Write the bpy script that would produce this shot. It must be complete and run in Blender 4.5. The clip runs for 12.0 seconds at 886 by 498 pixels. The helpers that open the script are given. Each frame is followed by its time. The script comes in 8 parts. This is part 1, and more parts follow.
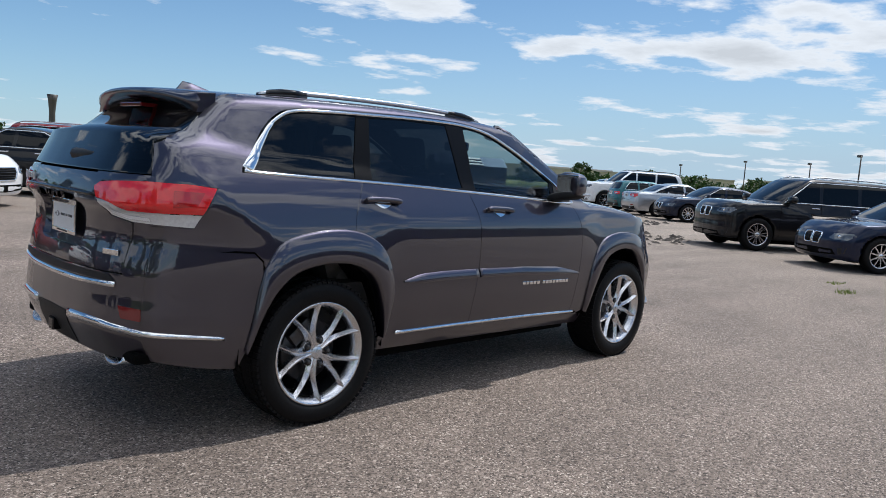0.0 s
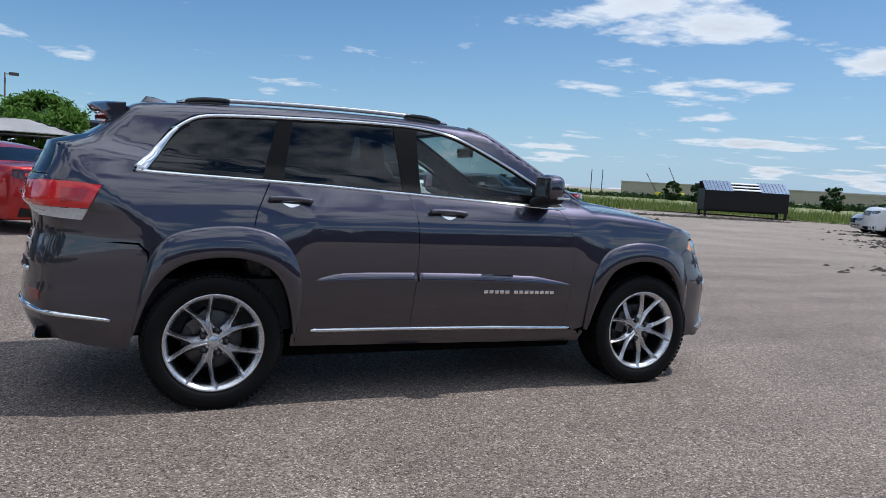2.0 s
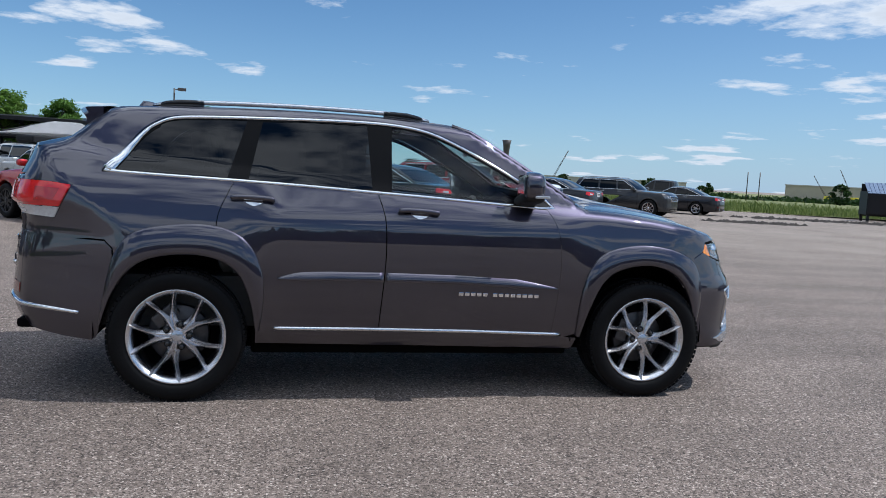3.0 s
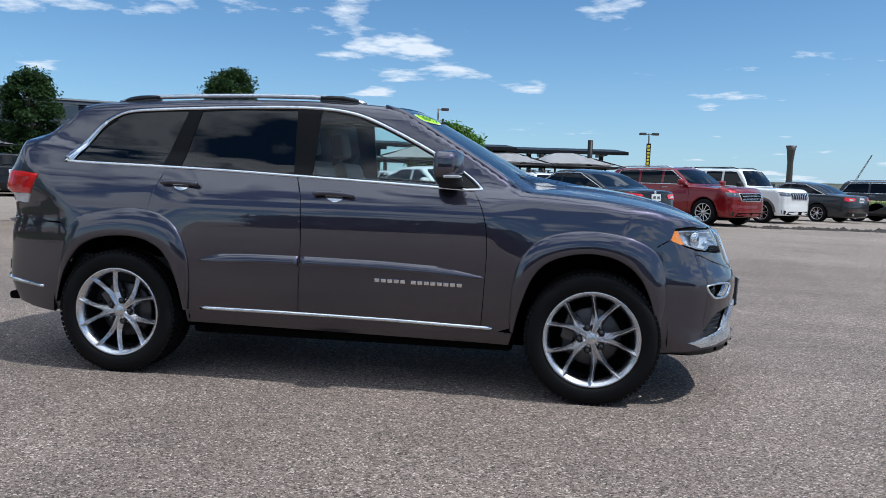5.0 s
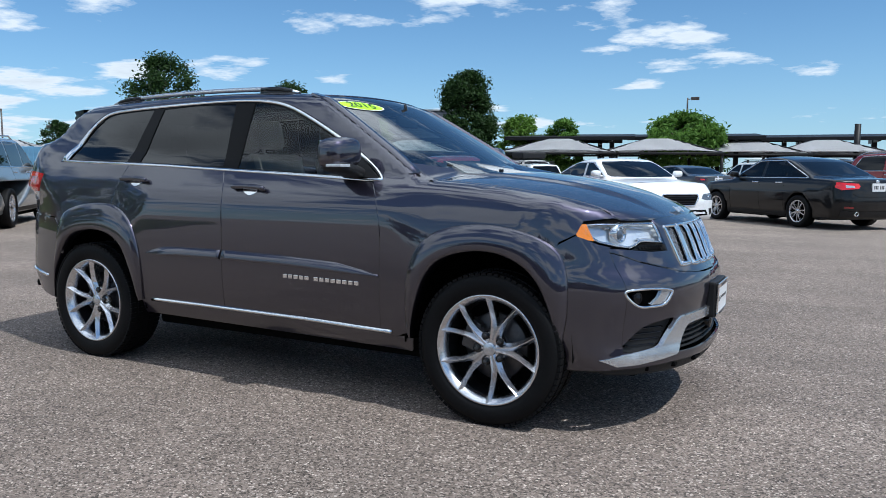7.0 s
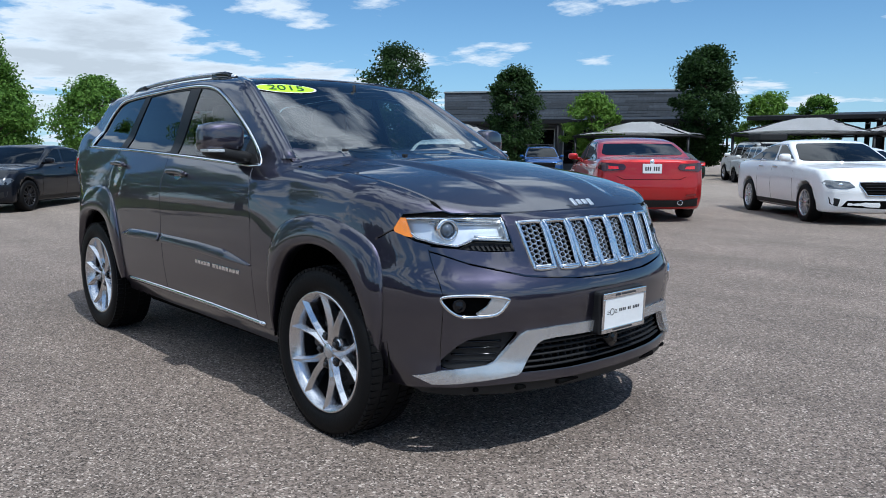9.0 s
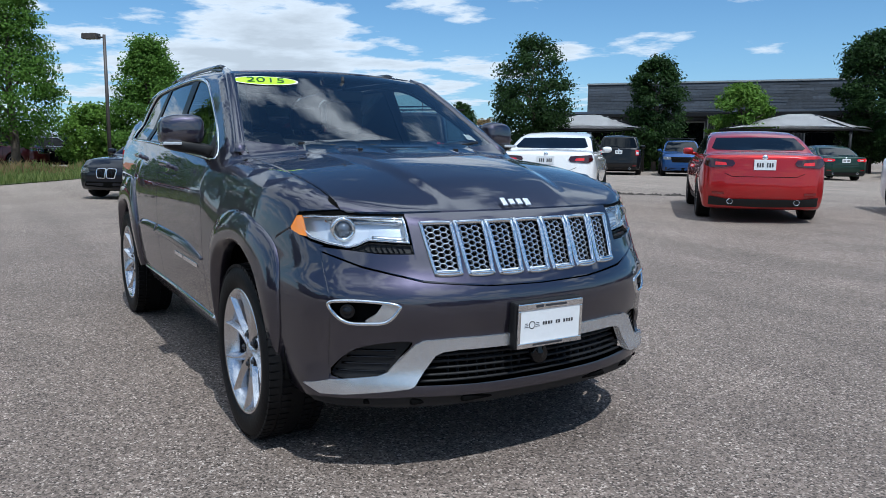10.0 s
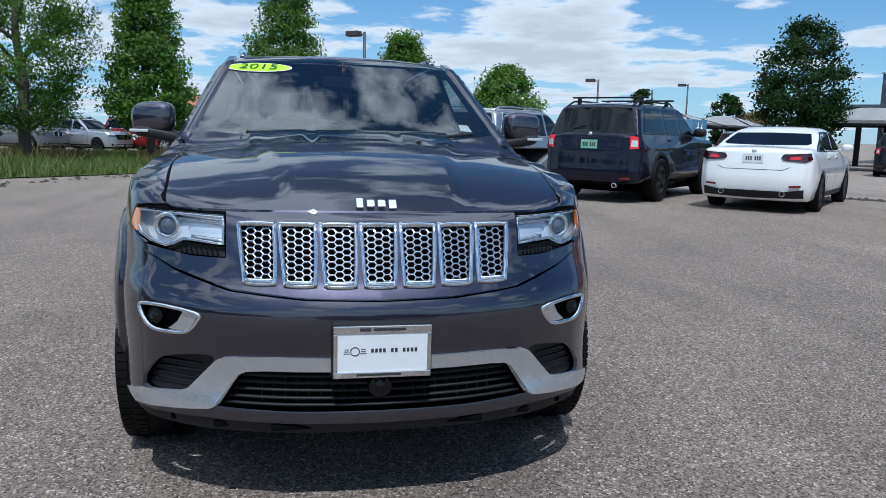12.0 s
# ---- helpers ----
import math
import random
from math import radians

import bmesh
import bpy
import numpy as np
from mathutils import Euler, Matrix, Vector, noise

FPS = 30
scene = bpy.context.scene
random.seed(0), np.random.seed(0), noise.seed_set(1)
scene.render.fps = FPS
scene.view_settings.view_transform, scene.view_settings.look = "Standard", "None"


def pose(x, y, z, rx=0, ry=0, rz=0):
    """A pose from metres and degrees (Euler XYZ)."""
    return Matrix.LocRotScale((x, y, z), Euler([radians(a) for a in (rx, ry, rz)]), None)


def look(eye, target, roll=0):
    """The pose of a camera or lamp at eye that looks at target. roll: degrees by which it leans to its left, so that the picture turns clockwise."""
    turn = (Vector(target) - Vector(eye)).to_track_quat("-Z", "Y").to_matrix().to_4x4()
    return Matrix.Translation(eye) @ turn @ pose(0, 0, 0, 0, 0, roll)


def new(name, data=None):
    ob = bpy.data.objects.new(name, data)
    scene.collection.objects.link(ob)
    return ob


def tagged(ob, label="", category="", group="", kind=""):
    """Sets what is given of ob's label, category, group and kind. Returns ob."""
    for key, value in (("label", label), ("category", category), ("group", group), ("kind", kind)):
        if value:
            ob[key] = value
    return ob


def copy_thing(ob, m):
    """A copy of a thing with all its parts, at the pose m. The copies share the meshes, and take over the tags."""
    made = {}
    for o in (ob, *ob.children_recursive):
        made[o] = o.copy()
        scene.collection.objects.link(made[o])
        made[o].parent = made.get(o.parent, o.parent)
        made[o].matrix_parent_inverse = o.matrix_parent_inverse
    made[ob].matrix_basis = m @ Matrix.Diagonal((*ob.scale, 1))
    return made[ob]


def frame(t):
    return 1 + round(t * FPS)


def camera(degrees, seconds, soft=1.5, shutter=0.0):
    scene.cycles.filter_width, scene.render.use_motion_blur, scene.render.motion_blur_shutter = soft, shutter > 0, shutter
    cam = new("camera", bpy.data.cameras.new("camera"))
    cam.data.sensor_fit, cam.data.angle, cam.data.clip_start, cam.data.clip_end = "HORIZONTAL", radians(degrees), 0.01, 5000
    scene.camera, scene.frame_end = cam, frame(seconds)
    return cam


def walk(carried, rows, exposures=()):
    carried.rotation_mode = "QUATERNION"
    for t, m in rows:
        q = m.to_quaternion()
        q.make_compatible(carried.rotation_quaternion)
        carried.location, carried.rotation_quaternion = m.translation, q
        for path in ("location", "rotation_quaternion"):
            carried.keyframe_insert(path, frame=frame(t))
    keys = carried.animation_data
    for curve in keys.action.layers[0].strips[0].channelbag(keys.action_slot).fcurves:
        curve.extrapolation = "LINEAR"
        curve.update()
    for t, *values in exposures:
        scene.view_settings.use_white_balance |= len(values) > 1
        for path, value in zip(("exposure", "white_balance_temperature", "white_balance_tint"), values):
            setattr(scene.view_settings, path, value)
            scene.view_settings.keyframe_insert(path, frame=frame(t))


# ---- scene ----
cam = camera(60.4, 12.0, soft=0.88)
PATH = [
    (0, (-3.836, -4.086, 1.402), (-2.415, -2.695, 1.188), 4.2),
    (0.5, (-3.401, -4.416, 1.394), (-2.121, -2.895, 1.179), 3.8),
    (1, (-2.981, -4.731, 1.413), (-1.854, -3.092, 1.206), 3.9),
    (1.5, (-2.497, -4.96, 1.406), (-1.532, -3.219, 1.205), 3.9),
    (2, (-1.982, -5.218, 1.364), (-1.187, -3.392, 1.18), 3.4),
    (2.5, (-1.448, -5.326, 1.381), (-0.836, -3.432, 1.19), 3.3),
    (3, (-0.902, -5.423, 1.381), (-0.479, -3.478, 1.189), 3.0),
    (4.8, (1.038, -5.289, 1.269), (0.813, -3.311, 1.086), 1.8),
    (5, (1.242, -5.25, 1.267), (0.946, -3.281, 1.083), 1.7),
    (5.5, (1.712, -5.044, 1.255), (1.24, -3.109, 1.072), 1.3),
    (6, (2.177, -4.831, 1.259), (1.533, -2.947, 1.074), 0.9),
    (6.5, (2.598, -4.536, 1.25), (1.797, -2.714, 1.058), 0.5),
    (7, (3.004, -4.244, 1.255), (2.061, -2.492, 1.051), 0.3),
    (7.2, (3.157, -4.103, 1.268), (2.16, -2.384, 1.05), 0.3),
    (8.8, (4.179, -2.946, 1.284), (2.77, -1.55, 1.03), 0.1),
    (9, (4.29, -2.777, 1.272), (2.828, -1.435, 1.022), 0.2),
    (9.5, (4.525, -2.325, 1.265), (2.94, -1.132, 1.009), 0.3),
    (10, (4.692, -1.85, 1.282), (2.997, -0.822, 1.012), 0.5),
    (10.5, (4.838, -1.395, 1.282), (3.049, -0.546, 1.0), 0.9),
    (11, (4.844, -0.937, 1.294), (2.978, -0.277, 1.005), 1.2),
    (11.5, (4.877, -0.537, 1.298), (2.962, -0.04, 1.008), 1.6),
    (12, (4.803, -0.257, 1.301), (2.864, 0.131, 1.001), 1.4),
]
walk(cam, [(t, look(eye, target, roll)) for t, eye, target, roll in PATH],
     ((0, -0.06, 6400, 9), (1, -0.10, 6300, 9), (2.5, -0.18, 6050, 9), (3.2, -0.18, 6000, 9), (5, -0.03, 6000, 7), (6, 0.02, 6000, 6), (9.5, -0.05, 5850, 5), (12, -0.15, 5700, 4)))
from mathutils import geometry as geo

# ---- world, sun and exposure ----
SUN = Vector((0.60, -0.08, 1.0)).normalized()
world = bpy.data.worlds.new("world")
scene.world = world
world.use_nodes = True


def build_sky(strength):
    nt = world.node_tree
    nt.nodes.clear()
    N, L = nt.nodes.new, nt.links.new
    out, bg = N("ShaderNodeOutputWorld"), N("ShaderNodeBackground")
    sky = N("ShaderNodeTexSky")
    sky.sky_type, sky.sun_disc = "NISHITA", False
    sky.sun_elevation = math.asin(SUN.z)
    sky.sun_rotation = math.atan2(SUN.x, SUN.y)
    sky.altitude, sky.air_density, sky.dust_density, sky.ozone_density = 1500, 1.0, 0.15, 3.0
    tc, sep = N("ShaderNodeTexCoord"), N("ShaderNodeSeparateXYZ")
    L(tc.outputs["Generated"], sep.inputs[0])

    def math_node(op, a, b=None, c=None):
        n = N("ShaderNodeMath")
        n.operation = op
        for i, v in enumerate((a, b, c)):
            if v is None:
                continue
            if isinstance(v, (int, float)):
                n.inputs[i].default_value = v
            else:
                L(v, n.inputs[i])
        return n.outputs[0]

    # a flat cloud layer high above: the direction meets it at (x/z, y/z)
    zz = math_node("ADD", math_node("MAXIMUM", sep.outputs[2], 0.0), 0.09)
    px, py = math_node("DIVIDE", sep.outputs[0], zz), math_node("DIVIDE", sep.outputs[1], zz)
    comb = N("ShaderNodeCombineXYZ")
    L(px, comb.inputs[0]), L(py, comb.inputs[1])
    comb.inputs[2].default_value = 3.7
    big, fine = N("ShaderNodeTexNoise"), N("ShaderNodeTexNoise")
    big.inputs["Scale"].default_value, big.inputs["Detail"].default_value = 1.0, 2.0
    fine.inputs["Scale"].default_value, fine.inputs["Detail"].default_value, fine.inputs["Roughness"].default_value = 2.5, 9.0, 0.58
    L(comb.outputs[0], big.inputs["Vector"]), L(comb.outputs[0], fine.inputs["Vector"])
    # fewer clouds towards +y, more towards +x, -x and -y
    share = math_node("MINIMUM", math_node("MULTIPLY", sep.outputs[1], -0.12), -0.012)
    ahead = math_node("ADD", math_node("MULTIPLY", math_node("ABSOLUTE", sep.outputs[0]), 0.02), math_node("MULTIPLY", sep.outputs[2], 0.015))
    # banks of cloud ahead of the car and behind it
    for way, weight, tight in (((0.80, 0.55, 0.24), 0.03, 60), ((-0.93, 0.33, 0.17), 0.12, 70), ((-0.25, 0.94, 0.23), 0.09, 160), ((-0.47, 0.02, 0.88), -0.012, 14), ((-0.33, 0.55, 0.75), 0.05, 14), ((-0.89, 0.05, 0.44), -0.06, 30)):
        dot = N("ShaderNodeVectorMath")
        dot.operation = "DOT_PRODUCT"
        dot.inputs[1].default_value = Vector(way).normalized()
        L(tc.outputs["Generated"], dot.inputs[0])
        bank = math_node("MULTIPLY", math_node("POWER", math_node("MAXIMUM", dot.outputs["Value"], 0.0), tight), weight)
        ahead = math_node("ADD", ahead, bank)
    # small broken clouds overhead
    puff = N("ShaderNodeTexNoise")
    puff.inputs["Scale"].default_value, puff.inputs["Detail"].default_value, puff.inputs["Roughness"].default_value = 4.2, 6.0, 0.6
    L(comb.outputs[0], puff.inputs["Vector"])
    over = math_node("POWER", math_node("MAXIMUM", sep.outputs[2], 0.0), 3.0)
    ahead = math_node("ADD", ahead, math_node("MULTIPLY", math_node("SUBTRACT", puff.outputs[0], 0.47), math_node("MULTIPLY", over, 0.75)))
    dens = math_node("ADD", math_node("ADD", share, ahead), math_node("ADD", math_node("MULTIPLY", big.outputs[0], 0.75), math_node("MULTIPLY", fine.outputs[0], 0.62)))
    ramp = N("ShaderNodeMapRange")
    ramp.inputs["From Min"].default_value, ramp.inputs["From Max"].default_value = 0.672, 0.752
    L(dens, ramp.inputs["Value"])
    cover = math_node("MULTIPLY", ramp.outputs[0], 0.94)
    shade = N("ShaderNodeMapRange")
    shade.inputs["From Min"].default_value, shade.inputs["From Max"].default_value = 0.745, 0.92
    shade.inputs["To Min"].default_value, shade.inputs["To Max"].default_value = 1.0, 0.74
    L(dens, shade.inputs["Value"])
    lit = N("ShaderNodeMix")
    lit.data_type = "RGBA"
    lit.inputs[0].default_value = 1.0
    lit.blend_type = "MULTIPLY"
    lit.inputs[6].default_value = (8.4, 8.8, 9.4, 1)
    # cloud brightness rises with height, to strengthen the windscreen's reflections
    high = math_node("MULTIPLY_ADD", math_node("POWER", math_node("MAXIMUM", sep.outputs[2], 0.0), 2.0), 1.3, 1.0)
    L(math_node("MULTIPLY", shade.outputs[0], high), lit.inputs[7])
    mix = N("ShaderNodeMix")
    mix.data_type = "RGBA"
    # pale haze towards the horizon
    haze, hz = N("ShaderNodeMix"), math_node("MULTIPLY", math_node("POWER", math_node("SUBTRACT", 1.0, math_node("ABSOLUTE", sep.outputs[2])), 9.0), 0.75)
    # a thin pale veil low in front of the car
    veil = math_node("MULTIPLY", math_node("POWER", math_node("MAXIMUM", sep.outputs[0], 0.0), 1.5), math_node("POWER", math_node("SUBTRACT", 1.0, math_node("ABSOLUTE", sep.outputs[2])), 4.0))
    hz = math_node("MINIMUM", math_node("ADD", hz, math_node("MULTIPLY", veil, 0.55)), 0.97)
    haze.data_type = "RGBA"
    haze.inputs[7].default_value = (4.6, 6.1, 7.4, 1)
    blue = N("ShaderNodeMix")
    blue.data_type, blue.blend_type = "RGBA", "MULTIPLY"
    blue.inputs[0].default_value, blue.inputs[7].default_value = 1.0, (0.74, 1.01, 1.14, 1)
    L(sky.outputs[0], blue.inputs[6])
    L(hz, haze.inputs[0]), L(blue.outputs[2], haze.inputs[6])
    L(cover, mix.inputs[0]), L(haze.outputs[2], mix.inputs[6]), L(lit.outputs[2], mix.inputs[7])
    L(mix.outputs[2], bg.inputs[0])
    bg.inputs[1].default_value = strength
    L(bg.outputs[0], out.inputs[0])


build_sky(0.102)
sun = new("sun", bpy.data.lights.new("sun", "SUN"))
sun.data.energy, sun.data.angle, sun.data.color = 3.9, radians(0.53), (1.0, 0.965, 0.92)
sun.matrix_world = look(SUN * 50, (0, 0, 0))
scene.view_settings.exposure = 0.0

# ---- materials ----


def shader(name):
    m = bpy.data.materials.new(name)
    m.use_nodes = True
    return m, m.node_tree.nodes, m.node_tree.links, m.node_tree.nodes["Principled BSDF"]


def plain(name, color, rough=0.5, metal=0.0, coat=0.0, grain=0.0, scale=40.0, bump=0.0, spec=0.5, vary=0.0, coat_rough=0.03):
    """A Principled surface with colour variation at two scales, and fine relief."""
    m, N, L, b = shader(name)
    b.inputs["Base Color"].default_value = (*color, 1)
    b.inputs["Roughness"].default_value, b.inputs["Metallic"].default_value = rough, metal
    b.inputs["Coat Weight"].default_value, b.inputs["Coat Roughness"].default_value = coat, coat_rough
    b.inputs["Specular IOR Level"].default_value = spec
    if grain or bump or vary:
        tc = N.new("ShaderNodeTexCoord")
        small, large = N.new("ShaderNodeTexNoise"), N.new("ShaderNodeTexNoise")
        small.inputs["Scale"].default_value, small.inputs["Detail"].default_value = scale, 4
        large.inputs["Scale"].default_value, large.inputs["Detail"].default_value = scale * 0.06, 3
        L.new(tc.outputs["Object"], small.inputs["Vector"]), L.new(tc.outputs["Object"], large.inputs["Vector"])
        add = N.new("ShaderNodeMath")
        add.operation = "ADD"
        L.new(small.outputs[0], add.inputs[0]), L.new(large.outputs[0], add.inputs[1])
        rng = N.new("ShaderNodeMapRange")
        rng.inputs["From Min"].default_value, rng.inputs["From Max"].default_value = 0.6, 1.4
        rng.inputs["To Min"].default_value, rng.inputs["To Max"].default_value = 1 - grain, 1 + grain
        L.new(add.outputs[0], rng.inputs["Value"])
        last = rng.outputs[0]
        if vary:
            info, vr, mul = N.new("ShaderNodeObjectInfo"), N.new("ShaderNodeMapRange"), N.new("ShaderNodeMath")
            vr.inputs["To Min"].default_value, vr.inputs["To Max"].default_value = 1 - vary, 1 + vary
            mul.operation = "MULTIPLY"
            L.new(info.outputs["Random"], vr.inputs["Value"])
            L.new(last, mul.inputs[0]), L.new(vr.outputs[0], mul.inputs[1])
            last = mul.outputs[0]
        mx = N.new("ShaderNodeMix")
        mx.data_type, mx.blend_type = "RGBA", "MULTIPLY"
        mx.inputs[0].default_value = 1
        mx.inputs[6].default_value = (*color, 1)
        L.new(last, mx.inputs[7]), L.new(mx.outputs[2], b.inputs["Base Color"])
        if bump:
            bp = N.new("ShaderNodeBump")
            bp.inputs["Strength"].default_value, bp.inputs["Distance"].default_value = bump, 0.01
            L.new(small.outputs[0], bp.inputs["Height"]), L.new(bp.outputs[0], b.inputs["Normal"])
    return m


def car_paint(name, color, metal=0.55, rough=0.32, dust=0.05, coat_ior=1.48):
    """Metallic base under clear coat, with flakes and a thin film of dust low down the noise's large patches."""
    m, N, L, b = shader(name)
    b.inputs["Metallic"].default_value, b.inputs["Roughness"].default_value = metal, rough
    b.inputs["Coat Weight"].default_value, b.inputs["Coat Roughness"].default_value = 1.0, 0.012
    b.inputs["Coat IOR"].default_value, b.inputs["Specular IOR Level"].default_value = coat_ior, 0.15
    tc, flake, film = N.new("ShaderNodeTexCoord"), N.new("ShaderNodeTexVoronoi"), N.new("ShaderNodeTexNoise")
    flake.inputs["Scale"].default_value = 900
    film.inputs["Scale"].default_value, film.inputs["Detail"].default_value = 2.2, 6
    L.new(tc.outputs["Object"], flake.inputs["Vector"]), L.new(tc.outputs["Object"], film.inputs["Vector"])
    rng = N.new("ShaderNodeMapRange")
    rng.inputs["To Min"].default_value, rng.inputs["To Max"].default_value = 0.8, 1.2
    L.new(flake.outputs["Distance"], rng.inputs["Value"])
    mx, dusty, amount = N.new("ShaderNodeMix"), N.new("ShaderNodeMix"), N.new("ShaderNodeMapRange")
    mx.data_type = dusty.data_type = "RGBA"
    mx.blend_type = "MULTIPLY"
    mx.inputs[0].default_value, mx.inputs[6].default_value = 1, (*color, 1)
    L.new(rng.outputs[0], mx.inputs[7])
    amount.inputs["From Min"].default_value, amount.inputs["From Max"].default_value = 0.4, 0.75
    amount.inputs["To Max"].default_value = dust
    L.new(film.outputs[0], amount.inputs["Value"]), L.new(amount.outputs[0], dusty.inputs[0])
    L.new(mx.outputs[2], dusty.inputs[6])
    dusty.inputs[7].default_value = (0.35, 0.32, 0.28, 1)
    L.new(dusty.outputs[2], b.inputs["Base Color"])
    return m


def pane(name, tint, gloss=1.45):
    """Thin glass: tinted, clear to look through, with real reflections."""
    m = bpy.data.materials.new(name)
    m.use_nodes = True
    N, L = m.node_tree.nodes, m.node_tree.links
    N.clear()
    out, mix, tr, gl, lw = N.new("ShaderNodeOutputMaterial"), N.new("ShaderNodeMixShader"), N.new("ShaderNodeBsdfTransparent"), N.new("ShaderNodeBsdfGlossy"), N.new("ShaderNodeLayerWeight")
    tr.inputs[0].default_value = (*tint, 1)
    gl.inputs["Roughness"].default_value = 0.0
    f0 = ((gloss - 1) / (gloss + 1)) ** 2
    lw.inputs[0].default_value = 0.5
    power, fr = N.new("ShaderNodeMath"), N.new("ShaderNodeMath")
    power.operation, fr.operation = "POWER", "MULTIPLY_ADD"
    power.inputs[1].default_value = 3.6
    fr.inputs[1].default_value, fr.inputs[2].default_value = 1 - f0, f0
    L.new(lw.outputs["Facing"], power.inputs[0]), L.new(power.outputs[0], fr.inputs[0])
    L.new(fr.outputs[0], mix.inputs[0]), L.new(tr.outputs[0], mix.inputs[1]), L.new(gl.outputs[0], mix.inputs[2]), L.new(mix.outputs[0], out.inputs[0])
    return m


M = {
    "granite": car_paint("granite_metallic_paint", (0.042, 0.038, 0.057), 1.0, 0.42, 0.004, 1.80),
    "black_trim": plain("black_plastic", (0.010, 0.010, 0.011), 0.55, spec=0.35, grain=0.15, scale=300, bump=0.1),
    "gloss_black": plain("gloss_black", (0.004, 0.004, 0.005), 0.06, spec=0.4),
    "pillar": plain("satin_black_pillar", (0.003, 0.003, 0.0035), 0.30, spec=0.12, grain=0.1, scale=200),
    # near-black: the dark of gaps, recesses and undersides is put into the colour
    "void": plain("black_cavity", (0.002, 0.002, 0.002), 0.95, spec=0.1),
    "chrome": plain("bright_chrome", (0.78, 0.79, 0.80), 0.07, 1.0),
    "satin": plain("satin_silver", (0.62, 0.64, 0.67), 0.26, 0.85, grain=0.05, scale=200),
    "emblem": plain("bright_emblem", (0.74, 0.76, 0.78), 0.28, 0.75),
    "alloy": plain("polished_alloy", (0.66, 0.66, 0.68), 0.27, 1.0, grain=0.06, scale=90),
    "alloy_dark": plain("dark_alloy", (0.05, 0.05, 0.055), 0.35, 0.8),
    "steel": plain("brake_steel", (0.10, 0.095, 0.095), 0.45, 0.9, grain=0.2, scale=60),
    "rubber": plain("tyre_rubber", (0.0045, 0.0045, 0.005), 0.6, spec=0.16, grain=0.35, scale=60, bump=0.15),
    "glass_clear": pane("windscreen_glass", (0.56, 0.64, 0.64), 2.25),
    "glass_side": pane("side_glass", (0.80, 0.89, 0.87), 1.52),
    "glass_dark": pane("privacy_glass", (0.03, 0.032, 0.037), 1.56),
    "lens": pane("lamp_lens", (0.93, 0.95, 0.97), 1.5),
    "red_lens": plain("red_lens", (0.72, 0.010, 0.014), 0.12, coat=1.0, grain=0.15, scale=30),
    "smoked": plain("smoked_lens", (0.035, 0.003, 0.004), 0.12, coat=1.0),
    "inner_red": plain("inner_red_lens", (0.46, 0.008, 0.011), 0.12, coat=1.0, grain=0.2, scale=40),
    "dark_red": plain("dark_red_lens", (0.16, 0.006, 0.008), 0.15, coat=1.0),
    "clear_lens": plain("clear_lens", (0.62, 0.64, 0.66), 0.16, 0.35, coat=1.0, grain=0.2, scale=60),
    "amber": plain("amber_lens", (0.85, 0.25, 0.015), 0.18, coat=1.0, grain=0.15, scale=80),
    "lamp_bowl": plain("lamp_bowl", (0.78, 0.81, 0.85), 0.30, 0.5),
    "projector": plain("projector_glass", (0.16, 0.18, 0.21), 0.08, 0.6),
    "interior": plain("dark_interior", (0.028, 0.027, 0.026), 0.75, grain=0.3, scale=30, bump=0.1),
    "seat": plain("brown_leather", (0.10, 0.085, 0.075), 0.5, grain=0.25, scale=25, bump=0.1),
    "plate": plain("white_plate", (0.72, 0.73, 0.74), 0.35, grain=0.04, scale=50),
    "ink": plain("dark_ink", (0.03, 0.03, 0.035), 0.5),
    "grey_ink": plain("grey_frame", (0.32, 0.33, 0.33), 0.4, 0.4),
    "sticker": plain("lime_sticker", (0.45, 0.86, 0.015), 0.5),
    "green_ink": plain("green_ink", (0.012, 0.055, 0.01), 0.5),
    "label_white": plain("paper_label", (0.75, 0.75, 0.75), 0.6),
}

# ---- mesh helpers ----


def spline(xs, ys):
    """A smooth curve through the points, as a function; straight beyond its ends."""
    xs, ys = np.array(xs, float), np.array(ys, float)
    h = np.diff(xs)
    d = np.diff(ys) / h
    s = np.empty_like(xs)
    s[0], s[-1] = d[0], d[-1]
    s[1:-1] = (d[:-1] * h[1:] + d[1:] * h[:-1]) / (h[:-1] + h[1:])

    q = np.linspace(xs[0], xs[-1], 1500)
    i = np.clip(np.searchsorted(xs, q) - 1, 0, len(h) - 1)
    t = (q - xs[i]) / h[i]
    y = (2 * t**3 - 3 * t**2 + 1) * ys[i] + (t**3 - 2 * t**2 + t) * h[i] * s[i] + (3 * t**2 - 2 * t**3) * ys[i + 1] + (t**3 - t**2) * h[i] * s[i + 1]
    q = np.concatenate([[xs[0] - 9], q, [xs[-1] + 9]])
    y = np.concatenate([[ys[0] - 9 * s[0]], y, [ys[-1] + 9 * s[-1]]])
    return lambda x: np.interp(x, q, y)


def smax(a, b, k):
    h = np.minimum(np.maximum(0.5 + 0.5 * (a - b) / k, 0), 1)
    return a * h + b * (1 - h) + k * h * (1 - h)


def smin(a, b, k):
    return -smax(-a, -b, k)


def step01(a, b, x):
    t = np.clip((x - a) / (b - a), 0, 1)
    return t * t * (3 - 2 * t)


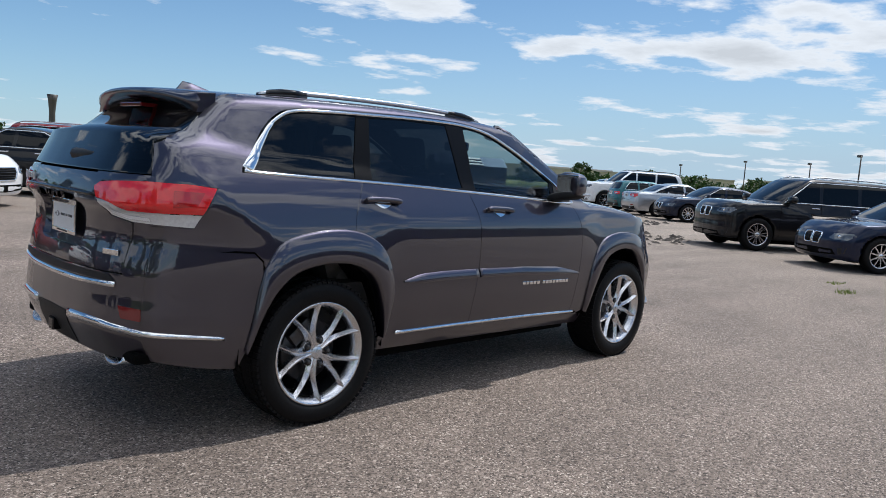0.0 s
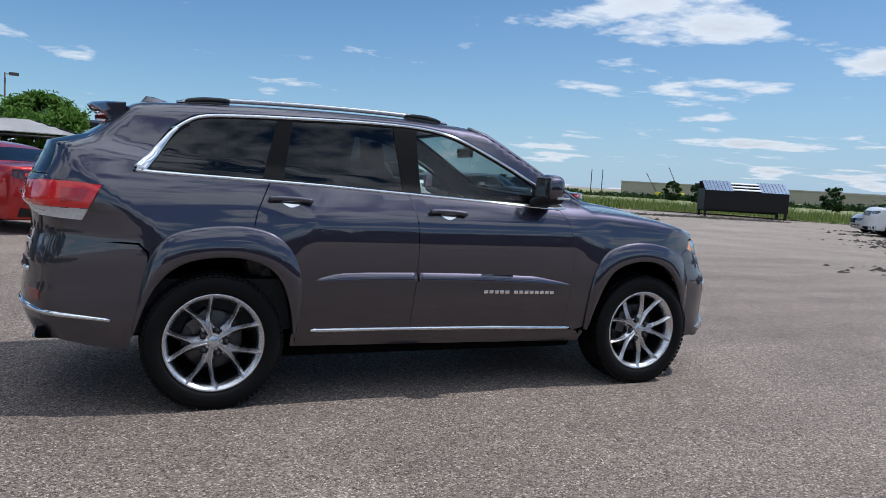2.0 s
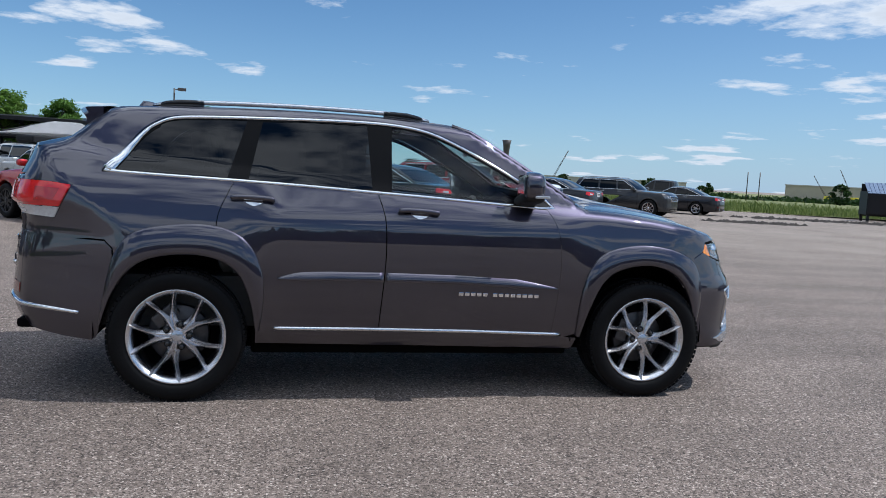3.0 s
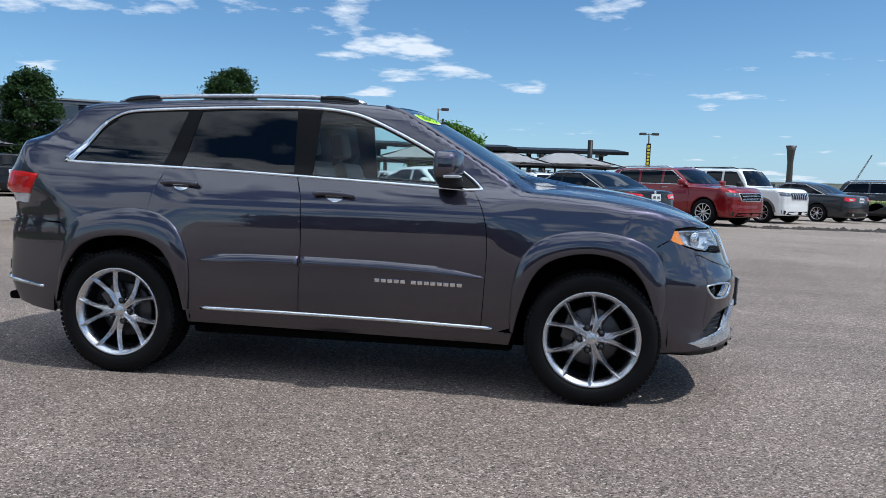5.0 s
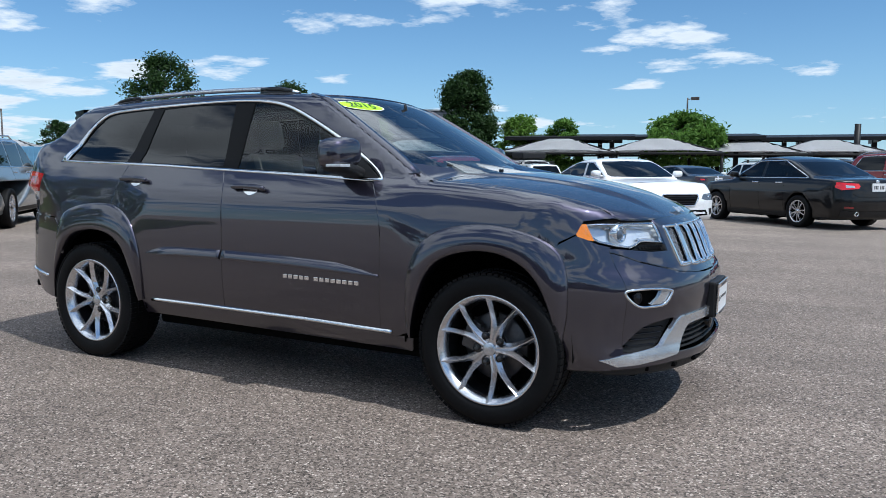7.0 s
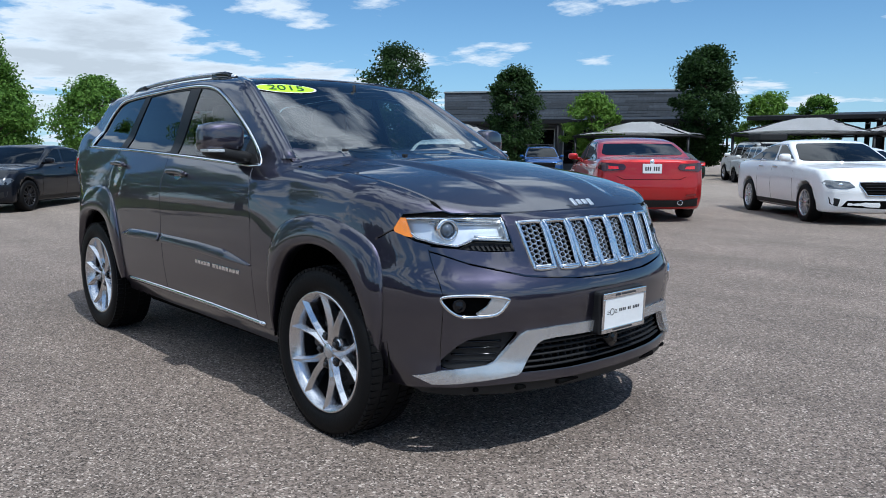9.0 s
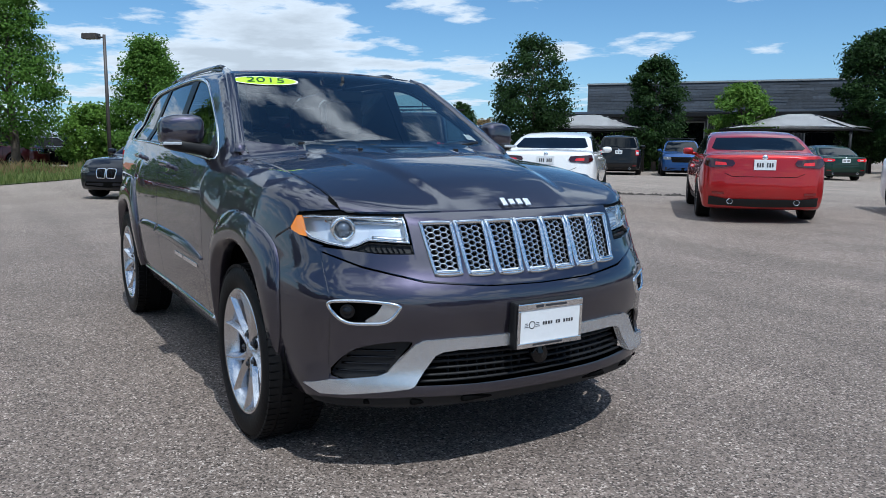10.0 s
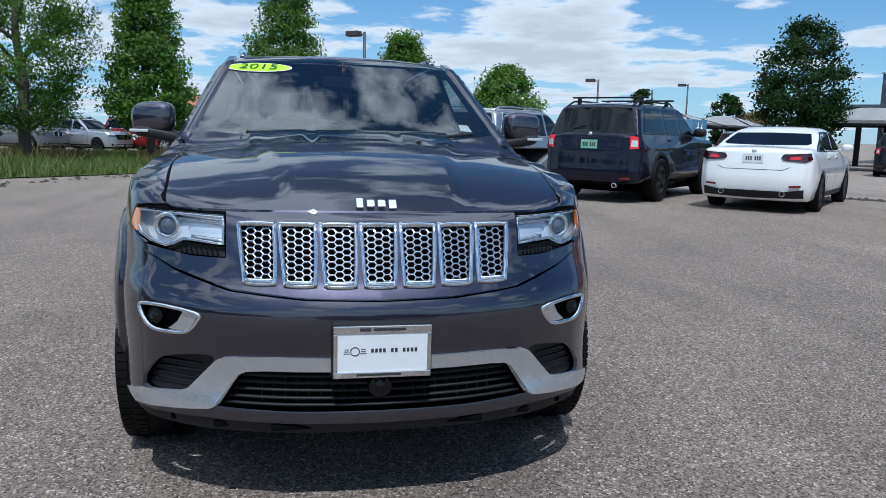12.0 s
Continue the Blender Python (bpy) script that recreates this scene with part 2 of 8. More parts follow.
def part(name, data, material, parent=None, label=""):
    """Link a mesh as one object under a thing or a part."""
    if isinstance(data, bmesh.types.BMesh):
        me = bpy.data.meshes.new(name)
        data.to_mesh(me)
        data.free()
        data = me
    if material and not data.materials:
        data.materials.append(material)
    ob = new(name, data)
    if parent is not None:
        ob.parent = parent
    if label:
        ob["label"] = label
    return ob


def raw_mesh(name, verts, faces, normals=None, smooth=True):
    me = bpy.data.meshes.new(name)
    me.from_pydata([tuple(v) for v in verts], [], [tuple(f) for f in faces])
    if smooth:
        me.polygons.foreach_set("use_smooth", [True] * len(me.polygons))
    me.update()
    if normals is not None:
        me.normals_split_custom_set_from_vertices([tuple(n) for n in normals])
    return me


def box(bm, x0, x1, y0, y1, z0, z1, bevel=0.0, m=None):
    r = bmesh.ops.create_cube(bm, size=1)
    vs = r["verts"]
    bmesh.ops.scale(bm, vec=(x1 - x0, y1 - y0, z1 - z0), verts=vs)
    bmesh.ops.translate(bm, vec=((x0 + x1) / 2, (y0 + y1) / 2, (z0 + z1) / 2), verts=vs)
    if bevel:
        es = list({e for v in vs for e in v.link_edges})
        out = bmesh.ops.bevel(bm, geom=es, offset=bevel, segments=2, affect="EDGES", profile=0.6)
        vs = list({v for f in out["faces"] for v in f.verts} | {v for v in vs if v.is_valid})
    if m is not None:
        bmesh.ops.transform(bm, matrix=m, verts=[v for v in vs if v.is_valid])
    return vs


def tube(bm, pts, radii, sides=8, cap=True):
    """A round bar through the points."""
    pts = [Vector(p) for p in pts]
    if isinstance(radii, (int, float)):
        radii = [radii] * len(pts)
    rings, side = [], None
    for i, p in enumerate(pts):
        t = (pts[min(i + 1, len(pts) - 1)] - pts[max(i - 1, 0)]).normalized()
        if side is None:
            side = t.orthogonal().normalized()
        side = (side - t * side.dot(t)).normalized()
        up = t.cross(side)
        rings.append([bm.verts.new(p + radii[i] * (math.cos(a) * side + math.sin(a) * up)) for a in (2 * math.pi * k / sides for k in range(sides))])
    for a, b in zip(rings, rings[1:]):
        for k in range(sides):
            bm.faces.new((a[k], a[(k + 1) % sides], b[(k + 1) % sides], b[k])).smooth = True
    if cap:
        bm.faces.new(rings[0][::-1]), bm.faces.new(rings[-1])
    return rings


def lathe(bm, profile, segs=48, axis="y", closed=False):
    """Turn (radius, along) points round an axis."""
    rings = []
    for r, a in profile:
        ring = []
        for k in range(segs):
            c, s = math.cos(2 * math.pi * k / segs), math.sin(2 * math.pi * k / segs)
            ring.append(bm.verts.new((r * c, a, r * s) if axis == "y" else (r * c, r * s, a) if axis == "z" else (a, r * c, r * s)))
        rings.append(ring)
    pairs = list(zip(rings, rings[1:])) + ([(rings[-1], rings[0])] if closed else [])
    for a, b in pairs:
        for k in range(segs):
            bm.faces.new((a[k], a[(k + 1) % segs], b[(k + 1) % segs], b[k])).smooth = True
    bmesh.ops.recalc_face_normals(bm, faces=bm.faces)
    return rings


def catmull(pts, n=8, closed=False):
    """A smooth line through the points."""
    p = [np.array(q, float) for q in pts]
    k = len(p)
    out = []
    for i in range(k if closed else k - 1):
        a, b, c, d = (p[(i + j) % k] if closed else p[min(max(i + j, 0), k - 1)] for j in (-1, 0, 1, 2))
        for s in range(n):
            t = s / n
            out.append(0.5 * (2 * b + (c - a) * t + (2 * a - 5 * b + 4 * c - d) * t * t + (3 * b - a - 3 * c + d) * t**3))
    if not closed:
        out.append(p[-1])
    return [tuple(q) for q in out]


def dense(pts, s, closed=True):
    """Points added along the straight runs, no further apart than s."""
    out, k = [], len(pts)
    for i in range(k if closed else k - 1):
        a, b = np.array(pts[i], float), np.array(pts[(i + 1) % k], float)
        d = np.linalg.norm(b - a)
        if d < 1e-6:
            continue
        m = max(1, int(math.ceil(d / s)))
        out += [tuple(a + (b - a) * j / m) for j in range(m)]
    if not closed:
        out.append(tuple(pts[-1]))
    return out


def inside(poly, q):
    """Which of the points q lie inside the polygon."""
    x, y = q[:, 0], q[:, 1]
    r = np.zeros(len(q), bool)
    k = len(poly)
    for i in range(k):
        (x0, y0), (x1, y1) = poly[i], poly[i - 1]
        if y0 != y1:
            r ^= ((y0 > y) != (y1 > y)) & (x < (x1 - x0) * (y - y0) / (y1 - y0) + x0)
    return r


def inset(poly, d):
    p = np.array(poly, float)
    area = 0.5 * np.sum(p[:, 0] * np.roll(p[:, 1], -1) - np.roll(p[:, 0], -1) * p[:, 1])
    t = np.roll(p, -1, 0) - np.roll(p, 1, 0)
    t /= np.linalg.norm(t, axis=1)[:, None] + 1e-9
    n = np.stack([-t[:, 1], t[:, 0]], 1) * (1 if area > 0 else -1)
    return [tuple(q) for q in p + n * d]


class Skin:
    """The outer surface of a car body, given as a field that is negative inside."""

    def __init__(self, field, ends=(-2.9, 2.9), top=2.4):
        self.field, self.ends, self.top = field, ends, top

    def at(self, axis, a, b):
        a, b = np.asarray(a, float), np.asarray(b, float)
        start, stop = {"y": (1.25, 0.0), "x": (self.ends[1], 0.0), "r": (self.ends[0], 0.0), "z": (self.top, 0.2)}[axis]

        def p(q):
            return (a, q, b) if axis == "y" else (q, a, b) if axis in "xr" else (a, b, q)

        out, hit = np.full(a.shape, start), np.zeros(a.shape, bool)
        steps = np.linspace(start, stop, 17)
        lo, hi = np.full(a.shape, start), np.full(a.shape, stop)
        for u, v in zip(steps, steps[1:]):
            neg = (self.field(*p(np.full(a.shape, v))) < 0) & ~hit
            lo, hi, hit = np.where(neg, u, lo), np.where(neg, v, hi), hit | neg
        for _ in range(11):
            mid = (lo + hi) / 2
            neg = self.field(*p(mid)) < 0
            hi, lo = np.where(neg, mid, hi), np.where(neg, lo, mid)
        out = (lo + hi) / 2
        return np.stack(p(out), -1)

    def normal(self, v, e=0.006):
        g = np.stack([self.field(*(v + e * d).T) - self.field(*(v - e * d).T) for d in np.eye(3)], -1)
        return g / (np.linalg.norm(g, axis=1)[:, None] + 1e-9)

    def patch(self, axis, outline, holes=(), s=0.035, gap=0.0025, off=0.0, flange=0.014, mirror=False):
        """A panel that follows the surface inside an outline, with turned-in edges: verts, faces, normals."""
        if gap:
            outline = inset(outline, gap)
            holes = [inset(h, -gap) for h in holes]
        loops = [dense(outline, s)] + [dense(h, s * 0.7) for h in holes]
        edge = np.array([q for l in loops for q in l])
        x0, y0 = edge.min(0)
        x1, y1 = edge.max(0)
        gx, gy = np.meshgrid(np.arange(x0 + s / 2, x1, s), np.arange(y0 + s / 2, y1, s))
        gx[1::2] += s / 2
        grid = np.stack([gx.ravel(), gy.ravel()], 1)
        keep = inside(loops[0], grid)
        for h in loops[1:]:
            keep &= ~inside(h, grid)
        grid = grid[keep]
        if len(grid):
            near = np.min(np.linalg.norm(grid[:, None] - edge[None], axis=2), axis=1)
            grid = grid[near > 0.5 * s]
        pts = np.concatenate([edge, grid])
        cons, k = [], 0
        for l in loops:
            cons += [(k + i, k + (i + 1) % len(l)) for i in range(len(l))]
            k += len(l)
        res = geo.delaunay_2d_cdt([Vector(q) for q in pts], cons, [], 0, 1e-6, False)
        v2, faces = np.array([tuple(q) for q in res[0]]), np.array(res[2])
        mid = v2[faces].mean(1)
        keep = inside(loops[0], mid)
        for h in loops[1:]:
            keep &= ~inside(h, mid)
        faces = faces[keep]
        v = self.at(axis, v2[:, 0], v2[:, 1])
        n = self.normal(v)
        v = v + n * off
        a, b, c = v[faces[:, 0]], v[faces[:, 1]], v[faces[:, 2]]
        flip = np.sum(np.cross(b - a, c - a) * n[faces[:, 0]], 1) < 0
        faces[flip] = faces[flip][:, ::-1]
        verts, norms, out = [tuple(q) for q in v], [tuple(q) for q in n], [tuple(int(i) for i in f) for f in faces]
        if flange:
            count = {}
            for f in out:
                for i, j in ((f[0], f[1]), (f[1], f[2]), (f[2], f[0])):
                    count[(i, j)] = count.get((i, j), 0) + 1
            low = {}
            for i, j in [e for e in count if (e[1], e[0]) not in count]:
                for q in (i, j):
                    if q not in low:
                        low[q] = len(verts)
                        verts.append(tuple(v[q] - n[q] * flange)), norms.append(tuple(n[q]))
                out.append((j, i, low[i], low[j]))
        if mirror:
            verts = [(x, -y, z) for x, y, z in verts]
            norms = [(x, -y, z) for x, y, z in norms]
            out = [f[::-1] for f in out]
        return verts, out, norms

    def line(self, axis, pts, s=0.02, closed=False, off=0.0, mirror=False):
        """Points on the surface along a line, with their normals."""
        q = np.array(dense(pts, s, closed))
        v = self.at(axis, q[:, 0], q[:, 1])
        n = self.normal(v)
        v = v + n * off
        if mirror:
            v, n = v * (1, -1, 1), n * (1, -1, 1)
        return v, n


def joined(*pieces):
    v, f, n = [], [], []
    for a, b, c in pieces:
        k = len(v)
        v += a
        n += c
        f += [tuple(i + k for i in q) for q in b]
    return v, f, n


def panel(name, pieces, material, parent, label=""):
    v, f, n = joined(*pieces)
    return part(name, raw_mesh(name, v, f, n), material, parent, label)


def strip(line, width, height, closed=False, sink=0.002, taper=0.7):
    """A raised moulding along a line on a surface: verts, faces."""
    v, n = line
    k = len(v)
    verts, faces = [], []
    for i in range(k):
        a, b = (v[(i + 1) % k], v[i - 1]) if closed else (v[min(i + 1, k - 1)], v[max(i - 1, 0)])
        t = a - b
        t = t / (np.linalg.norm(t) + 1e-9)
        side = np.cross(t, n[i])
        side /= np.linalg.norm(side) + 1e-9
        w = width if not callable(width) else width(i / (k - 1))
        for u, h in ((-0.5, -sink), (-0.5 * taper, height), (0.5 * taper, height), (0.5, -sink)):
            verts.append(tuple(v[i] + side * u * w + n[i] * h))
    for i in range(k if closed else k - 1):
        j = (i + 1) % k
        faces += [(4 * i + q, 4 * i + q + 1, 4 * j + q + 1, 4 * j + q) for q in range(3)]
    if not closed:
        faces += [(3, 2, 1, 0), (4 * k - 4, 4 * k - 3, 4 * k - 2, 4 * k - 1)]
    return verts, faces


def moulding(name, line, width, height, material, parent, label="", closed=False, taper=0.7, smooth=True):
    v, f = strip(line, width, height, closed, taper=taper)
    bm = bmesh.new()
    vs = [bm.verts.new(q) for q in v]
    for q in f:
        try:
            bm.faces.new([vs[i] for i in q]).smooth = smooth
        except ValueError:
            pass
    bmesh.ops.recalc_face_normals(bm, faces=bm.faces)
    return part(name, bm, material, parent, label)


def word_mesh(name, text, height, depth=0.001):
    """Flat lettering, centred, in the xy plane."""
    cu = bpy.data.curves.new(name, "FONT")
    cu.body, cu.size, cu.align_x, cu.align_y, cu.extrude = text, height, "CENTER", "CENTER", depth
    ob = bpy.data.objects.new(name, cu)
    scene.collection.objects.link(ob)
    me = bpy.data.meshes.new_from_object(ob.evaluated_get(bpy.context.evaluated_depsgraph_get()))
    bpy.data.objects.remove(ob)
    me.name = name
    return me


def thing(name, at, label, category, group="", kind=""):
    ob = new(name)
    ob.matrix_world = at
    return tagged(ob, label, category, group, kind)

# ---- ground ----


def asphalt():
    """Worn, sun-bleached asphalt: pale stone chips in a brownish binder, stains, fine cracks."""
    m, N, L, b = shader("worn_asphalt")
    tc = N.new("ShaderNodeTexCoord")

    def noise_tex(scale, detail, rough=0.5):
        n = N.new("ShaderNodeTexNoise")
        n.inputs["Scale"].default_value, n.inputs["Detail"].default_value, n.inputs["Roughness"].default_value = scale, detail, rough
        L.new(tc.outputs["Object"], n.inputs["Vector"])
        return n.outputs[0]

    chips = N.new("ShaderNodeTexVoronoi")
    chips.inputs["Scale"].default_value = 120
    L.new(tc.outputs["Object"], chips.inputs["Vector"])
    chip_val = N.new("ShaderNodeSeparateColor")
    L.new(chips.outputs["Color"], chip_val.inputs[0])
    ramp = N.new("ShaderNodeValToRGB")
    e = ramp.color_ramp.elements
    e[0].position, e[0].color = 0.0, (0.045, 0.036, 0.030, 1)
    e[1].position, e[1].color = 1.0, (0.62, 0.53, 0.465, 1)
    for pos, col in ((0.35, (0.177, 0.140, 0.117, 1)), (0.7, (0.251, 0.199, 0.169, 1)), (0.9, (0.327, 0.267, 0.227, 1))):
        q = e.new(pos)
        q.color = col
    L.new(chip_val.outputs[0], ramp.inputs[0])
    stain = N.new("ShaderNodeMapRange")
    stain.inputs["From Min"].default_value, stain.inputs["From Max"].default_value = 0.3, 0.7
    stain.inputs["To Min"].default_value, stain.inputs["To Max"].default_value = 0.74, 1.06
    L.new(noise_tex(0.55, 6, 0.6), stain.inputs["Value"])
    mid = N.new("ShaderNodeMapRange")
    mid.inputs["From Min"].default_value, mid.inputs["From Max"].default_value = 0.3, 0.7
    mid.inputs["To Min"].default_value, mid.inputs["To Max"].default_value = 0.74, 1.27
    L.new(noise_tex(24, 5, 0.7), mid.inputs["Value"])
    mul = N.new("ShaderNodeMath")
    mul.operation = "MULTIPLY"
    L.new(stain.outputs[0], mul.inputs[0]), L.new(mid.outputs[0], mul.inputs[1])
    mx = N.new("ShaderNodeMix")
    mx.data_type, mx.blend_type = "RGBA", "MULTIPLY"
    mx.inputs[0].default_value = 1
    L.new(ramp.outputs[0], mx.inputs[6]), L.new(mul.outputs[0], mx.inputs[7])
    # wandering hairline cracks
    warp, crack = N.new("ShaderNodeTexNoise"), N.new("ShaderNodeTexVoronoi")
    warp.inputs["Scale"].default_value, warp.inputs["Detail"].default_value = 1.3, 4
    L.new(tc.outputs["Object"], warp.inputs["Vector"])
    add = N.new("ShaderNodeVectorMath")
    add.operation = "MULTIPLY_ADD"
    L.new(warp.outputs["Color"], add.inputs[0]), L.new(tc.outputs["Object"], add.inputs[2])
    add.inputs[1].default_value = (1.6, 1.6, 0)
    crack.feature = "DISTANCE_TO_EDGE"
    crack.inputs["Scale"].default_value = 0.16
    L.new(add.outputs[0], crack.inputs["Vector"])
    thin = N.new("ShaderNodeMapRange")
    thin.inputs["From Max"].default_value = 0.0014
    thin.inputs["To Min"].default_value, thin.inputs["To Max"].default_value = 0.65, 1.0
    L.new(crack.outputs[0], thin.inputs["Value"])
    mc = N.new("ShaderNodeMix")
    mc.data_type, mc.blend_type = "RGBA", "MULTIPLY"
    mc.inputs[0].default_value = 1
    L.new(mx.outputs[2], mc.inputs[6]), L.new(thin.outputs[0], mc.inputs[7])
    # pale dust, thicker from the lot's middle outwards, brightening the far ground; long faint wheel streaks
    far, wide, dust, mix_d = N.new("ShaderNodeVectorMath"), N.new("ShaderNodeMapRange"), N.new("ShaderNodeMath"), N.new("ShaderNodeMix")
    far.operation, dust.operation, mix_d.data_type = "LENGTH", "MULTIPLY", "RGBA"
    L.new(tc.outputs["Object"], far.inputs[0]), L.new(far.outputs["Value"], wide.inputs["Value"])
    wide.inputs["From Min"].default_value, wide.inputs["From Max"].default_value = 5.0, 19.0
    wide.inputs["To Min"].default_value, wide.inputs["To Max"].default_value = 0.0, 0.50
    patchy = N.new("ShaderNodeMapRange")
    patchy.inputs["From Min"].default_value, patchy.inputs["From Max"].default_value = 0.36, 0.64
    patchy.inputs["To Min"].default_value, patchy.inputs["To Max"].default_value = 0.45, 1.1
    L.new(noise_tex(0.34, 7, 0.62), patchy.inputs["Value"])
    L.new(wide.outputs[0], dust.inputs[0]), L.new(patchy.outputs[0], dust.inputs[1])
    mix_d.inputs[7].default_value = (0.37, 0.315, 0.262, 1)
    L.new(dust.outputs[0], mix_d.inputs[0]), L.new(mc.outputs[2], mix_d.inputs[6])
    turn, long_n, long_r, last = N.new("ShaderNodeMapping"), N.new("ShaderNodeTexNoise"), N.new("ShaderNodeMapRange"), N.new("ShaderNodeMix")
    turn.inputs["Rotation"].default_value, turn.inputs["Scale"].default_value = (0, 0, radians(-48)), (0.10, 1.5, 1)
    L.new(tc.outputs["Object"], turn.inputs["Vector"]), L.new(turn.outputs[0], long_n.inputs["Vector"])
    long_n.inputs["Scale"].default_value, long_n.inputs["Detail"].default_value, long_n.inputs["Distortion"].default_value = 1.0, 6, 0.4
    long_r.inputs["From Min"].default_value, long_r.inputs["From Max"].default_value = 0.34, 0.62
    long_r.inputs["To Min"].default_value, long_r.inputs["To Max"].default_value = 0.87, 1.05
    L.new(long_n.outputs[0], long_r.inputs["Value"])
    last.data_type, last.blend_type = "RGBA", "MULTIPLY"
    last.inputs[0].default_value = 1
    L.new(mix_d.outputs[2], last.inputs[6]), L.new(long_r.outputs[0], last.inputs[7])
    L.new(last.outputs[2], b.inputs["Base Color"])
    b.inputs["Roughness"].default_value, b.inputs["Specular IOR Level"].default_value = 0.82, 0.35
    bump, bsum = N.new("ShaderNodeBump"), N.new("ShaderNodeMath")
    bsum.operation = "MULTIPLY_ADD"
    L.new(chips.outputs["Distance"], bsum.inputs[0])
    bsum.inputs[1].default_value = -0.6
    L.new(noise_tex(160, 4, 0.7), bsum.inputs[2])
    bump.inputs["Strength"].default_value, bump.inputs["Distance"].default_value = 0.65, 0.009
    L.new(bsum.outputs[0], bump.inputs["Height"]), L.new(bump.outputs[0], b.inputs["Normal"])
    return m


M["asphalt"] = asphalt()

# ---- the grey sport utility car ----
DOOR_W = spline([0.15, 0.25, 0.34, 0.42, 0.55, 0.68, 0.78, 0.90, 1.02, 1.12, 1.20, 1.26, 1.35, 1.6], [0.79, 0.84, 0.882, 0.908, 0.932, 0.948, 0.951, 0.944, 0.928, 0.905, 0.880, 0.855, 0.81, 0.70])
FLAT_W = spline([0.15, 0.25, 0.34, 0.42, 0.55, 0.68, 0.78, 0.90, 1.00, 1.06, 1.10, 1.14, 1.20, 1.26, 1.35, 1.6], [0.76, 0.815, 0.872, 0.908, 0.934, 0.949, 0.954, 0.9545, 0.9515, 0.945, 0.934, 0.917, 0.887, 0.855, 0.81, 0.70])
SIDE_X = spline([-2.4, -1.9, -1.4, 0, 1.2, 1.6, 2.0, 2.4], [-0.035, -0.012, 0, 0, 0, -0.005, -0.02, -0.05])
NOSE_Z = spline([0.10, 0.22, 0.30, 0.36, 0.45, 0.56, 0.66, 0.72, 0.76, 0.80, 0.90, 1.00, 1.06, 1.15], [2.20, 2.31, 2.36, 2.375, 2.36, 2.365, 2.375, 2.37, 2.352, 2.325, 2.282, 2.238, 2.205, 2.13])
NOSE_Y = spline([0, 0.2, 0.3, 0.45, 0.57, 0.70, 0.795, 0.88, 0.94, 1.0], [0, 0.008, 0.02, 0.055, 0.10, 0.18, 0.265, 0.42, 0.65, 1.0])
TAIL_Z = spline([0.2, 0.33, 0.42, 0.52, 0.60, 0.70, 0.84, 0.89, 0.95, 1.10, 1.22, 1.32], [-2.30, -2.385, -2.43, -2.47, -2.475, -2.465, -2.455, -2.445, -2.43, -2.435, -2.435, -2.40])
TAIL_Y = spline([0, 0.2, 0.45, 0.6, 0.7, 0.75, 0.79, 0.82, 0.85, 0.89, 0.95], [0, 0.004, 0.025, 0.06, 0.11, 0.145, 0.19, 0.255, 0.34, 0.48, 0.75])
HOOD_X = spline([0.8, 1.0, 1.2, 1.5, 1.8, 2.0, 2.12, 2.25, 2.4], [1.275, 1.262, 1.250, 1.222, 1.170, 1.112, 1.062, 0.985, 0.86])
CABIN_W = spline([1.1, 1.2, 1.26, 1.35, 1.5, 1.66, 1.76, 1.9], [0.905, 0.868, 0.845, 0.806, 0.748, 0.682, 0.638, 0.57])
CABIN_X = spline([-2.5, -2.1, -1.87, -1.4, -0.9, 0.3, 1.2], [-0.085, -0.05, -0.032, -0.01, 0, 0, -0.02])
SCREEN_Z = spline([1.0, 1.2, 1.27, 1.45, 1.6, 1.72, 1.85], [1.42, 1.205, 1.10, 0.79, 0.52, 0.295, 0.03])
ROOF_X = spline([-2.4, -2.1, -1.8, -1.4, -1.0, -0.6, -0.2, 0.1, 0.3, 0.6], [1.655, 1.695, 1.722, 1.745, 1.758, 1.762, 1.755, 1.738, 1.718, 1.67])
GATE_Z = spline([1.1, 1.2, 1.25, 1.32, 1.45, 1.6, 1.7, 1.85], [-2.47, -2.435, -2.41, -2.355, -2.215, -2.04, -1.92, -1.74])


def hero_field(x, y, z):
    y = np.abs(y)
    # flat doors under a shoulder, rounder wings and quarters
    flat = step01(-1.22, -0.88, x) * (1 - step01(0.80, 1.18, x))
    wide = y - (1 - flat) * DOOR_W(z) - flat * FLAT_W(z) - SIDE_X(x)
    # a raised middle of the bonnet, wider towards the windscreen
    bulge = 0.014 * (1 - step01(0.305, 0.385, y - 0.16 * (1.9 - x))) * step01(2.2, 1.9, x)
    hood = z - HOOD_X(x) - bulge + 0.085 * y * y
    nose = (x - NOSE_Z(z) + NOSE_Y(y)) * 0.8
    tail = (TAIL_Z(z) + TAIL_Y(y) - x) * 0.8
    low = smax(smax(smax(wide, hood, 0.055), nose, 0.03), tail, 0.03)
    cabin = y - CABIN_W(z) - CABIN_X(x)
    roof = z - ROOF_X(x) + 0.085 * y * y
    screen = (x - SCREEN_Z(z) + 0.26 * y * y) * 0.6
    gate = (GATE_Z(z) + 0.13 * y * y + 0.9 * np.maximum(y - 0.5, 0) ** 2 - x) * 0.8
    up = smax(smax(smax(smax(cabin, roof, 0.06), screen, 0.03), gate, 0.05), 1.13 - z, 0.02)
    return smin(low, up, 0.03 + 0.06 * step01(-1.75, -2.15, x))


HERO = Skin(hero_field)
CAR_Y = 0.03
hero = thing("sport_utility_car", pose(0, CAR_Y, 0), "dark grey metallic sport utility car with bright trim parked on asphalt", "car")

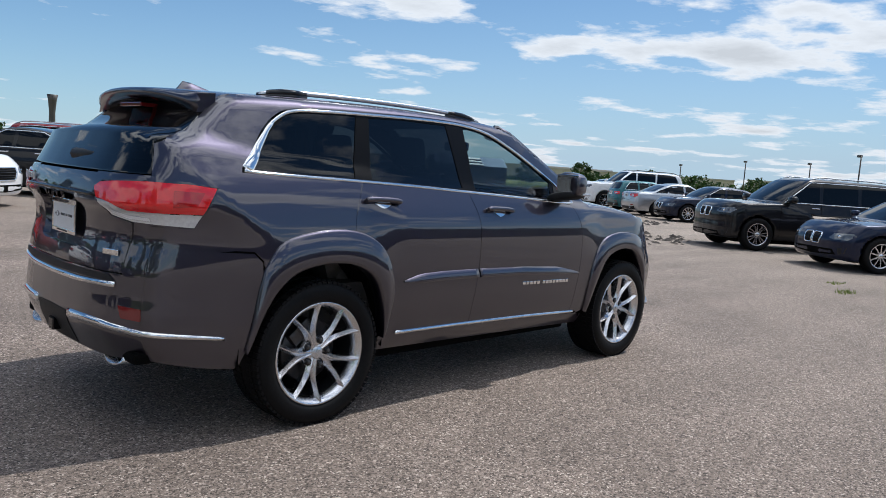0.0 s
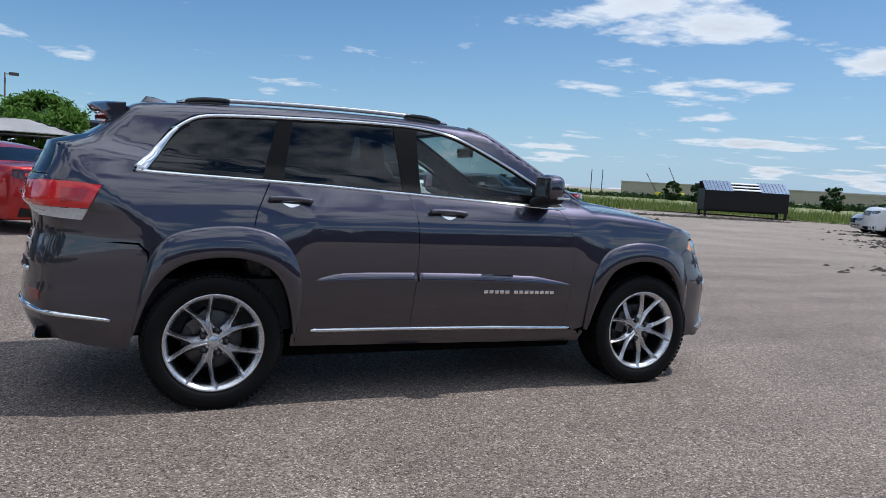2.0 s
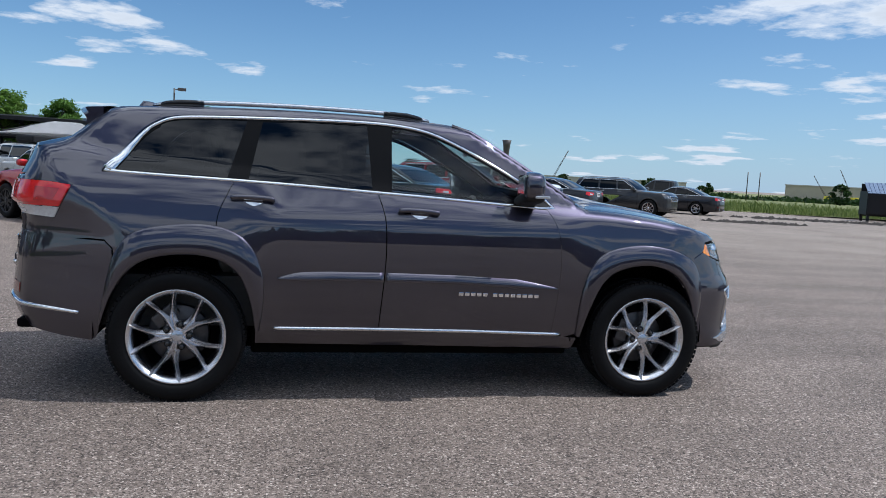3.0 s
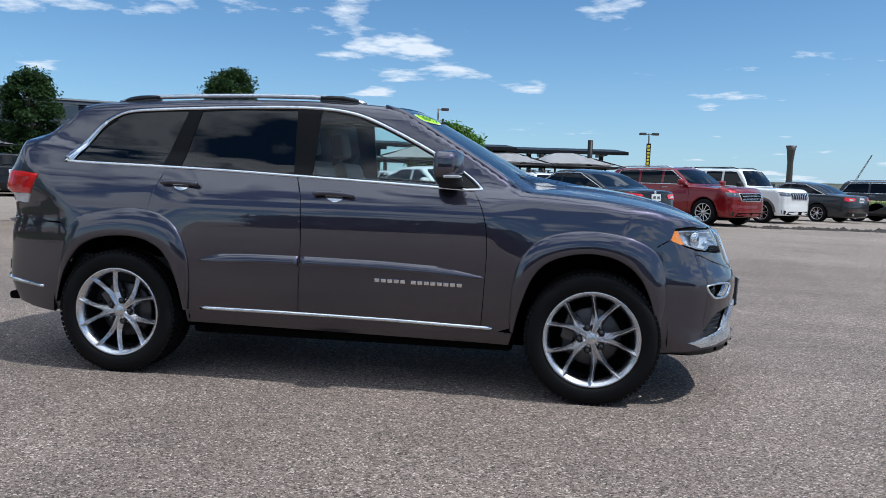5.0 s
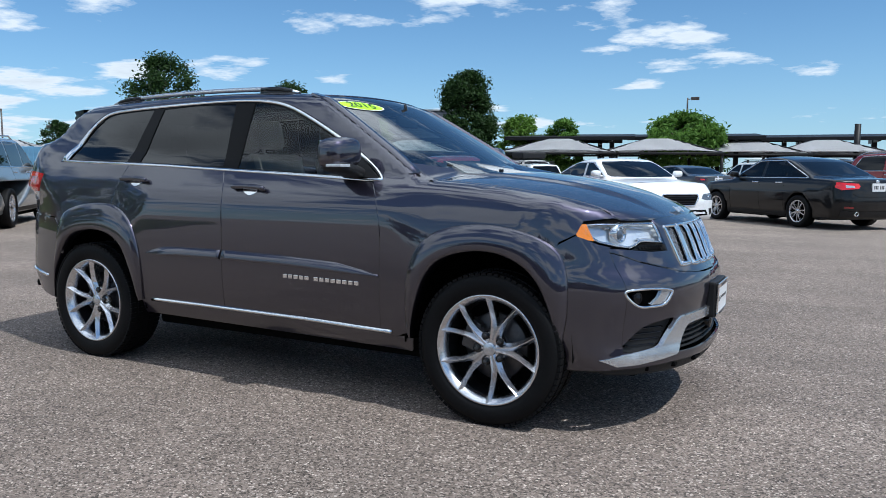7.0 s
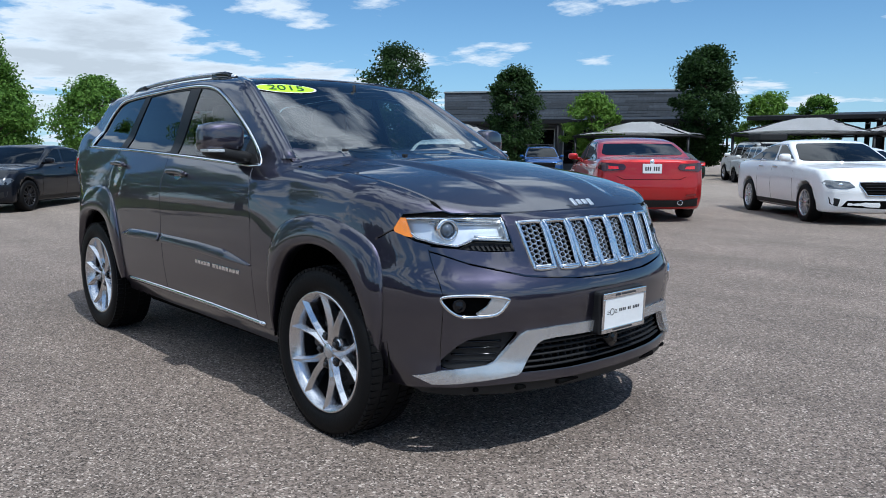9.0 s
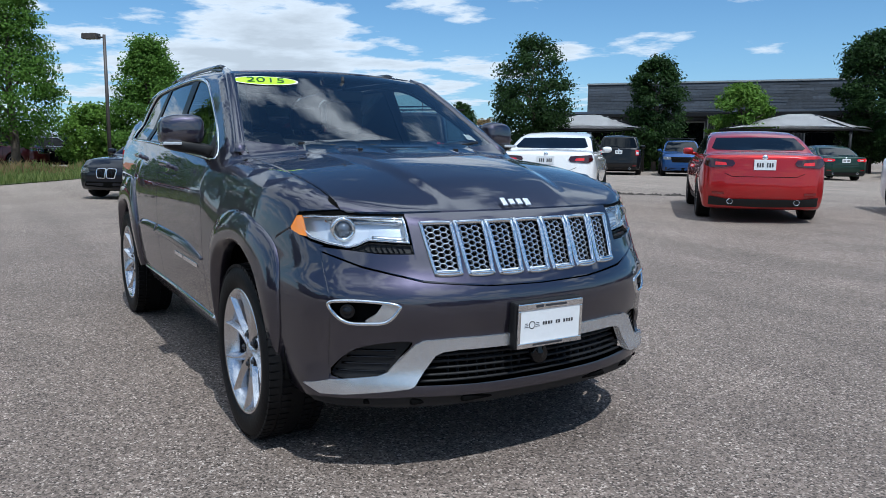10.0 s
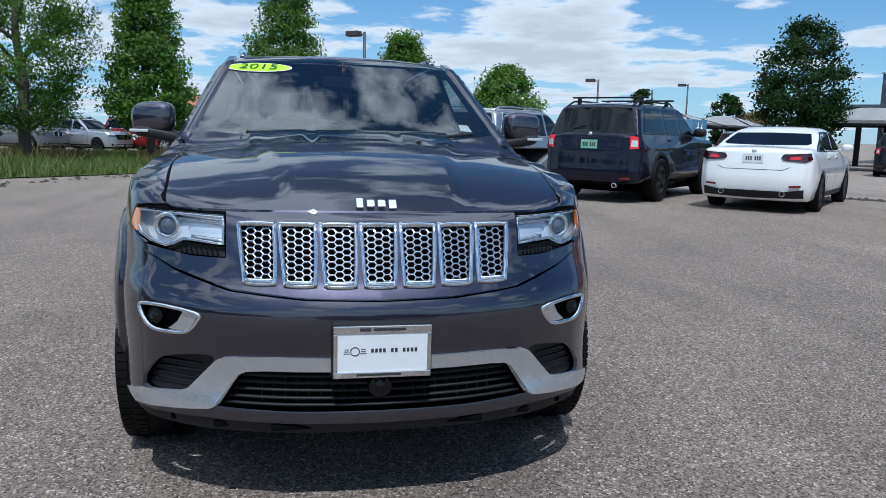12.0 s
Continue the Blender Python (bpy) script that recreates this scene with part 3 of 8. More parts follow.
# openings round the wheels, as (x, z)
ARCH_F = catmull([(1.000, 0.30), (1.015, 0.42), (1.055, 0.58), (1.12, 0.735), (1.22, 0.825), (1.40, 0.868), (1.57, 0.845), (1.70, 0.755), (1.775, 0.60), (1.81, 0.42), (1.825, 0.26)], 5)
FLARE_F = catmull([(0.985, 0.40), (0.985, 0.52), (1.00, 0.70), (1.055, 0.855), (1.17, 0.955), (1.39, 0.998), (1.62, 0.975), (1.79, 0.895), (1.85, 0.76), (1.855, 0.60), (1.83, 0.44)], 5)
ARCH_R = catmull([(-1.91, 0.33), (-1.87, 0.45), (-1.81, 0.62), (-1.725, 0.755), (-1.61, 0.83), (-1.43, 0.860), (-1.26, 0.842), (-1.13, 0.765), (-1.06, 0.62), (-1.025, 0.45), (-1.01, 0.30)], 5)
FLARE_R = catmull([(-1.885, 0.45), (-1.86, 0.60), (-1.83, 0.76), (-1.79, 0.875), (-1.69, 0.985), (-1.42, 1.035), (-1.20, 1.015), (-1.06, 0.925), (-0.985, 0.76), (-0.975, 0.60), (-0.995, 0.42)], 5)
FLARE_IN_F, FLARE_IN_R = [q for q in ARCH_F if q[1] > 0.39], [q for q in ARCH_R if q[1] > 0.40]

# the window line
BELT = spline([-1.9, -1.64, -1.21, -0.82, -0.42, 0.07, 0.51, 0.80, 1.0], [1.312, 1.303, 1.292, 1.280, 1.262, 1.240, 1.218, 1.203, 1.195])
W_TOP = [(-1.875, 1.318), (-1.80, 1.40), (-1.70, 1.535), (-1.60, 1.612), (-1.50, 1.645), (-1.30, 1.660), (-1.06, 1.670), (-0.70, 1.682), (-0.43, 1.686), (-0.22, 1.680), (-0.05, 1.658), (0.10, 1.613), (0.33, 1.508), (0.56, 1.385), (0.72, 1.285), (0.80, 1.215)]
W_TOP_LINE = catmull(W_TOP, 5)
top_at = spline([q[0] for q in W_TOP], [q[1] for q in W_TOP])
belt_pts = [(x, float(BELT(x))) for x in np.linspace(0.80, -1.875, 30)]
WINDOW_LOOP = W_TOP_LINE + belt_pts[1:-1]
# door shut lines
LINE_F = catmull([(0.75, 1.205), (0.80, 1.12), (0.835, 1.00), (0.845, 0.85), (0.835, 0.62), (0.82, 0.40)], 5)
LINE_B = catmull([(-0.325, 1.26), (-0.28, 1.12), (-0.268, 0.95), (-0.270, 0.79), (-0.285, 0.55), (-0.292, 0.40)], 5)
LINE_R = catmull([(-1.165, 1.29), (-1.205, 1.20), (-1.245, 1.10), (-1.255, 1.00), (-1.235, 0.92)], 5) + [q for q in ARCH_R if q[0] > -1.235 and q[1] > 0.40]

# edges in space shared by the panels above the belt
screen_edge = HERO.at("x", np.linspace(0.775, 0.605, 14), np.linspace(1.245, 1.700, 14))
header_y = np.linspace(0.605, -0.605, 25)
header = HERO.at("x", header_y, 1.700 + 0.016 * (1 - (header_y / 0.605) ** 2))
roof_x = np.linspace(screen_edge[-1][0], -1.99, 30)
roof_edge = HERO.at("z", roof_x, np.full(30, 0.605) - 0.045 * step01(-1.2, -2.0, roof_x))
gate_edge = HERO.at("r", np.concatenate([np.linspace(0.575, 0.725, 10), [0.745, 0.755]]), np.concatenate([np.linspace(1.64, 1.30, 10), [1.25, 1.225]]))


def xz(v):
    return [(float(q[0]), float(q[2])) for q in v]


def both(name, build, material, label=""):
    """The same part on both flanks."""
    return [panel(name, build(m), material, hero, label) for m in (True, False)]


SILL_Z = 0.345
paint = M["granite"]
# flank: quarter panel with roof side and windscreen pillar
pillar = xz(screen_edge) + xz(roof_edge)[1:] + xz(gate_edge)
quarter_low = [(-2.26, 1.243), (-2.033, 1.226), (-2.13, 1.032), (-2.30, 1.035), (-2.325, 0.955), (-2.158, 0.938), (-1.855, 0.925), (-1.81, 0.88)]
quarter = pillar + quarter_low + [q for q in ARCH_R if -1.79 < q[0] < -1.24] + [q for q in LINE_R[:21]][::-1]
quarter += [(x, float(BELT(x)) - 0.006) for x in np.linspace(-1.19, -1.895, 10)]
quarter += [(q[0] - 0.012 * (q[0] < -1.55), q[1] + 0.008) for q in W_TOP_LINE] + [(0.815, 1.205), (0.86, 1.23)]
both("quarter_panel", lambda m: [HERO.patch("y", quarter, mirror=m, gap=0.002)], paint)
front_door = [(x, float(BELT(x)) - 0.006) for x in np.linspace(0.75, -0.325, 16)] + LINE_B[1:] + [(-0.25, SILL_Z + 0.035), (0.78, SILL_Z + 0.02)] + LINE_F[::-1][:-1]
doors_f = both("front_door", lambda m: [HERO.patch("y", front_door, mirror=m, gap=0.004)], paint)
rear_door = [(x, float(BELT(x)) - 0.006) for x in np.linspace(-0.325, -1.165, 14)] + LINE_R[1:] + [(-0.98, SILL_Z + 0.05), (-0.33, SILL_Z + 0.035)] + LINE_B[::-1][:-1]
doors_r = both("rear_door", lambda m: [HERO.patch("y", rear_door, mirror=m, gap=0.004)], paint)
# front wing
hood_x = np.linspace(0.93, 2.02, 16)
hood_side = HERO.at("z", hood_x, 0.755 - 0.035 * step01(1.5, 2.1, hood_x))
wing = xz(hood_side) + [(1.985, 1.035), (1.90, 1.025), (1.875, 0.965), (1.80, 0.925)] + [q for q in ARCH_F if q[1] > 0.40 and q[0] < 1.72][::-1] + [(0.90, 0.38)] + LINE_F[::-1] + [(0.86, 1.235)]
both("front_wing", lambda m: [HERO.patch("y", wing, mirror=m, gap=0.0012)], paint)
# sill
both("sill", lambda m: [HERO.patch("y", [(-1.02, 0.33), (0.98, 0.30), (1.0, 0.37), (0.8, 0.385), (-0.95, 0.41), (-1.02, 0.42)], mirror=m, gap=0, off=-0.004)], paint)
# bonnet
edge = [(float(q[0]), float(q[1]) - 0.001) for q in hood_side]
lip_y = np.linspace(0.70, -0.70, 41)
lip = HERO.at("x", lip_y, np.full(41, 1.029))
cowl = [(1.06 - 0.24 * (y / 0.76) ** 2 + 0.08, y) for y in np.linspace(-0.74, 0.74, 21)]
bonnet = edge + [(float(a), float(b)) for a, b in lip[:, :2]] + [(a, -b) for a, b in edge[::-1]] + cowl
panel("bonnet", [HERO.patch("z", bonnet, s=0.026, gap=0.0012)], paint, hero)
# roof
roof = [(float(a), float(b)) for a, b in header[:, :2]] + [(a, -b) for a, b in [(float(q[0]), float(q[1])) for q in roof_edge]] + [(float(q[0]), float(q[1])) for q in roof_edge[::-1]]
panel("roof", [HERO.patch("z", roof, s=0.05, gap=0.0)], paint, hero)
# windscreen with its black border
ws = [(float(q[1]), float(q[2])) for q in screen_edge] + [(float(q[1]), float(q[2])) for q in header[1:]] + [(-float(q[1]), float(q[2])) for q in screen_edge[::-1][1:]] + [(y, 1.245 - 0.01 * (1 - (y / 0.775) ** 2)) for y in np.linspace(-0.76, 0.76, 20)]
ws_in = [(y * 0.955, z) for y, z in inset(ws, 0.022)]
screen = panel("windscreen", [HERO.patch("x", ws, gap=0.002, off=-0.003, flange=0.005, s=0.05)], M["glass_clear"], hero, "clear windscreen with a lime year sticker")
screen.visible_shadow = False
panel("windscreen_border", [HERO.patch("x", ws, holes=[ws_in], gap=0.002, off=-0.009, flange=0.0)], M["gloss_black"], hero)
edge_n = HERO.normal(screen_edge)
for m in (True, False):
    flip_y = np.array([1, -1, 1]) if m else np.ones(3)
    moulding("screen_trim", ((screen_edge + np.array([-0.012, 0.012, 0])) * flip_y, edge_n * flip_y), 0.056, 0.011, paint, hero)
# black backing sheets that darken the bonnet's shut lines from behind
for s in (1, -1):
    panel("inner_wing", [HERO.patch("z", [(x, s * y) for x, y in ((0.90, 0.56), (2.0, 0.56), (2.0, 0.74), (1.5, 0.79), (0.90, 0.80))], off=-0.007, gap=0, flange=0, s=0.05)], M["void"], hero)
    panel("inner_nose", [HERO.patch("x", [(s * y, z) for y, z in ((0.44, 1.012), (0.86, 1.004), (0.86, 1.06), (0.72, 1.075), (0.44, 1.06))], off=-0.007, gap=0, flange=0, s=0.04)], M["void"], hero)
panel("cowl", [HERO.patch("z", [(x - 0.085, y) for x, y in cowl] + [(x + 0.012, y) for x, y in cowl[::-1]], gap=0, off=-0.02)], M["black_trim"], hero)

# side glass, pillars' black trims, bright surround
rear_glass = [(q[0] + 0.022 * (q[0] < -1.6), q[1] - 0.016) for q in W_TOP_LINE if q[0] < -1.12] + [(-1.105, 1.651), (-1.205, 1.305)] + [(x, float(BELT(x)) + 0.014) for x in np.linspace(-1.25, -1.825, 8)]
mid_glass = [(-0.385, 1.664), (-0.352, 1.282)] + [(x, float(BELT(x)) + 0.014) for x in np.linspace(-0.42, -1.085, 9)] + [(-1.015, 1.650), (-0.75, 1.664)]
front_glass = [(q[0] - 0.012, q[1] - 0.016) for q in W_TOP_LINE if -0.235 < q[0] < 0.60] + [(0.57, 1.30), (0.585, 1.236)] + [(x, float(BELT(x)) + 0.014) for x in np.linspace(0.54, -0.235, 8)]
for name, loop, mat in (("quarter_window", rear_glass, "glass_dark"), ("rear_door_window", mid_glass, "glass_dark"), ("front_door_window", front_glass, "glass_side")):
    for pane_ob in both(name, lambda m: [HERO.patch("y", loop, mirror=m, off=-0.010, flange=0.0, gap=0)], M[mat]):
        pane_ob.visible_shadow = False
frame_loop = [(q[0], q[1] - 0.004) for q in W_TOP_LINE] + belt_pts[1:-1]
both("window_frame", lambda m: [HERO.patch("y", frame_loop, holes=[rear_glass, mid_glass, front_glass], mirror=m, off=-0.005, gap=0.0, flange=0.012)], M["pillar"])
for m in (True, False):
    moulding("window_trim", HERO.line("y", frame_loop, 0.03, closed=True, mirror=m), 0.019, 0.004, M["chrome"], hero, "bright chrome window surround", closed=True)
    moulding("window_trim", HERO.line("y", [(-1.862, 1.322), (-1.79, 1.405), (-1.70, 1.525), (-1.66, 1.565)], 0.02, mirror=m), lambda u: 0.046 * (1 - u) + 0.018, 0.0045, M["chrome"], hero)

# black liners behind the shut lines
for m in (True, False):
    panel("inner_body", [HERO.patch("y", [(0.9, 1.20), (1.9, 1.06), (1.9, 0.98), (1.70, 0.92)] + [q for q in ARCH_F if q[1] > 0.42 and q[0] < 1.70][::-1] + [(0.97, 0.40), (-0.97, 0.42)] + [q for q in ARCH_R if q[1] > 0.42][::-1] + [(-2.1, 0.95), (-2.12, 1.2), (-1.85, 1.28)] + [(x, float(BELT(x)) - 0.03) for x in np.linspace(-1.8, 0.85, 12)], mirror=m, off=-0.022, gap=0, flange=0, s=0.06)], M["void"], hero)

# flares round the wheels
def flare(outer, inner, m):
    outer, inner = np.array(dense(outer, 0.03, False)), np.array(dense(inner, 0.03, False))
    k = 60

    def resample(p):
        d = np.concatenate([[0], np.cumsum(np.linalg.norm(np.diff(p, axis=0), axis=1))])
        q = np.linspace(0, d[-1], k)
        return np.stack([np.interp(q, d, p[:, 0]), np.interp(q, d, p[:, 1])], 1)

    o, n = resample(outer), resample(inner)
    rows = []
    for u, h in ((0.0, -0.004), (0.02, 0.008), (0.08, 0.014), (0.45, 0.024), (0.9, 0.030), (1.0, 0.024), (1.02, -0.06)):
        p = o + (n - o) * min(u, 1)
        v = HERO.at("y", p[:, 0], p[:, 1])
        rows.append(v + HERO.normal(v) * h * np.array([0.25, 1, 0.25]))
    verts = [tuple(q * ((1, -1, 1) if m else (1, 1, 1))) for r in rows for q in r]
    faces = [(i * k + j, i * k + j + 1, (i + 1) * k + j + 1, (i + 1) * k + j) for i in range(len(rows) - 1) for j in range(k - 1)]
    bm = bmesh.new()
    vs = [bm.verts.new(q) for q in verts]
    for f in faces:
        bm.faces.new([vs[i] for i in f]).smooth = True
    bmesh.ops.recalc_face_normals(bm, faces=bm.faces)
    if sum((f.normal.y > 0) == (not m) for f in bm.faces) < len(bm.faces) / 2:
        bmesh.ops.reverse_faces(bm, faces=bm.faces)
    return bm


for m in (True, False):
    for o, i in ((FLARE_F, FLARE_IN_F), (FLARE_R, FLARE_IN_R)):
        part("wheel_arch", flare(o, i, m), paint, hero)
    # black tubs over the wheels
    for cx in (1.42, -1.4575):
        bm = bmesh.new()
        s = -1 if m else 1
        a = [(cx + 0.46 * math.cos(t) * (1.0), 0.40 + 0.53 * math.sin(t)) for t in np.linspace(-0.08, math.pi + 0.08, 24)]
        inn = [bm.verts.new((x, s * 0.55, z)) for x, z in a]
        out = [bm.verts.new((x, s * 0.90, z)) for x, z in a]
        for q in range(len(a) - 1):
            bm.faces.new((inn[q], inn[q + 1], out[q + 1], out[q])).smooth = True
        bm.faces.new(inn)
        part("wheel_tub", bm, M["void"], hero)

# mouldings on the flank
for m in (True, False):
    rear_mold = [(-0.905, 0.735), (-0.80, 0.745), (-0.60, 0.753), (-0.279, 0.754)]
    front_mold = [(-0.263, 0.754), (0.2, 0.748), (0.55, 0.733), (0.832, 0.706)]
    for loop, tip, doors in ((rear_mold, 0, doors_r), (front_mold, 1, doors_f)):
        v, n = HERO.line("y", loop, 0.03, mirror=m)
        bm, rows = bmesh.new(), []
        for i, (p, q) in enumerate(zip(v, n)):
            u = i / (len(v) - 1)
            g = min(1, 0.10 + 3.6 * abs(u - tip)) ** 0.75
            out = Vector((0, -1 if m else 1, 0))
            rows.append([bm.verts.new(Vector(p) + Vector((0, 0, h * g)) + out * d * (0.4 + 0.6 * g)) for h, d in ((0.031, -0.004), (0.029, 0.003), (-0.019, 0.023), (-0.024, 0.020), (-0.029, -0.006))])
        for a, b in zip(rows, rows[1:]):
            for k in range(4):
                bm.faces.new((a[k], a[k + 1], b[k + 1], b[k])).smooth = k == 1
        bm.faces.new(rows[0]), bm.faces.new(rows[-1][::-1])
        bmesh.ops.recalc_face_normals(bm, faces=bm.faces)
        part("door_moulding", bm, paint, doors[0 if m else 1])
    moulding("sill_trim", HERO.line("y", [(-0.915, 0.432), (-0.4, 0.430), (0.3, 0.421), (0.885, 0.405)], 0.04, mirror=m), 0.022, 0.012, M["chrome"], hero, "bright chrome sill strip")
    # door handles: a bar on two feet over a bright cup
    for x, z, door in ((-0.07, 1.140, doors_f), (-1.05, 1.178, doors_r)):
        ln = HERO.line("y", catmull([(x - 0.13, z + 0.008), (x - 0.06, z + 0.012), (x + 0.06, z + 0.008), (x + 0.12, z)], 4), 0.02, mirror=m, off=0.022)
        bm = bmesh.new()
        tube(bm, [Vector(q) for q in ln[0]], [0.009] + [0.0155] * (len(ln[0]) - 2) + [0.009], 8)
        for q in (1, len(ln[0]) - 2):
            tube(bm, [Vector(ln[0][q]), Vector(ln[0][q] - ln[1][q] * 0.03)], 0.012, 6)
        handle = part("door_handle", bm, paint, door[0 if m else 1])
        panel("handle_cup", [HERO.patch("y", catmull([(x - 0.055, z), (x, z - 0.030), (x + 0.055, z - 0.005), (x, z + 0.015)], 5, closed=True), mirror=m, gap=0, off=0.002, flange=0.003, s=0.02)], M["chrome"], door[0 if m else 1], "bright door handle cup")
    # model name as a row of bars, low on the front door
    for word in (range(5), range(5, 13)):
      for x in [0.205 + 0.0385 * q + (0.025 if q > 4 else 0) for q in word]:
        v = HERO.at("y", np.array([x]), np.array([0.662 - 0.014 * (x - 0.2)]))[0]
        s = -1 if m else 1
        bm = bmesh.new()
        box(bm, x - 0.015, x + 0.015, s * (v[1] - 0.001) if s > 0 else -(v[1] + 0.006), s * (v[1] + 0.006) if s > 0 else -(v[1] - 0.001), v[2] - 0.011, v[2] + 0.011, 0.002)
        part("badge_bar", bm, M["chrome"], doors_f[0 if m else 1], "small bright raised bar")

# ---- wheels ----


def make_wheel(parent):
    """A wheel about its centre; its outer face looks along -y."""
    bm = bmesh.new()
    lathe(bm, [(0.277, -0.085), (0.278, -0.118), (0.274, -0.125), (0.266, -0.121), (0.256, -0.108), (0.246, -0.098), (0.240, -0.06)], 64)
    wheel = part("wheel", bm, M["alloy"], parent, "polished alloy wheel with five split spokes")
    bm = bmesh.new()
    lathe(bm, [(0.270, -0.100), (0.279, -0.122), (0.303, -0.131), (0.335, -0.134), (0.362, -0.127), (0.376, -0.112), (0.381, -0.08), (0.383, 0.0), (0.381, 0.08), (0.374, 0.115), (0.34, 0.134), (0.29, 0.13), (0.255, 0.105)], 72)
    part("tyre", bm, M["rubber"], wheel, "black rubber tyre")
    # tread blocks on both shoulders
    bm = bmesh.new()
    for k in range(72):
        turn = Matrix.Rotation(2 * math.pi * k / 72, 3, "Y")
        for y0, y1, top in ((-0.122, -0.082, 0.3835), (0.082, 0.118, 0.3835), (-0.07, -0.03, 0.388), (0.03, 0.07, 0.388)):
            c = [bm.verts.new(turn @ Vector((x, y, z))) for z in (0.37, top) for x, y in ((-0.0125, y0), (0.0125, y0), (0.0125, y1), (-0.0125, y1))]
            for f in ((4, 5, 6, 7), (0, 1, 5, 4), (1, 2, 6, 5), (2, 3, 7, 6), (3, 0, 4, 7)):
                bm.faces.new([c[i] for i in f])
    tagged(part("tread", bm, M["rubber"], wheel), kind="stuff")
    bm = bmesh.new()
    for k in range(5):
        base = math.radians(90 + 72 * k)
        for s in (-1, 1):
            end = base + s * math.radians(18.5)
            path = [(0.03, base + s * 0.25, -0.082, 0.058), (0.080, base + s * 0.17, -0.086, 0.048), (0.118, base + s * 0.165, -0.090, 0.041), (0.155, base + s * math.radians(11.5), -0.096, 0.035), (0.205, base + s * math.radians(15), -0.104, 0.031), (0.264, end, -0.116, 0.036)]
            sec = []
            for i, (r, a, y, w) in enumerate(path):
                p = Vector((r * math.cos(a), y, r * math.sin(a)))
                q = path[min(i + 1, 5)]
                o = path[max(i - 1, 0)]
                t = (Vector((q[0] * math.cos(q[1]), 0, q[0] * math.sin(q[1]))) - Vector((o[0] * math.cos(o[1]), 0, o[0] * math.sin(o[1])))).normalized()
                side = t.cross(Vector((0, 1, 0)))
                sec.append([bm.verts.new(p + side * u * w + Vector((0, h, 0))) for u, h in ((-0.55, 0.05), (-0.46, 0.016), (-0.06, -0.006), (0.06, -0.006), (0.46, 0.016), (0.55, 0.05))])
            for a, b in zip(sec, sec[1:]):
                for j in range(5):
                    bm.faces.new((a[j], a[j + 1], b[j + 1], b[j]))
            bm.faces.new(sec[-1][::-1])
    lathe(bm, [(0.0, -0.078), (0.05, -0.080), (0.076, -0.078), (0.086, -0.066), (0.088, -0.02)], 40)
    bmesh.ops.recalc_face_normals(bm, faces=bm.faces)
    part("rim", bm, M["alloy"], wheel)
    bm = bmesh.new()
    lathe(bm, [(0.0, -0.096), (0.028, -0.095), (0.035, -0.090), (0.036, -0.075)], 28)
    part("centre_cap", bm, M["satin"], wheel, "satin silver centre cap")
    for k in range(5):
        a = math.radians(90 + 72 * k + 36)
        bm = bmesh.new()
        lathe(bm, [(0.0195, -0.079), (0.0195, -0.0885), (0.0, -0.0885)], 16)
        bmesh.ops.translate(bm, vec=(0.069 * math.cos(a), 0, 0.069 * math.sin(a)), verts=bm.verts)
        well = part("lug_well", bm, M["gloss_black"], wheel)
        bm = bmesh.new()
        lathe(bm, [(0.0, -0.100), (0.008, -0.099), (0.0105, -0.094), (0.011, -0.07)], 6)
        bmesh.ops.translate(bm, vec=(0.069 * math.cos(a), 0, 0.069 * math.sin(a)), verts=bm.verts)
        part("lug_nut", bm, M["steel"], well, "grey steel lug nut")
    bm = bmesh.new()
    lathe(bm, [(0.240, -0.062), (0.228, 0.05), (0.255, 0.11)], 48)
    part("barrel", bm, M["alloy_dark"], wheel)
    bm = bmesh.new()
    lathe(bm, [(0.0, -0.01), (0.08, -0.012), (0.165, -0.008), (0.172, 0.0), (0.172, 0.02)], 48)
    box(bm, -0.17, -0.09, -0.05, 0.06, -0.06, 0.09, 0.015)
    part("brake_disc", bm, M["steel"], wheel)
    bm = bmesh.new()
    lathe(bm, [(0.0, 0.03), (0.235, 0.03)], 32)
    part("wheel_back", bm, M["void"], wheel)
    return wheel


first = make_wheel(hero)
first.matrix_basis = pose(1.4575, -0.825, 0.380, 0, 17, 0)
for x, s, roll in ((-1.4575, -1, 50), (1.4575, 1, 5), (-1.4575, 1, 60)):
    copy_thing(first, pose(x, s * 0.825, 0.380, 0, roll, 0 if s < 0 else 180))

# ---- front end of the grey car ----


def sym(half):
    """A closed outline from its half with y >= 0, listed from the middle at the top round to the middle at the bottom."""
    return list(half) + [(-y, z) for y, z in half[::-1] if abs(y) > 1e-6]


def flip(pts):
    return [(-y, z) for y, z in pts]


def split_x(y, z0, z1, axis, n=8):
    z = np.linspace(z0, z1, n)
    return xz(HERO.at(axis, np.full(n, y), z))


# grille panel with seven slots
def slot(k):
    ct, cb, wt, wb, zt, zb = 0.1346 * k, 0.1312 * k, 0.062, 0.054, 0.990, 0.788 + 0.0009 * k * k
    return catmull([(ct - wt + 0.012, zt), (ct + wt - 0.012, zt), (ct + wt, zt - 0.016), (cb + wb, zb + 0.02), (cb + wb - 0.014, zb), (cb - wb + 0.014, zb), (cb - wb, zb + 0.02), (ct - wt, zt - 0.016)], 4, closed=True)


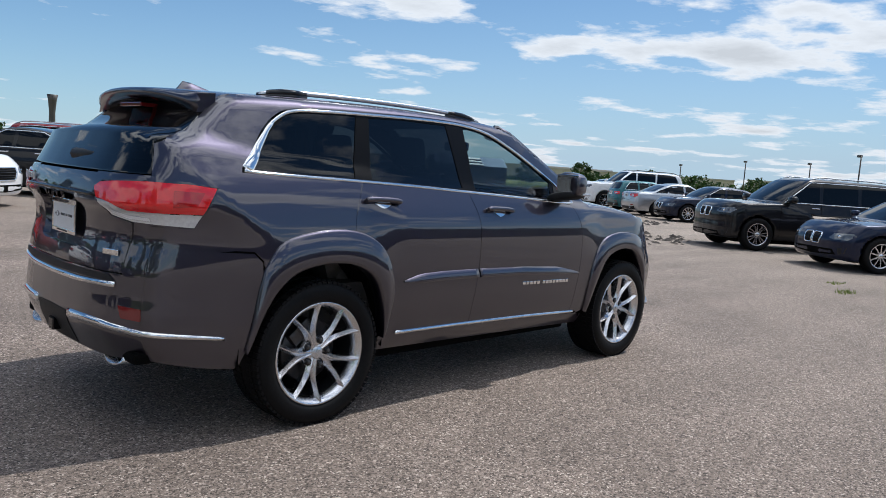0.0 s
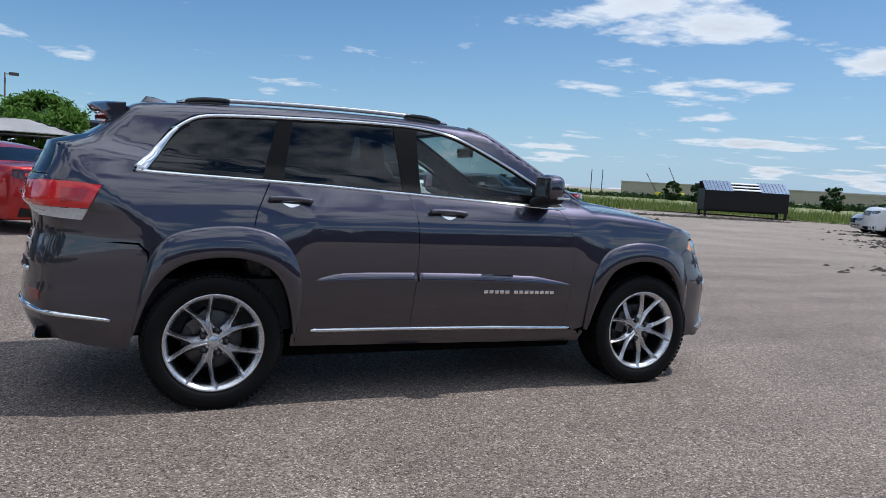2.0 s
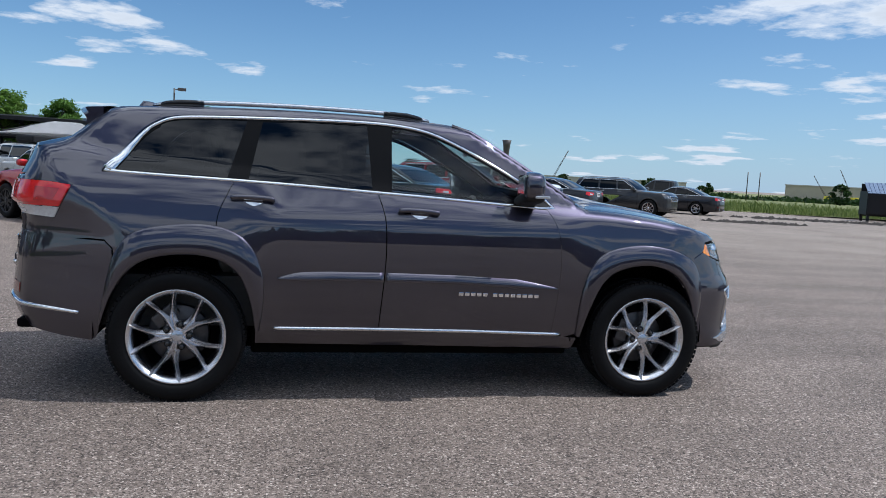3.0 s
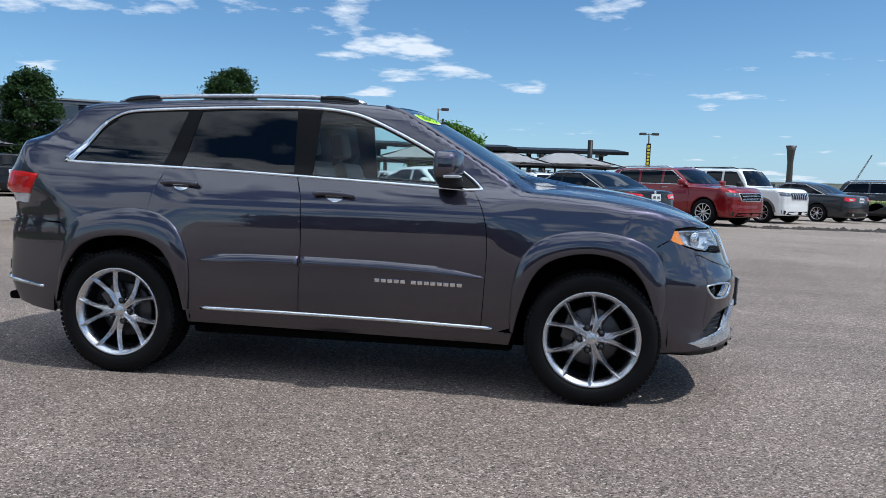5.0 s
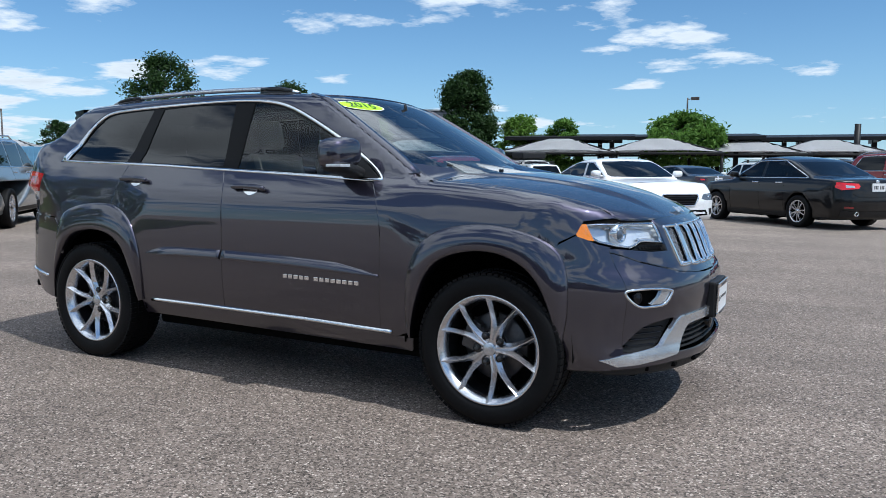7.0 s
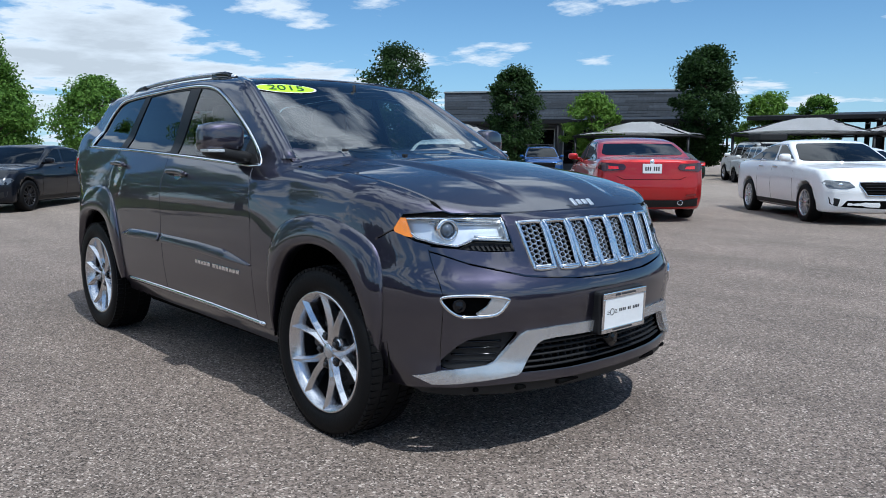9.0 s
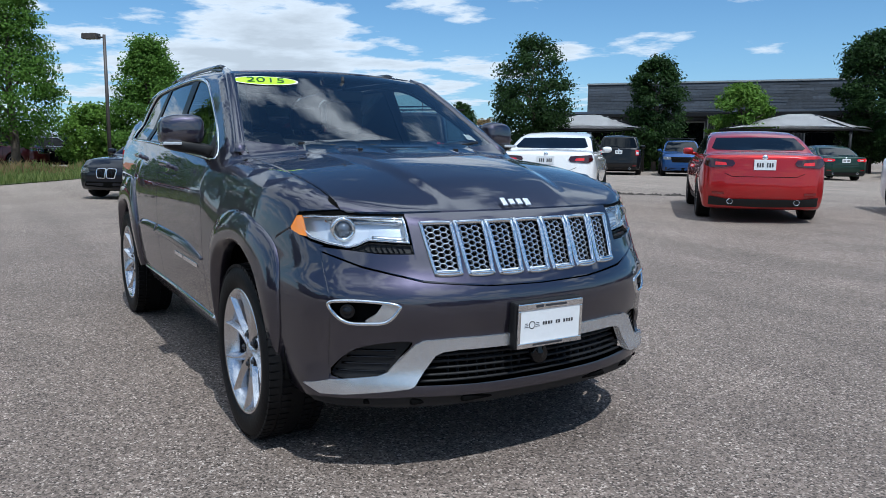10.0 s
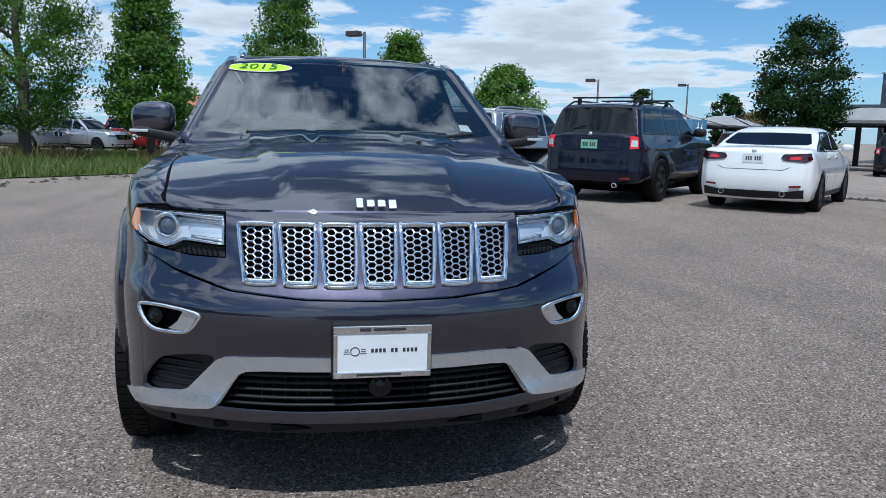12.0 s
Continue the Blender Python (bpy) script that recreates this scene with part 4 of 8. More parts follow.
GRILLE = sym([(0, 1.026), (0.30, 1.026), (0.508, 1.024), (0.505, 0.876), (0.62, 0.878), (0.71, 0.890), (0.80, 0.900), (0.80, 0.882), (0.685, 0.832), (0.491, 0.780), (0.25, 0.758), (0, 0.752)])
slots = [slot(k) for k in range(-3, 4)]
panel("grille_panel", [HERO.patch("x", GRILLE, holes=slots, s=0.03, gap=0.002)], paint, hero)
for k in range(-3, 4):
    loop = slot(k)
    # near-black sheet set back in the slot, for its inner darkness
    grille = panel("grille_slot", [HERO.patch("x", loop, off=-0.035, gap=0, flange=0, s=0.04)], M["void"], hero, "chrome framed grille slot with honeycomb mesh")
    moulding("slot_frame", HERO.line("x", inset(loop, 0.004), 0.012, closed=True), 0.0145, 0.010, M["chrome"], grille, closed=True)
    lip_line = HERO.line("x", [(0.1312 * k - 0.042, 0.7985 + 0.0009 * k * k), (0.1312 * k + 0.042, 0.7985 + 0.0009 * k * k)], 0.02)
    moulding("slot_lip", lip_line, 0.020, 0.011, M["chrome"], grille)
    bm = bmesh.new()
    r = 0.0150
    edges = {}
    for row in range(-1, 11):
        for col in range(-3, 4):
            cy, cz = 0.1330 * k + col * r * 1.5 * 1.12, 0.79 + row * r * 1.732 * 0.80 + (r * 0.866 * 0.80 if col % 2 else 0)
            ring = [(cy + r * 1.12 * math.cos(a), cz + r * 0.80 * math.sin(a)) for a in (math.pi / 3 * q for q in range(6))]
            for a, b in zip(ring, ring[1:] + ring[:1]):
                edges[tuple(sorted(((round(a[0], 3), round(a[1], 3)), (round(b[0], 3), round(b[1], 3)))))] = (a, b)
    ends = np.array([q for e in edges.values() for q in e])
    keep = inside(loop, (ends[0::2] + ends[1::2]) / 2)
    on = HERO.at("x", ends[:, 0], ends[:, 1])
    n = Vector((0.93, 0, 0.36))
    for a, b, ok in zip(on[0::2], on[1::2], keep):
        if ok:
            pa, pb = Vector(a) - n * 0.012, Vector(b) - n * 0.012
            across = (pb - pa).normalized().cross(n) * 0.0019
            q = [bm.verts.new(p + u + d) for p in (pa, pb) for u, d in ((across, n * 0.0), (-across, n * 0.0), (-across * 1.2, -n * 0.014), (across * 1.2, -n * 0.014))]
            for f in ((0, 4, 5, 1), (1, 5, 6, 2), (3, 7, 4, 0)):
                bm.faces.new([q[i] for i in f])
    bmesh.ops.recalc_face_normals(bm, faces=bm.faces)
    part("honeycomb", bm, M["satin"], grille)

# bumper: middle over the nose, flanks round to the wheels
FOG = catmull([(0.806, 0.700), (0.756, 0.713), (0.66, 0.710), (0.592, 0.697), (0.592, 0.675), (0.632, 0.630), (0.70, 0.622), (0.755, 0.626), (0.79, 0.655)], 4, closed=True)
CORNER = catmull([(0.800, 0.418), (0.775, 0.478), (0.72, 0.528), (0.625, 0.553), (0.545, 0.552), (0.580, 0.495), (0.629, 0.436), (0.70, 0.412)], 4, closed=True)
LOWER = sym([(0, 0.532), (0.40, 0.528), (0.462, 0.505), (0.545, 0.388), (0.3, 0.380), (0, 0.378)])
BUMPER = sym([(0, 0.748), (0.25, 0.753), (0.491, 0.775), (0.685, 0.827), (0.80, 0.877), (0.80, 0.335), (0.57, 0.345), (0.3, 0.338), (0, 0.334)])
side_f = [(1.805, 0.920), (1.872, 0.958), (1.91, 0.945), (1.97, 0.918), (2.02, 0.905)] + split_x(0.80, 0.895, 0.335, "x", 14) + [(1.95, 0.32), (1.825, 0.31)] + [q for q in ARCH_F if q[0] > 1.725 and q[1] > 0.33][::-1] + [(1.74, 0.87)]
bumper = panel("front_bumper", [HERO.patch("x", BUMPER, holes=[FOG, flip(FOG), CORNER, flip(CORNER), LOWER], s=0.035, gap=0.0015)] + [HERO.patch("y", side_f, mirror=m, gap=0.0015) for m in (True, False)], paint, hero)
for loop in (FOG, flip(FOG)):
    s = 1 if loop is FOG else -1
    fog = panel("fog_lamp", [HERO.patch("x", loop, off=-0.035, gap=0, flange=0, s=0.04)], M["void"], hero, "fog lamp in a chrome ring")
    moulding("lamp_ring", HERO.line("x", inset(loop, 0.003), 0.012, closed=True), 0.013, 0.006, M["chrome"], fog, closed=True)
    wedge = [(s * y, z) for y, z in ((0.595, 0.693), (0.645, 0.702), (0.665, 0.664), (0.70, 0.634), (0.640, 0.632), (0.597, 0.672))]
    panel("lamp_wedge", [HERO.patch("x", wedge, off=-0.004, gap=0, flange=0.02, s=0.02)], M["satin"], fog)
    c = HERO.at("x", np.array([s * 0.745]), np.array([0.668]))[0]
    bm = bmesh.new()
    lathe(bm, [(0.0, 0.014), (0.014, 0.010), (0.022, 0.0), (0.026, 0.006), (0.029, 0.0), (0.029, -0.03)], 24, axis="x")
    bulb = part("bulb", bm, M["gloss_black"], fog)
    bulb.matrix_basis = pose(c[0] - 0.022, c[1], c[2], 0, 0, s * 25)
for loop in (CORNER, flip(CORNER)):
    hole = panel("corner_intake", [HERO.patch("x", loop, off=-0.03, gap=0, flange=0, s=0.04)], M["black_trim"], hero, "black plastic corner intake")
    s = 1 if loop is CORNER else -1
    for z in (0.44, 0.465, 0.49, 0.515):
        pts = [(s * y, z) for y in np.linspace(0.60, 0.79, 12) if inside(loop, np.array([(s * y, z)]))[0]]
        if len(pts) > 2:
            moulding("slat", HERO.line("x", pts, 0.03, off=-0.028), 0.008, 0.006, M["gloss_black"], hole)
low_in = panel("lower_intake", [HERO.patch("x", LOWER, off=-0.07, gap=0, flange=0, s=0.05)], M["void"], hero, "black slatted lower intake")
for z in (0.402, 0.424, 0.446, 0.468, 0.49):
    w = 0.53 - (z - 0.39) * 0.72
    moulding("slat", HERO.line("x", [(-w, z), (0, z - 0.004), (w, z)], 0.04, off=-0.055), 0.012, 0.03, M["black_trim"], low_in)
for y in np.linspace(-0.40, 0.40, 21):
    if abs(y) > 0.08:
        moulding("rib", HERO.line("x", [(y, 0.395), (y, 0.50)], 0.05, off=-0.06), 0.004, 0.022, M["black_trim"], low_in)
bm = bmesh.new()
lathe(bm, [(0.0, 0.008), (0.012, 0.008), (0.02, 0.0), (0.034, 0.004), (0.040, 0.0), (0.042, -0.05)], 24, axis="x")
part("parking_camera", bm, M["gloss_black"], hero).matrix_basis = pose(2.352, 0.0, 0.455)
SILVER = sym([(0, 0.562), (0.165, 0.563), (0.374, 0.565), (0.505, 0.560), (0.535, 0.545), (0.629, 0.437), (0.66, 0.424), (0.80, 0.405), (0.862, 0.378), (0.824, 0.350), (0.70, 0.364), (0.556, 0.380), (0.54, 0.388), (0.462, 0.500), (0.435, 0.514), (0.375, 0.519), (0, 0.516)])
panel("bumper_garnish", [HERO.patch("x", SILVER, off=0.012, gap=0, flange=0.03, s=0.02)], M["satin"], hero, "satin silver bumper garnish")
panel("bumper_lip", [HERO.patch("x", sym([(0, 0.336), (0.57, 0.347), (0.80, 0.337), (0.86, 0.33), (0.84, 0.30), (0.6, 0.295), (0, 0.295)]), off=-0.01, gap=0, s=0.05)] , M["black_trim"], hero)
for m in (True, False):
    panel("bumper_valance", [HERO.patch("y", [(1.83, 0.33), (2.05, 0.34), (2.06, 0.31), (1.83, 0.30)], off=-0.012, gap=0, mirror=m, s=0.05)], M["black_trim"], hero)

# number plate in a dealer frame, on a black bracket
def dealer_plate(name, at, parent):
    """A white card in a silver frame; unreadable bars for its writing. Faces +x."""
    bm = bmesh.new()
    box(bm, -0.006, 0.0, -0.152, 0.152, -0.077, 0.077, 0.004)
    plate = part(name, bm, M["plate"], parent, "white dealer card in a silver frame")
    plate.matrix_basis = at
    for y0, y1, z0, z1 in ((-0.160, 0.160, 0.062, 0.088), (-0.160, 0.160, -0.088, -0.067), (-0.160, -0.146, -0.067, 0.062), (0.146, 0.160, -0.067, 0.062)):
        bm = bmesh.new()
        box(bm, -0.004, 0.004, y0, y1, z0, z1, 0.003)
        part("plate_frame", bm, M["chrome"], plate)
    rows = [(-0.038 + 0.013 * i, 0.0085, 0.004, 0.013) for i in range(12) if i not in (4, 7)]
    for y, w, z, h in rows:
        bm = bmesh.new()
        box(bm, 0.0, 0.0012, y, y + w, z - h / 2, z + h / 2)
        part("print_bar", bm, M["ink"], plate)
    for y0, y1, z0, z1 in ((-0.03, 0.075, 0.071, 0.080), (-0.085, 0.06, -0.081, -0.073), (-0.075, -0.04, 0.070, 0.081)):
        bm = bmesh.new()
        box(bm, 0.004, 0.0052, y0, y1, z0, z1)
        part("print_bar", bm, M["ink"], plate)
    bm = bmesh.new()
    lathe(bm, [(0.0155, 0.0), (0.0155, 0.0012), (0.0125, 0.0012), (0.0125, 0.0)], 28, axis="x")
    for q in range(3):
        for s in (-1, 1):
            y = s * (0.018 + 0.009)
            box(bm, 0, 0.0012, y - 0.010 + 0.0015 * q, y + 0.010 - 0.0015 * q, -0.008 + 0.007 * q, -0.006 + 0.007 * q)
    badge = part("winged_badge", bm, M["ink"], plate)
    badge.matrix_basis = pose(0, -0.090, 0.002)
    return plate


bm = bmesh.new()
box(bm, 2.33, 2.402, -0.166, 0.166, 0.50, 0.688, 0.012)
part("plate_bracket", bm, M["black_trim"], hero)
dealer_plate("number_plate", pose(2.410, 0.0, 0.594, 0, 2, 0), hero)

# headlamps
HEAD = [(0.851, 1.010), (0.80, 1.017), (0.70, 1.017), (0.517, 1.014), (0.513, 0.916), (0.60, 0.922), (0.652, 0.925), (0.685, 0.908), (0.715, 0.898), (0.778, 0.910), (0.823, 0.928), (0.851, 0.965)]
for s in (1, -1):
    def side(p):
        return [(s * y, z) for y, z in p]

    lamp = panel("headlight", [HERO.patch("x", side(HEAD), off=-0.045, gap=0, flange=-0.04, s=0.03)], M["lamp_bowl"], hero, "clear headlight with projector and amber corner")
    panel("lamp_cover", [HERO.patch("x", side(HEAD), off=-0.002, gap=0.002, flange=0.006, s=0.03)], M["lens"], lamp).visible_shadow = False
    moulding("lamp_edge", HERO.line("x", inset(side(HEAD), 0.006), 0.02, closed=True, off=-0.012), 0.010, 0.006, M["chrome"], lamp, closed=True)
    panel("turn_lamp", [HERO.patch("y", [(1.868, 1.010), (1.912, 1.012), (1.952, 0.934), (1.888, 0.942), (1.872, 0.968)], off=-0.003, gap=0, flange=0.01, s=0.02, mirror=s < 0)], M["amber"], lamp, "amber turn lamp")
    c = HERO.at("x", np.array([s * 0.712]), np.array([0.962]))[0]
    bm = bmesh.new()
    lathe(bm, [(0.0, 0.020), (0.014, 0.017), (0.025, 0.008), (0.029, 0.0)], 28, axis="x")
    eye = part("projector", bm, M["projector"], lamp, "dark projector lens")
    eye.matrix_basis = pose(c[0] - 0.035, c[1], c[2], 0, 0, s * 18)
    bm = bmesh.new()
    lathe(bm, [(0.029, 0.0), (0.033, 0.012), (0.042, 0.016), (0.048, 0.008), (0.050, -0.02)], 32, axis="x")
    ring = part("projector_ring", bm, M["chrome"], lamp)
    ring.matrix_basis = eye.matrix_basis.copy()
    moulding("light_guide", HERO.line("x", side([(0.530, 0.968), (0.645, 0.966)]), 0.02, off=-0.032), 0.022, 0.014, M["lens"], lamp)
    moulding("light_guide", HERO.line("x", side([(0.525, 0.935), (0.64, 0.942)]), 0.02, off=-0.036), 0.018, 0.010, M["satin"], lamp)
    moulding("light_guide", HERO.line("x", side([(0.525, 1.000), (0.78, 1.000)]), 0.02, off=-0.036), 0.012, 0.012, M["satin"], lamp)
    under = side([(0.712, 0.890), (0.688, 0.902), (0.652, 0.918), (0.60, 0.915), (0.510, 0.909), (0.507, 0.879), (0.627, 0.881)])
    mesh = panel("lamp_underside", [HERO.patch("x", under, off=-0.018, gap=0, flange=-0.016, s=0.02)], M["black_trim"], lamp, "black honeycomb under the lamp")
    for q in range(8):
        y = s * (0.535 + 0.018 * q)
        moulding("rib", HERO.line("x", [(y, 0.884), (y + s * 0.008, 0.905)], 0.02, off=-0.018), 0.003, 0.008, M["gloss_black"], mesh)

# emblem as four plain bright shapes, over the grille
def emblem(at, parent, unit=0.034):
    for i, (w, h) in enumerate(((0.9, 1.25), (1.0, 0.9), (1.0, 0.9), (1.0, 1.15))):
        bm = bmesh.new()
        box(bm, 0, 0.007, -w * unit * 0.37, w * unit * 0.37, -h * unit * 0.5, h * unit * 0.5, 0.004)
        ob = part("emblem_piece", bm, M["emblem"], parent, "bright chrome emblem shape")
        ob.matrix_basis = at @ Matrix.Translation((0, (i - 1.5) * unit * 1.06, (0.06 if i == 0 else -0.1 if i == 3 else 0) * unit))


e = HERO.at("x", np.array([0.0]), np.array([1.045]))[0]
emblem(pose(e[0] + 0.007, 0.0, 1.052, 0, -50, 0), hero, 0.036)

# ---- tail of the grey car ----
GATE = sym([(0, 1.262), (0.55, 1.262), (0.725, 1.262), (0.735, 1.243), (0.487, 1.226), (0.436, 1.195), (0.474, 1.132), (0.527, 1.066), (0.645, 1.043), (0.640, 0.955), (0.638, 0.805), (0, 0.80)])
RECESS = sym([(0, 1.145), (0.25, 1.14), (0.30, 1.10), (0.27, 0.90), (0.22, 0.885), (0, 0.885)])
panel("liftgate", [HERO.patch("r", GATE, holes=[RECESS], s=0.035)], paint, hero)
panel("plate_recess", [HERO.patch("r", RECESS, off=-0.035, gap=0, flange=-0.033, s=0.05)], M["granite"], hero)
moulding("liftgate_bar", HERO.line("r", [(-0.46, 1.157), (0, 1.16), (0.46, 1.157)], 0.04), 0.018, 0.010, M["gloss_black"], hero)
dealer_plate("number_plate", pose(-2.424, 0.0, 1.015, 0, 0, 180), hero)
back = sym([(0, 1.640), (0.572, 1.638), (0.720, 1.31), (0.724, 1.275), (0, 1.275)])
bw = panel("rear_window", [HERO.patch("r", back, off=-0.003, gap=0.003, s=0.05)], M["glass_dark"], hero, "dark privacy glass rear window")
bw.visible_shadow = False
bm = bmesh.new()
tube(bm, [(-2.372, -0.02, 1.335), (-2.392, -0.06, 1.335), (-2.372, -0.25, 1.338), (-2.345, -0.50, 1.335)], [0.03, 0.03, 0.02, 0.009], 8)
part("rear_wiper", bm, M["black_trim"], hero, "black rear wiper")
for s in (1, -1):
    m = s < 0
    red_in = [(0.444, 1.195), (0.487, 1.219), (0.60, 1.230), (0.74, 1.238), (0.74, 1.102), (0.655, 1.103), (0.60, 1.127), (0.53, 1.140), (0.479, 1.146)]
    red_out = split_x(0.74, 1.102, 1.238, "r") + [(-2.16, 1.236), (-2.045, 1.222), (-2.106, 1.100)]
    clear_in = [(0.483, 1.140), (0.53, 1.134), (0.60, 1.121), (0.655, 1.097), (0.74, 1.096), (0.74, 1.045), (0.655, 1.048), (0.54, 1.072)]
    clear_out = split_x(0.74, 1.045, 1.096, "r", 4) + [(-2.108, 1.095), (-2.138, 1.036)]
    tail_lamp = panel("tail_light", [HERO.patch("r", [(s * y, z) for y, z in red_in], off=0.006, gap=0, flange=0.03, s=0.025), HERO.patch("y", red_out, off=0.006, gap=0, flange=0.03, s=0.025, mirror=m)], M["red_lens"], hero, "red tail light over a clear reversing lens")
    panel("reversing_lens", [HERO.patch("r", [(s * y, z) for y, z in clear_in], off=0.003, gap=0, flange=0.03, s=0.02), HERO.patch("y", clear_out, off=0.003, gap=0, flange=0.03, s=0.02, mirror=m)], M["clear_lens"], tail_lamp, "clear reversing lens")
    inner = [(-2.235, 1.205), (-2.10, 1.200), (-2.135, 1.135), (-2.24, 1.130)]
    panel("lamp_square", [HERO.patch("y", inner, off=0.0075, gap=0, flange=0.0, s=0.02, mirror=m)], M["inner_red"], tail_lamp)
    panel("lamp_line", [HERO.patch("r", [(s * y, z) for y, z in ((0.55, 1.098), (0.64, 1.078), (0.735, 1.072), (0.735, 1.058), (0.64, 1.062), (0.56, 1.08))], off=0.005, gap=0, flange=0, s=0.02)], M["lamp_bowl"], tail_lamp)
# painted body behind the lamps and the shut lines of the tail
for s in (1, -1):
    panel("rear_body", [HERO.patch("r", [(s * y, z) for y, z in ((0.40, 1.27), (0.735, 1.27), (0.79, 1.20), (0.79, 0.90), (0.60, 0.86), (0.40, 0.90))], off=-0.010, gap=0, flange=0, s=0.04), HERO.patch("y", [(-1.95, 1.29), (-2.30, 1.29), (-2.36, 1.0), (-2.30, 0.90), (-1.95, 0.93)], off=-0.010, gap=0, flange=0, s=0.04, mirror=s < 0)], paint, hero)
# rear bumper
RB = sym([(0, 0.795), (0.636, 0.80), (0.645, 0.948), (0.74, 0.945), (0.74, 0.40), (0.45, 0.385), (0, 0.385)])
side_r = split_x(0.74, 0.945, 0.40, "r", 12) + [(-2.10, 0.365), (-1.925, 0.345)] + [q for q in ARCH_R if q[0] < -1.80 and q[1] > 0.36] + [(-1.815, 0.872), (-1.86, 0.918), (-2.158, 0.931)]
panel("rear_bumper", [HERO.patch("r", RB, s=0.035, gap=0.0015)] + [HERO.patch("y", side_r, mirror=m, gap=0.0015) for m in (True, False)], paint, hero)
panel("bumper_pad", [HERO.patch("r", sym([(0, 0.79), (0.56, 0.793), (0.60, 0.765), (0, 0.755)]), off=0.006, gap=0, s=0.04)], M["black_trim"], hero, "black ribbed bumper step pad")
moulding("bumper_trim", HERO.line("r", [(-0.60, 0.750), (-0.3, 0.738), (0, 0.735), (0.3, 0.738), (0.60, 0.750)], 0.04), 0.030, 0.012, M["chrome"], hero, "chrome bumper strip")
panel("tow_panel", [HERO.patch("r", sym([(0, 0.565), (0.19, 0.56), (0.22, 0.40), (0, 0.395)]), off=0.004, gap=0, s=0.04)], M["black_trim"], hero)
bm = bmesh.new()
box(bm, -2.48, -2.38, -0.032, 0.032, 0.425, 0.49, 0.006)
part("tow_hitch", bm, M["gloss_black"], hero)
for s in (1, -1):
    m = s < 0
    v1, n1 = HERO.line("r", [(s * y, z) for y, z in ((0.225, 0.553), (0.40, 0.560), (0.52, 0.559), (0.66, 0.548), (0.74, 0.538))], 0.03)
    v2, n2 = HERO.line("y", [(split_x(0.74, 0.537, 0.53, "r", 2)[0][0] + 0.02, 0.536), (-2.12, 0.520), (-1.99, 0.508)], 0.03, mirror=m)
    moulding("bumper_trim", (np.concatenate([v1, v2]), np.concatenate([n1, n2])), lambda u: 0.048 - 0.030 * u, 0.012, M["chrome"], hero, "chrome lower bumper strip")
    panel("reflector", [HERO.patch("r", [(s * y, z) for y, z in ((0.633, 0.657), (0.738, 0.650), (0.742, 0.594), (0.655, 0.600))], off=0.004, gap=0, s=0.02)], M["dark_red"], hero, "dark red bumper reflector")
    bm = bmesh.new()
    outer = [bm.verts.new((-2.368 + 0.05 * q + 0.02 * math.sin(a), s * 0.53 + 0.098 * math.cos(a), 0.390 + 0.036 * math.sin(a))) for q in (0, 4) for a in (2 * math.pi * k / 24 for k in range(24))]
    innr = [bm.verts.new((-2.368 + 0.05 * q + 0.02 * math.sin(a), s * 0.53 + 0.088 * math.cos(a), 0.390 + 0.028 * math.sin(a))) for q in (0, 4) for a in (2 * math.pi * k / 24 for k in range(24))]
    for k in range(24):
        j = (k + 1) % 24
        bm.faces.new((outer[k], outer[j], outer[24 + j], outer[24 + k])).smooth = True
        bm.faces.new((innr[j], innr[k], innr[24 + k], innr[24 + j])).smooth = True
        bm.faces.new((outer[j], outer[k], innr[k], innr[j]))
    part("exhaust_tip", bm, M["satin"], hero, "chrome oval exhaust tip")
bdg = HERO.at("r", np.array([-0.55]), np.array([0.897]))[0]
bm = bmesh.new()
box(bm, -0.004, 0.004, -0.055, 0.055, -0.014, 0.014, 0.003)
part("trim_badge", bm, M["chrome"], hero, "small chrome badge").matrix_basis = pose(bdg[0] - 0.004, bdg[1], bdg[2], 0, 0, 180 + 14)
e = HERO.at("r", np.array([0.42]), np.array([1.195]))[0]
emblem(pose(e[0] - 0.014, 0.40, 1.200, 0, 0, 180), hero, 0.036)

# spoiler over the rear window
bm = bmesh.new()
rows_ = []
for y in np.linspace(-0.60, 0.60, 25):
    tip = -2.145 + 0.115 * (abs(y) / 0.6) ** 2.5
    zr = float(ROOF_X(-1.97)) - 0.085 * y * y
    drop = 0.03 * (abs(y) / 0.6) ** 4
    rows_.append([bm.verts.new(q) for q in ((-1.93, y, zr + 0.004), (-2.03, y, zr + 0.002 - drop * 0.3), (tip + 0.02, y, zr - 0.008 - drop), (tip, y, zr - 0.022 - drop), (tip + 0.012, y, zr - 0.040 - drop), (-2.03, y, zr - 0.070 - drop), (-1.93, y, zr - 0.08))])
for a, b in zip(rows_, rows_[1:]):
    for k in range(6):
        bm.faces.new((a[k], a[k + 1], b[k + 1], b[k])).smooth = True
bm.faces.new(rows_[0]), bm.faces.new(rows_[-1][::-1])
bmesh.ops.recalc_face_normals(bm, faces=bm.faces)
spoiler = part("spoiler", bm, paint, hero)
bm = bmesh.new()
box(bm, -2.10, -2.00, -0.13, 0.13, 1.602, 1.625, 0.006)
part("brake_lamp", bm, M["dark_red"], spoiler, "dark red high brake lamp")

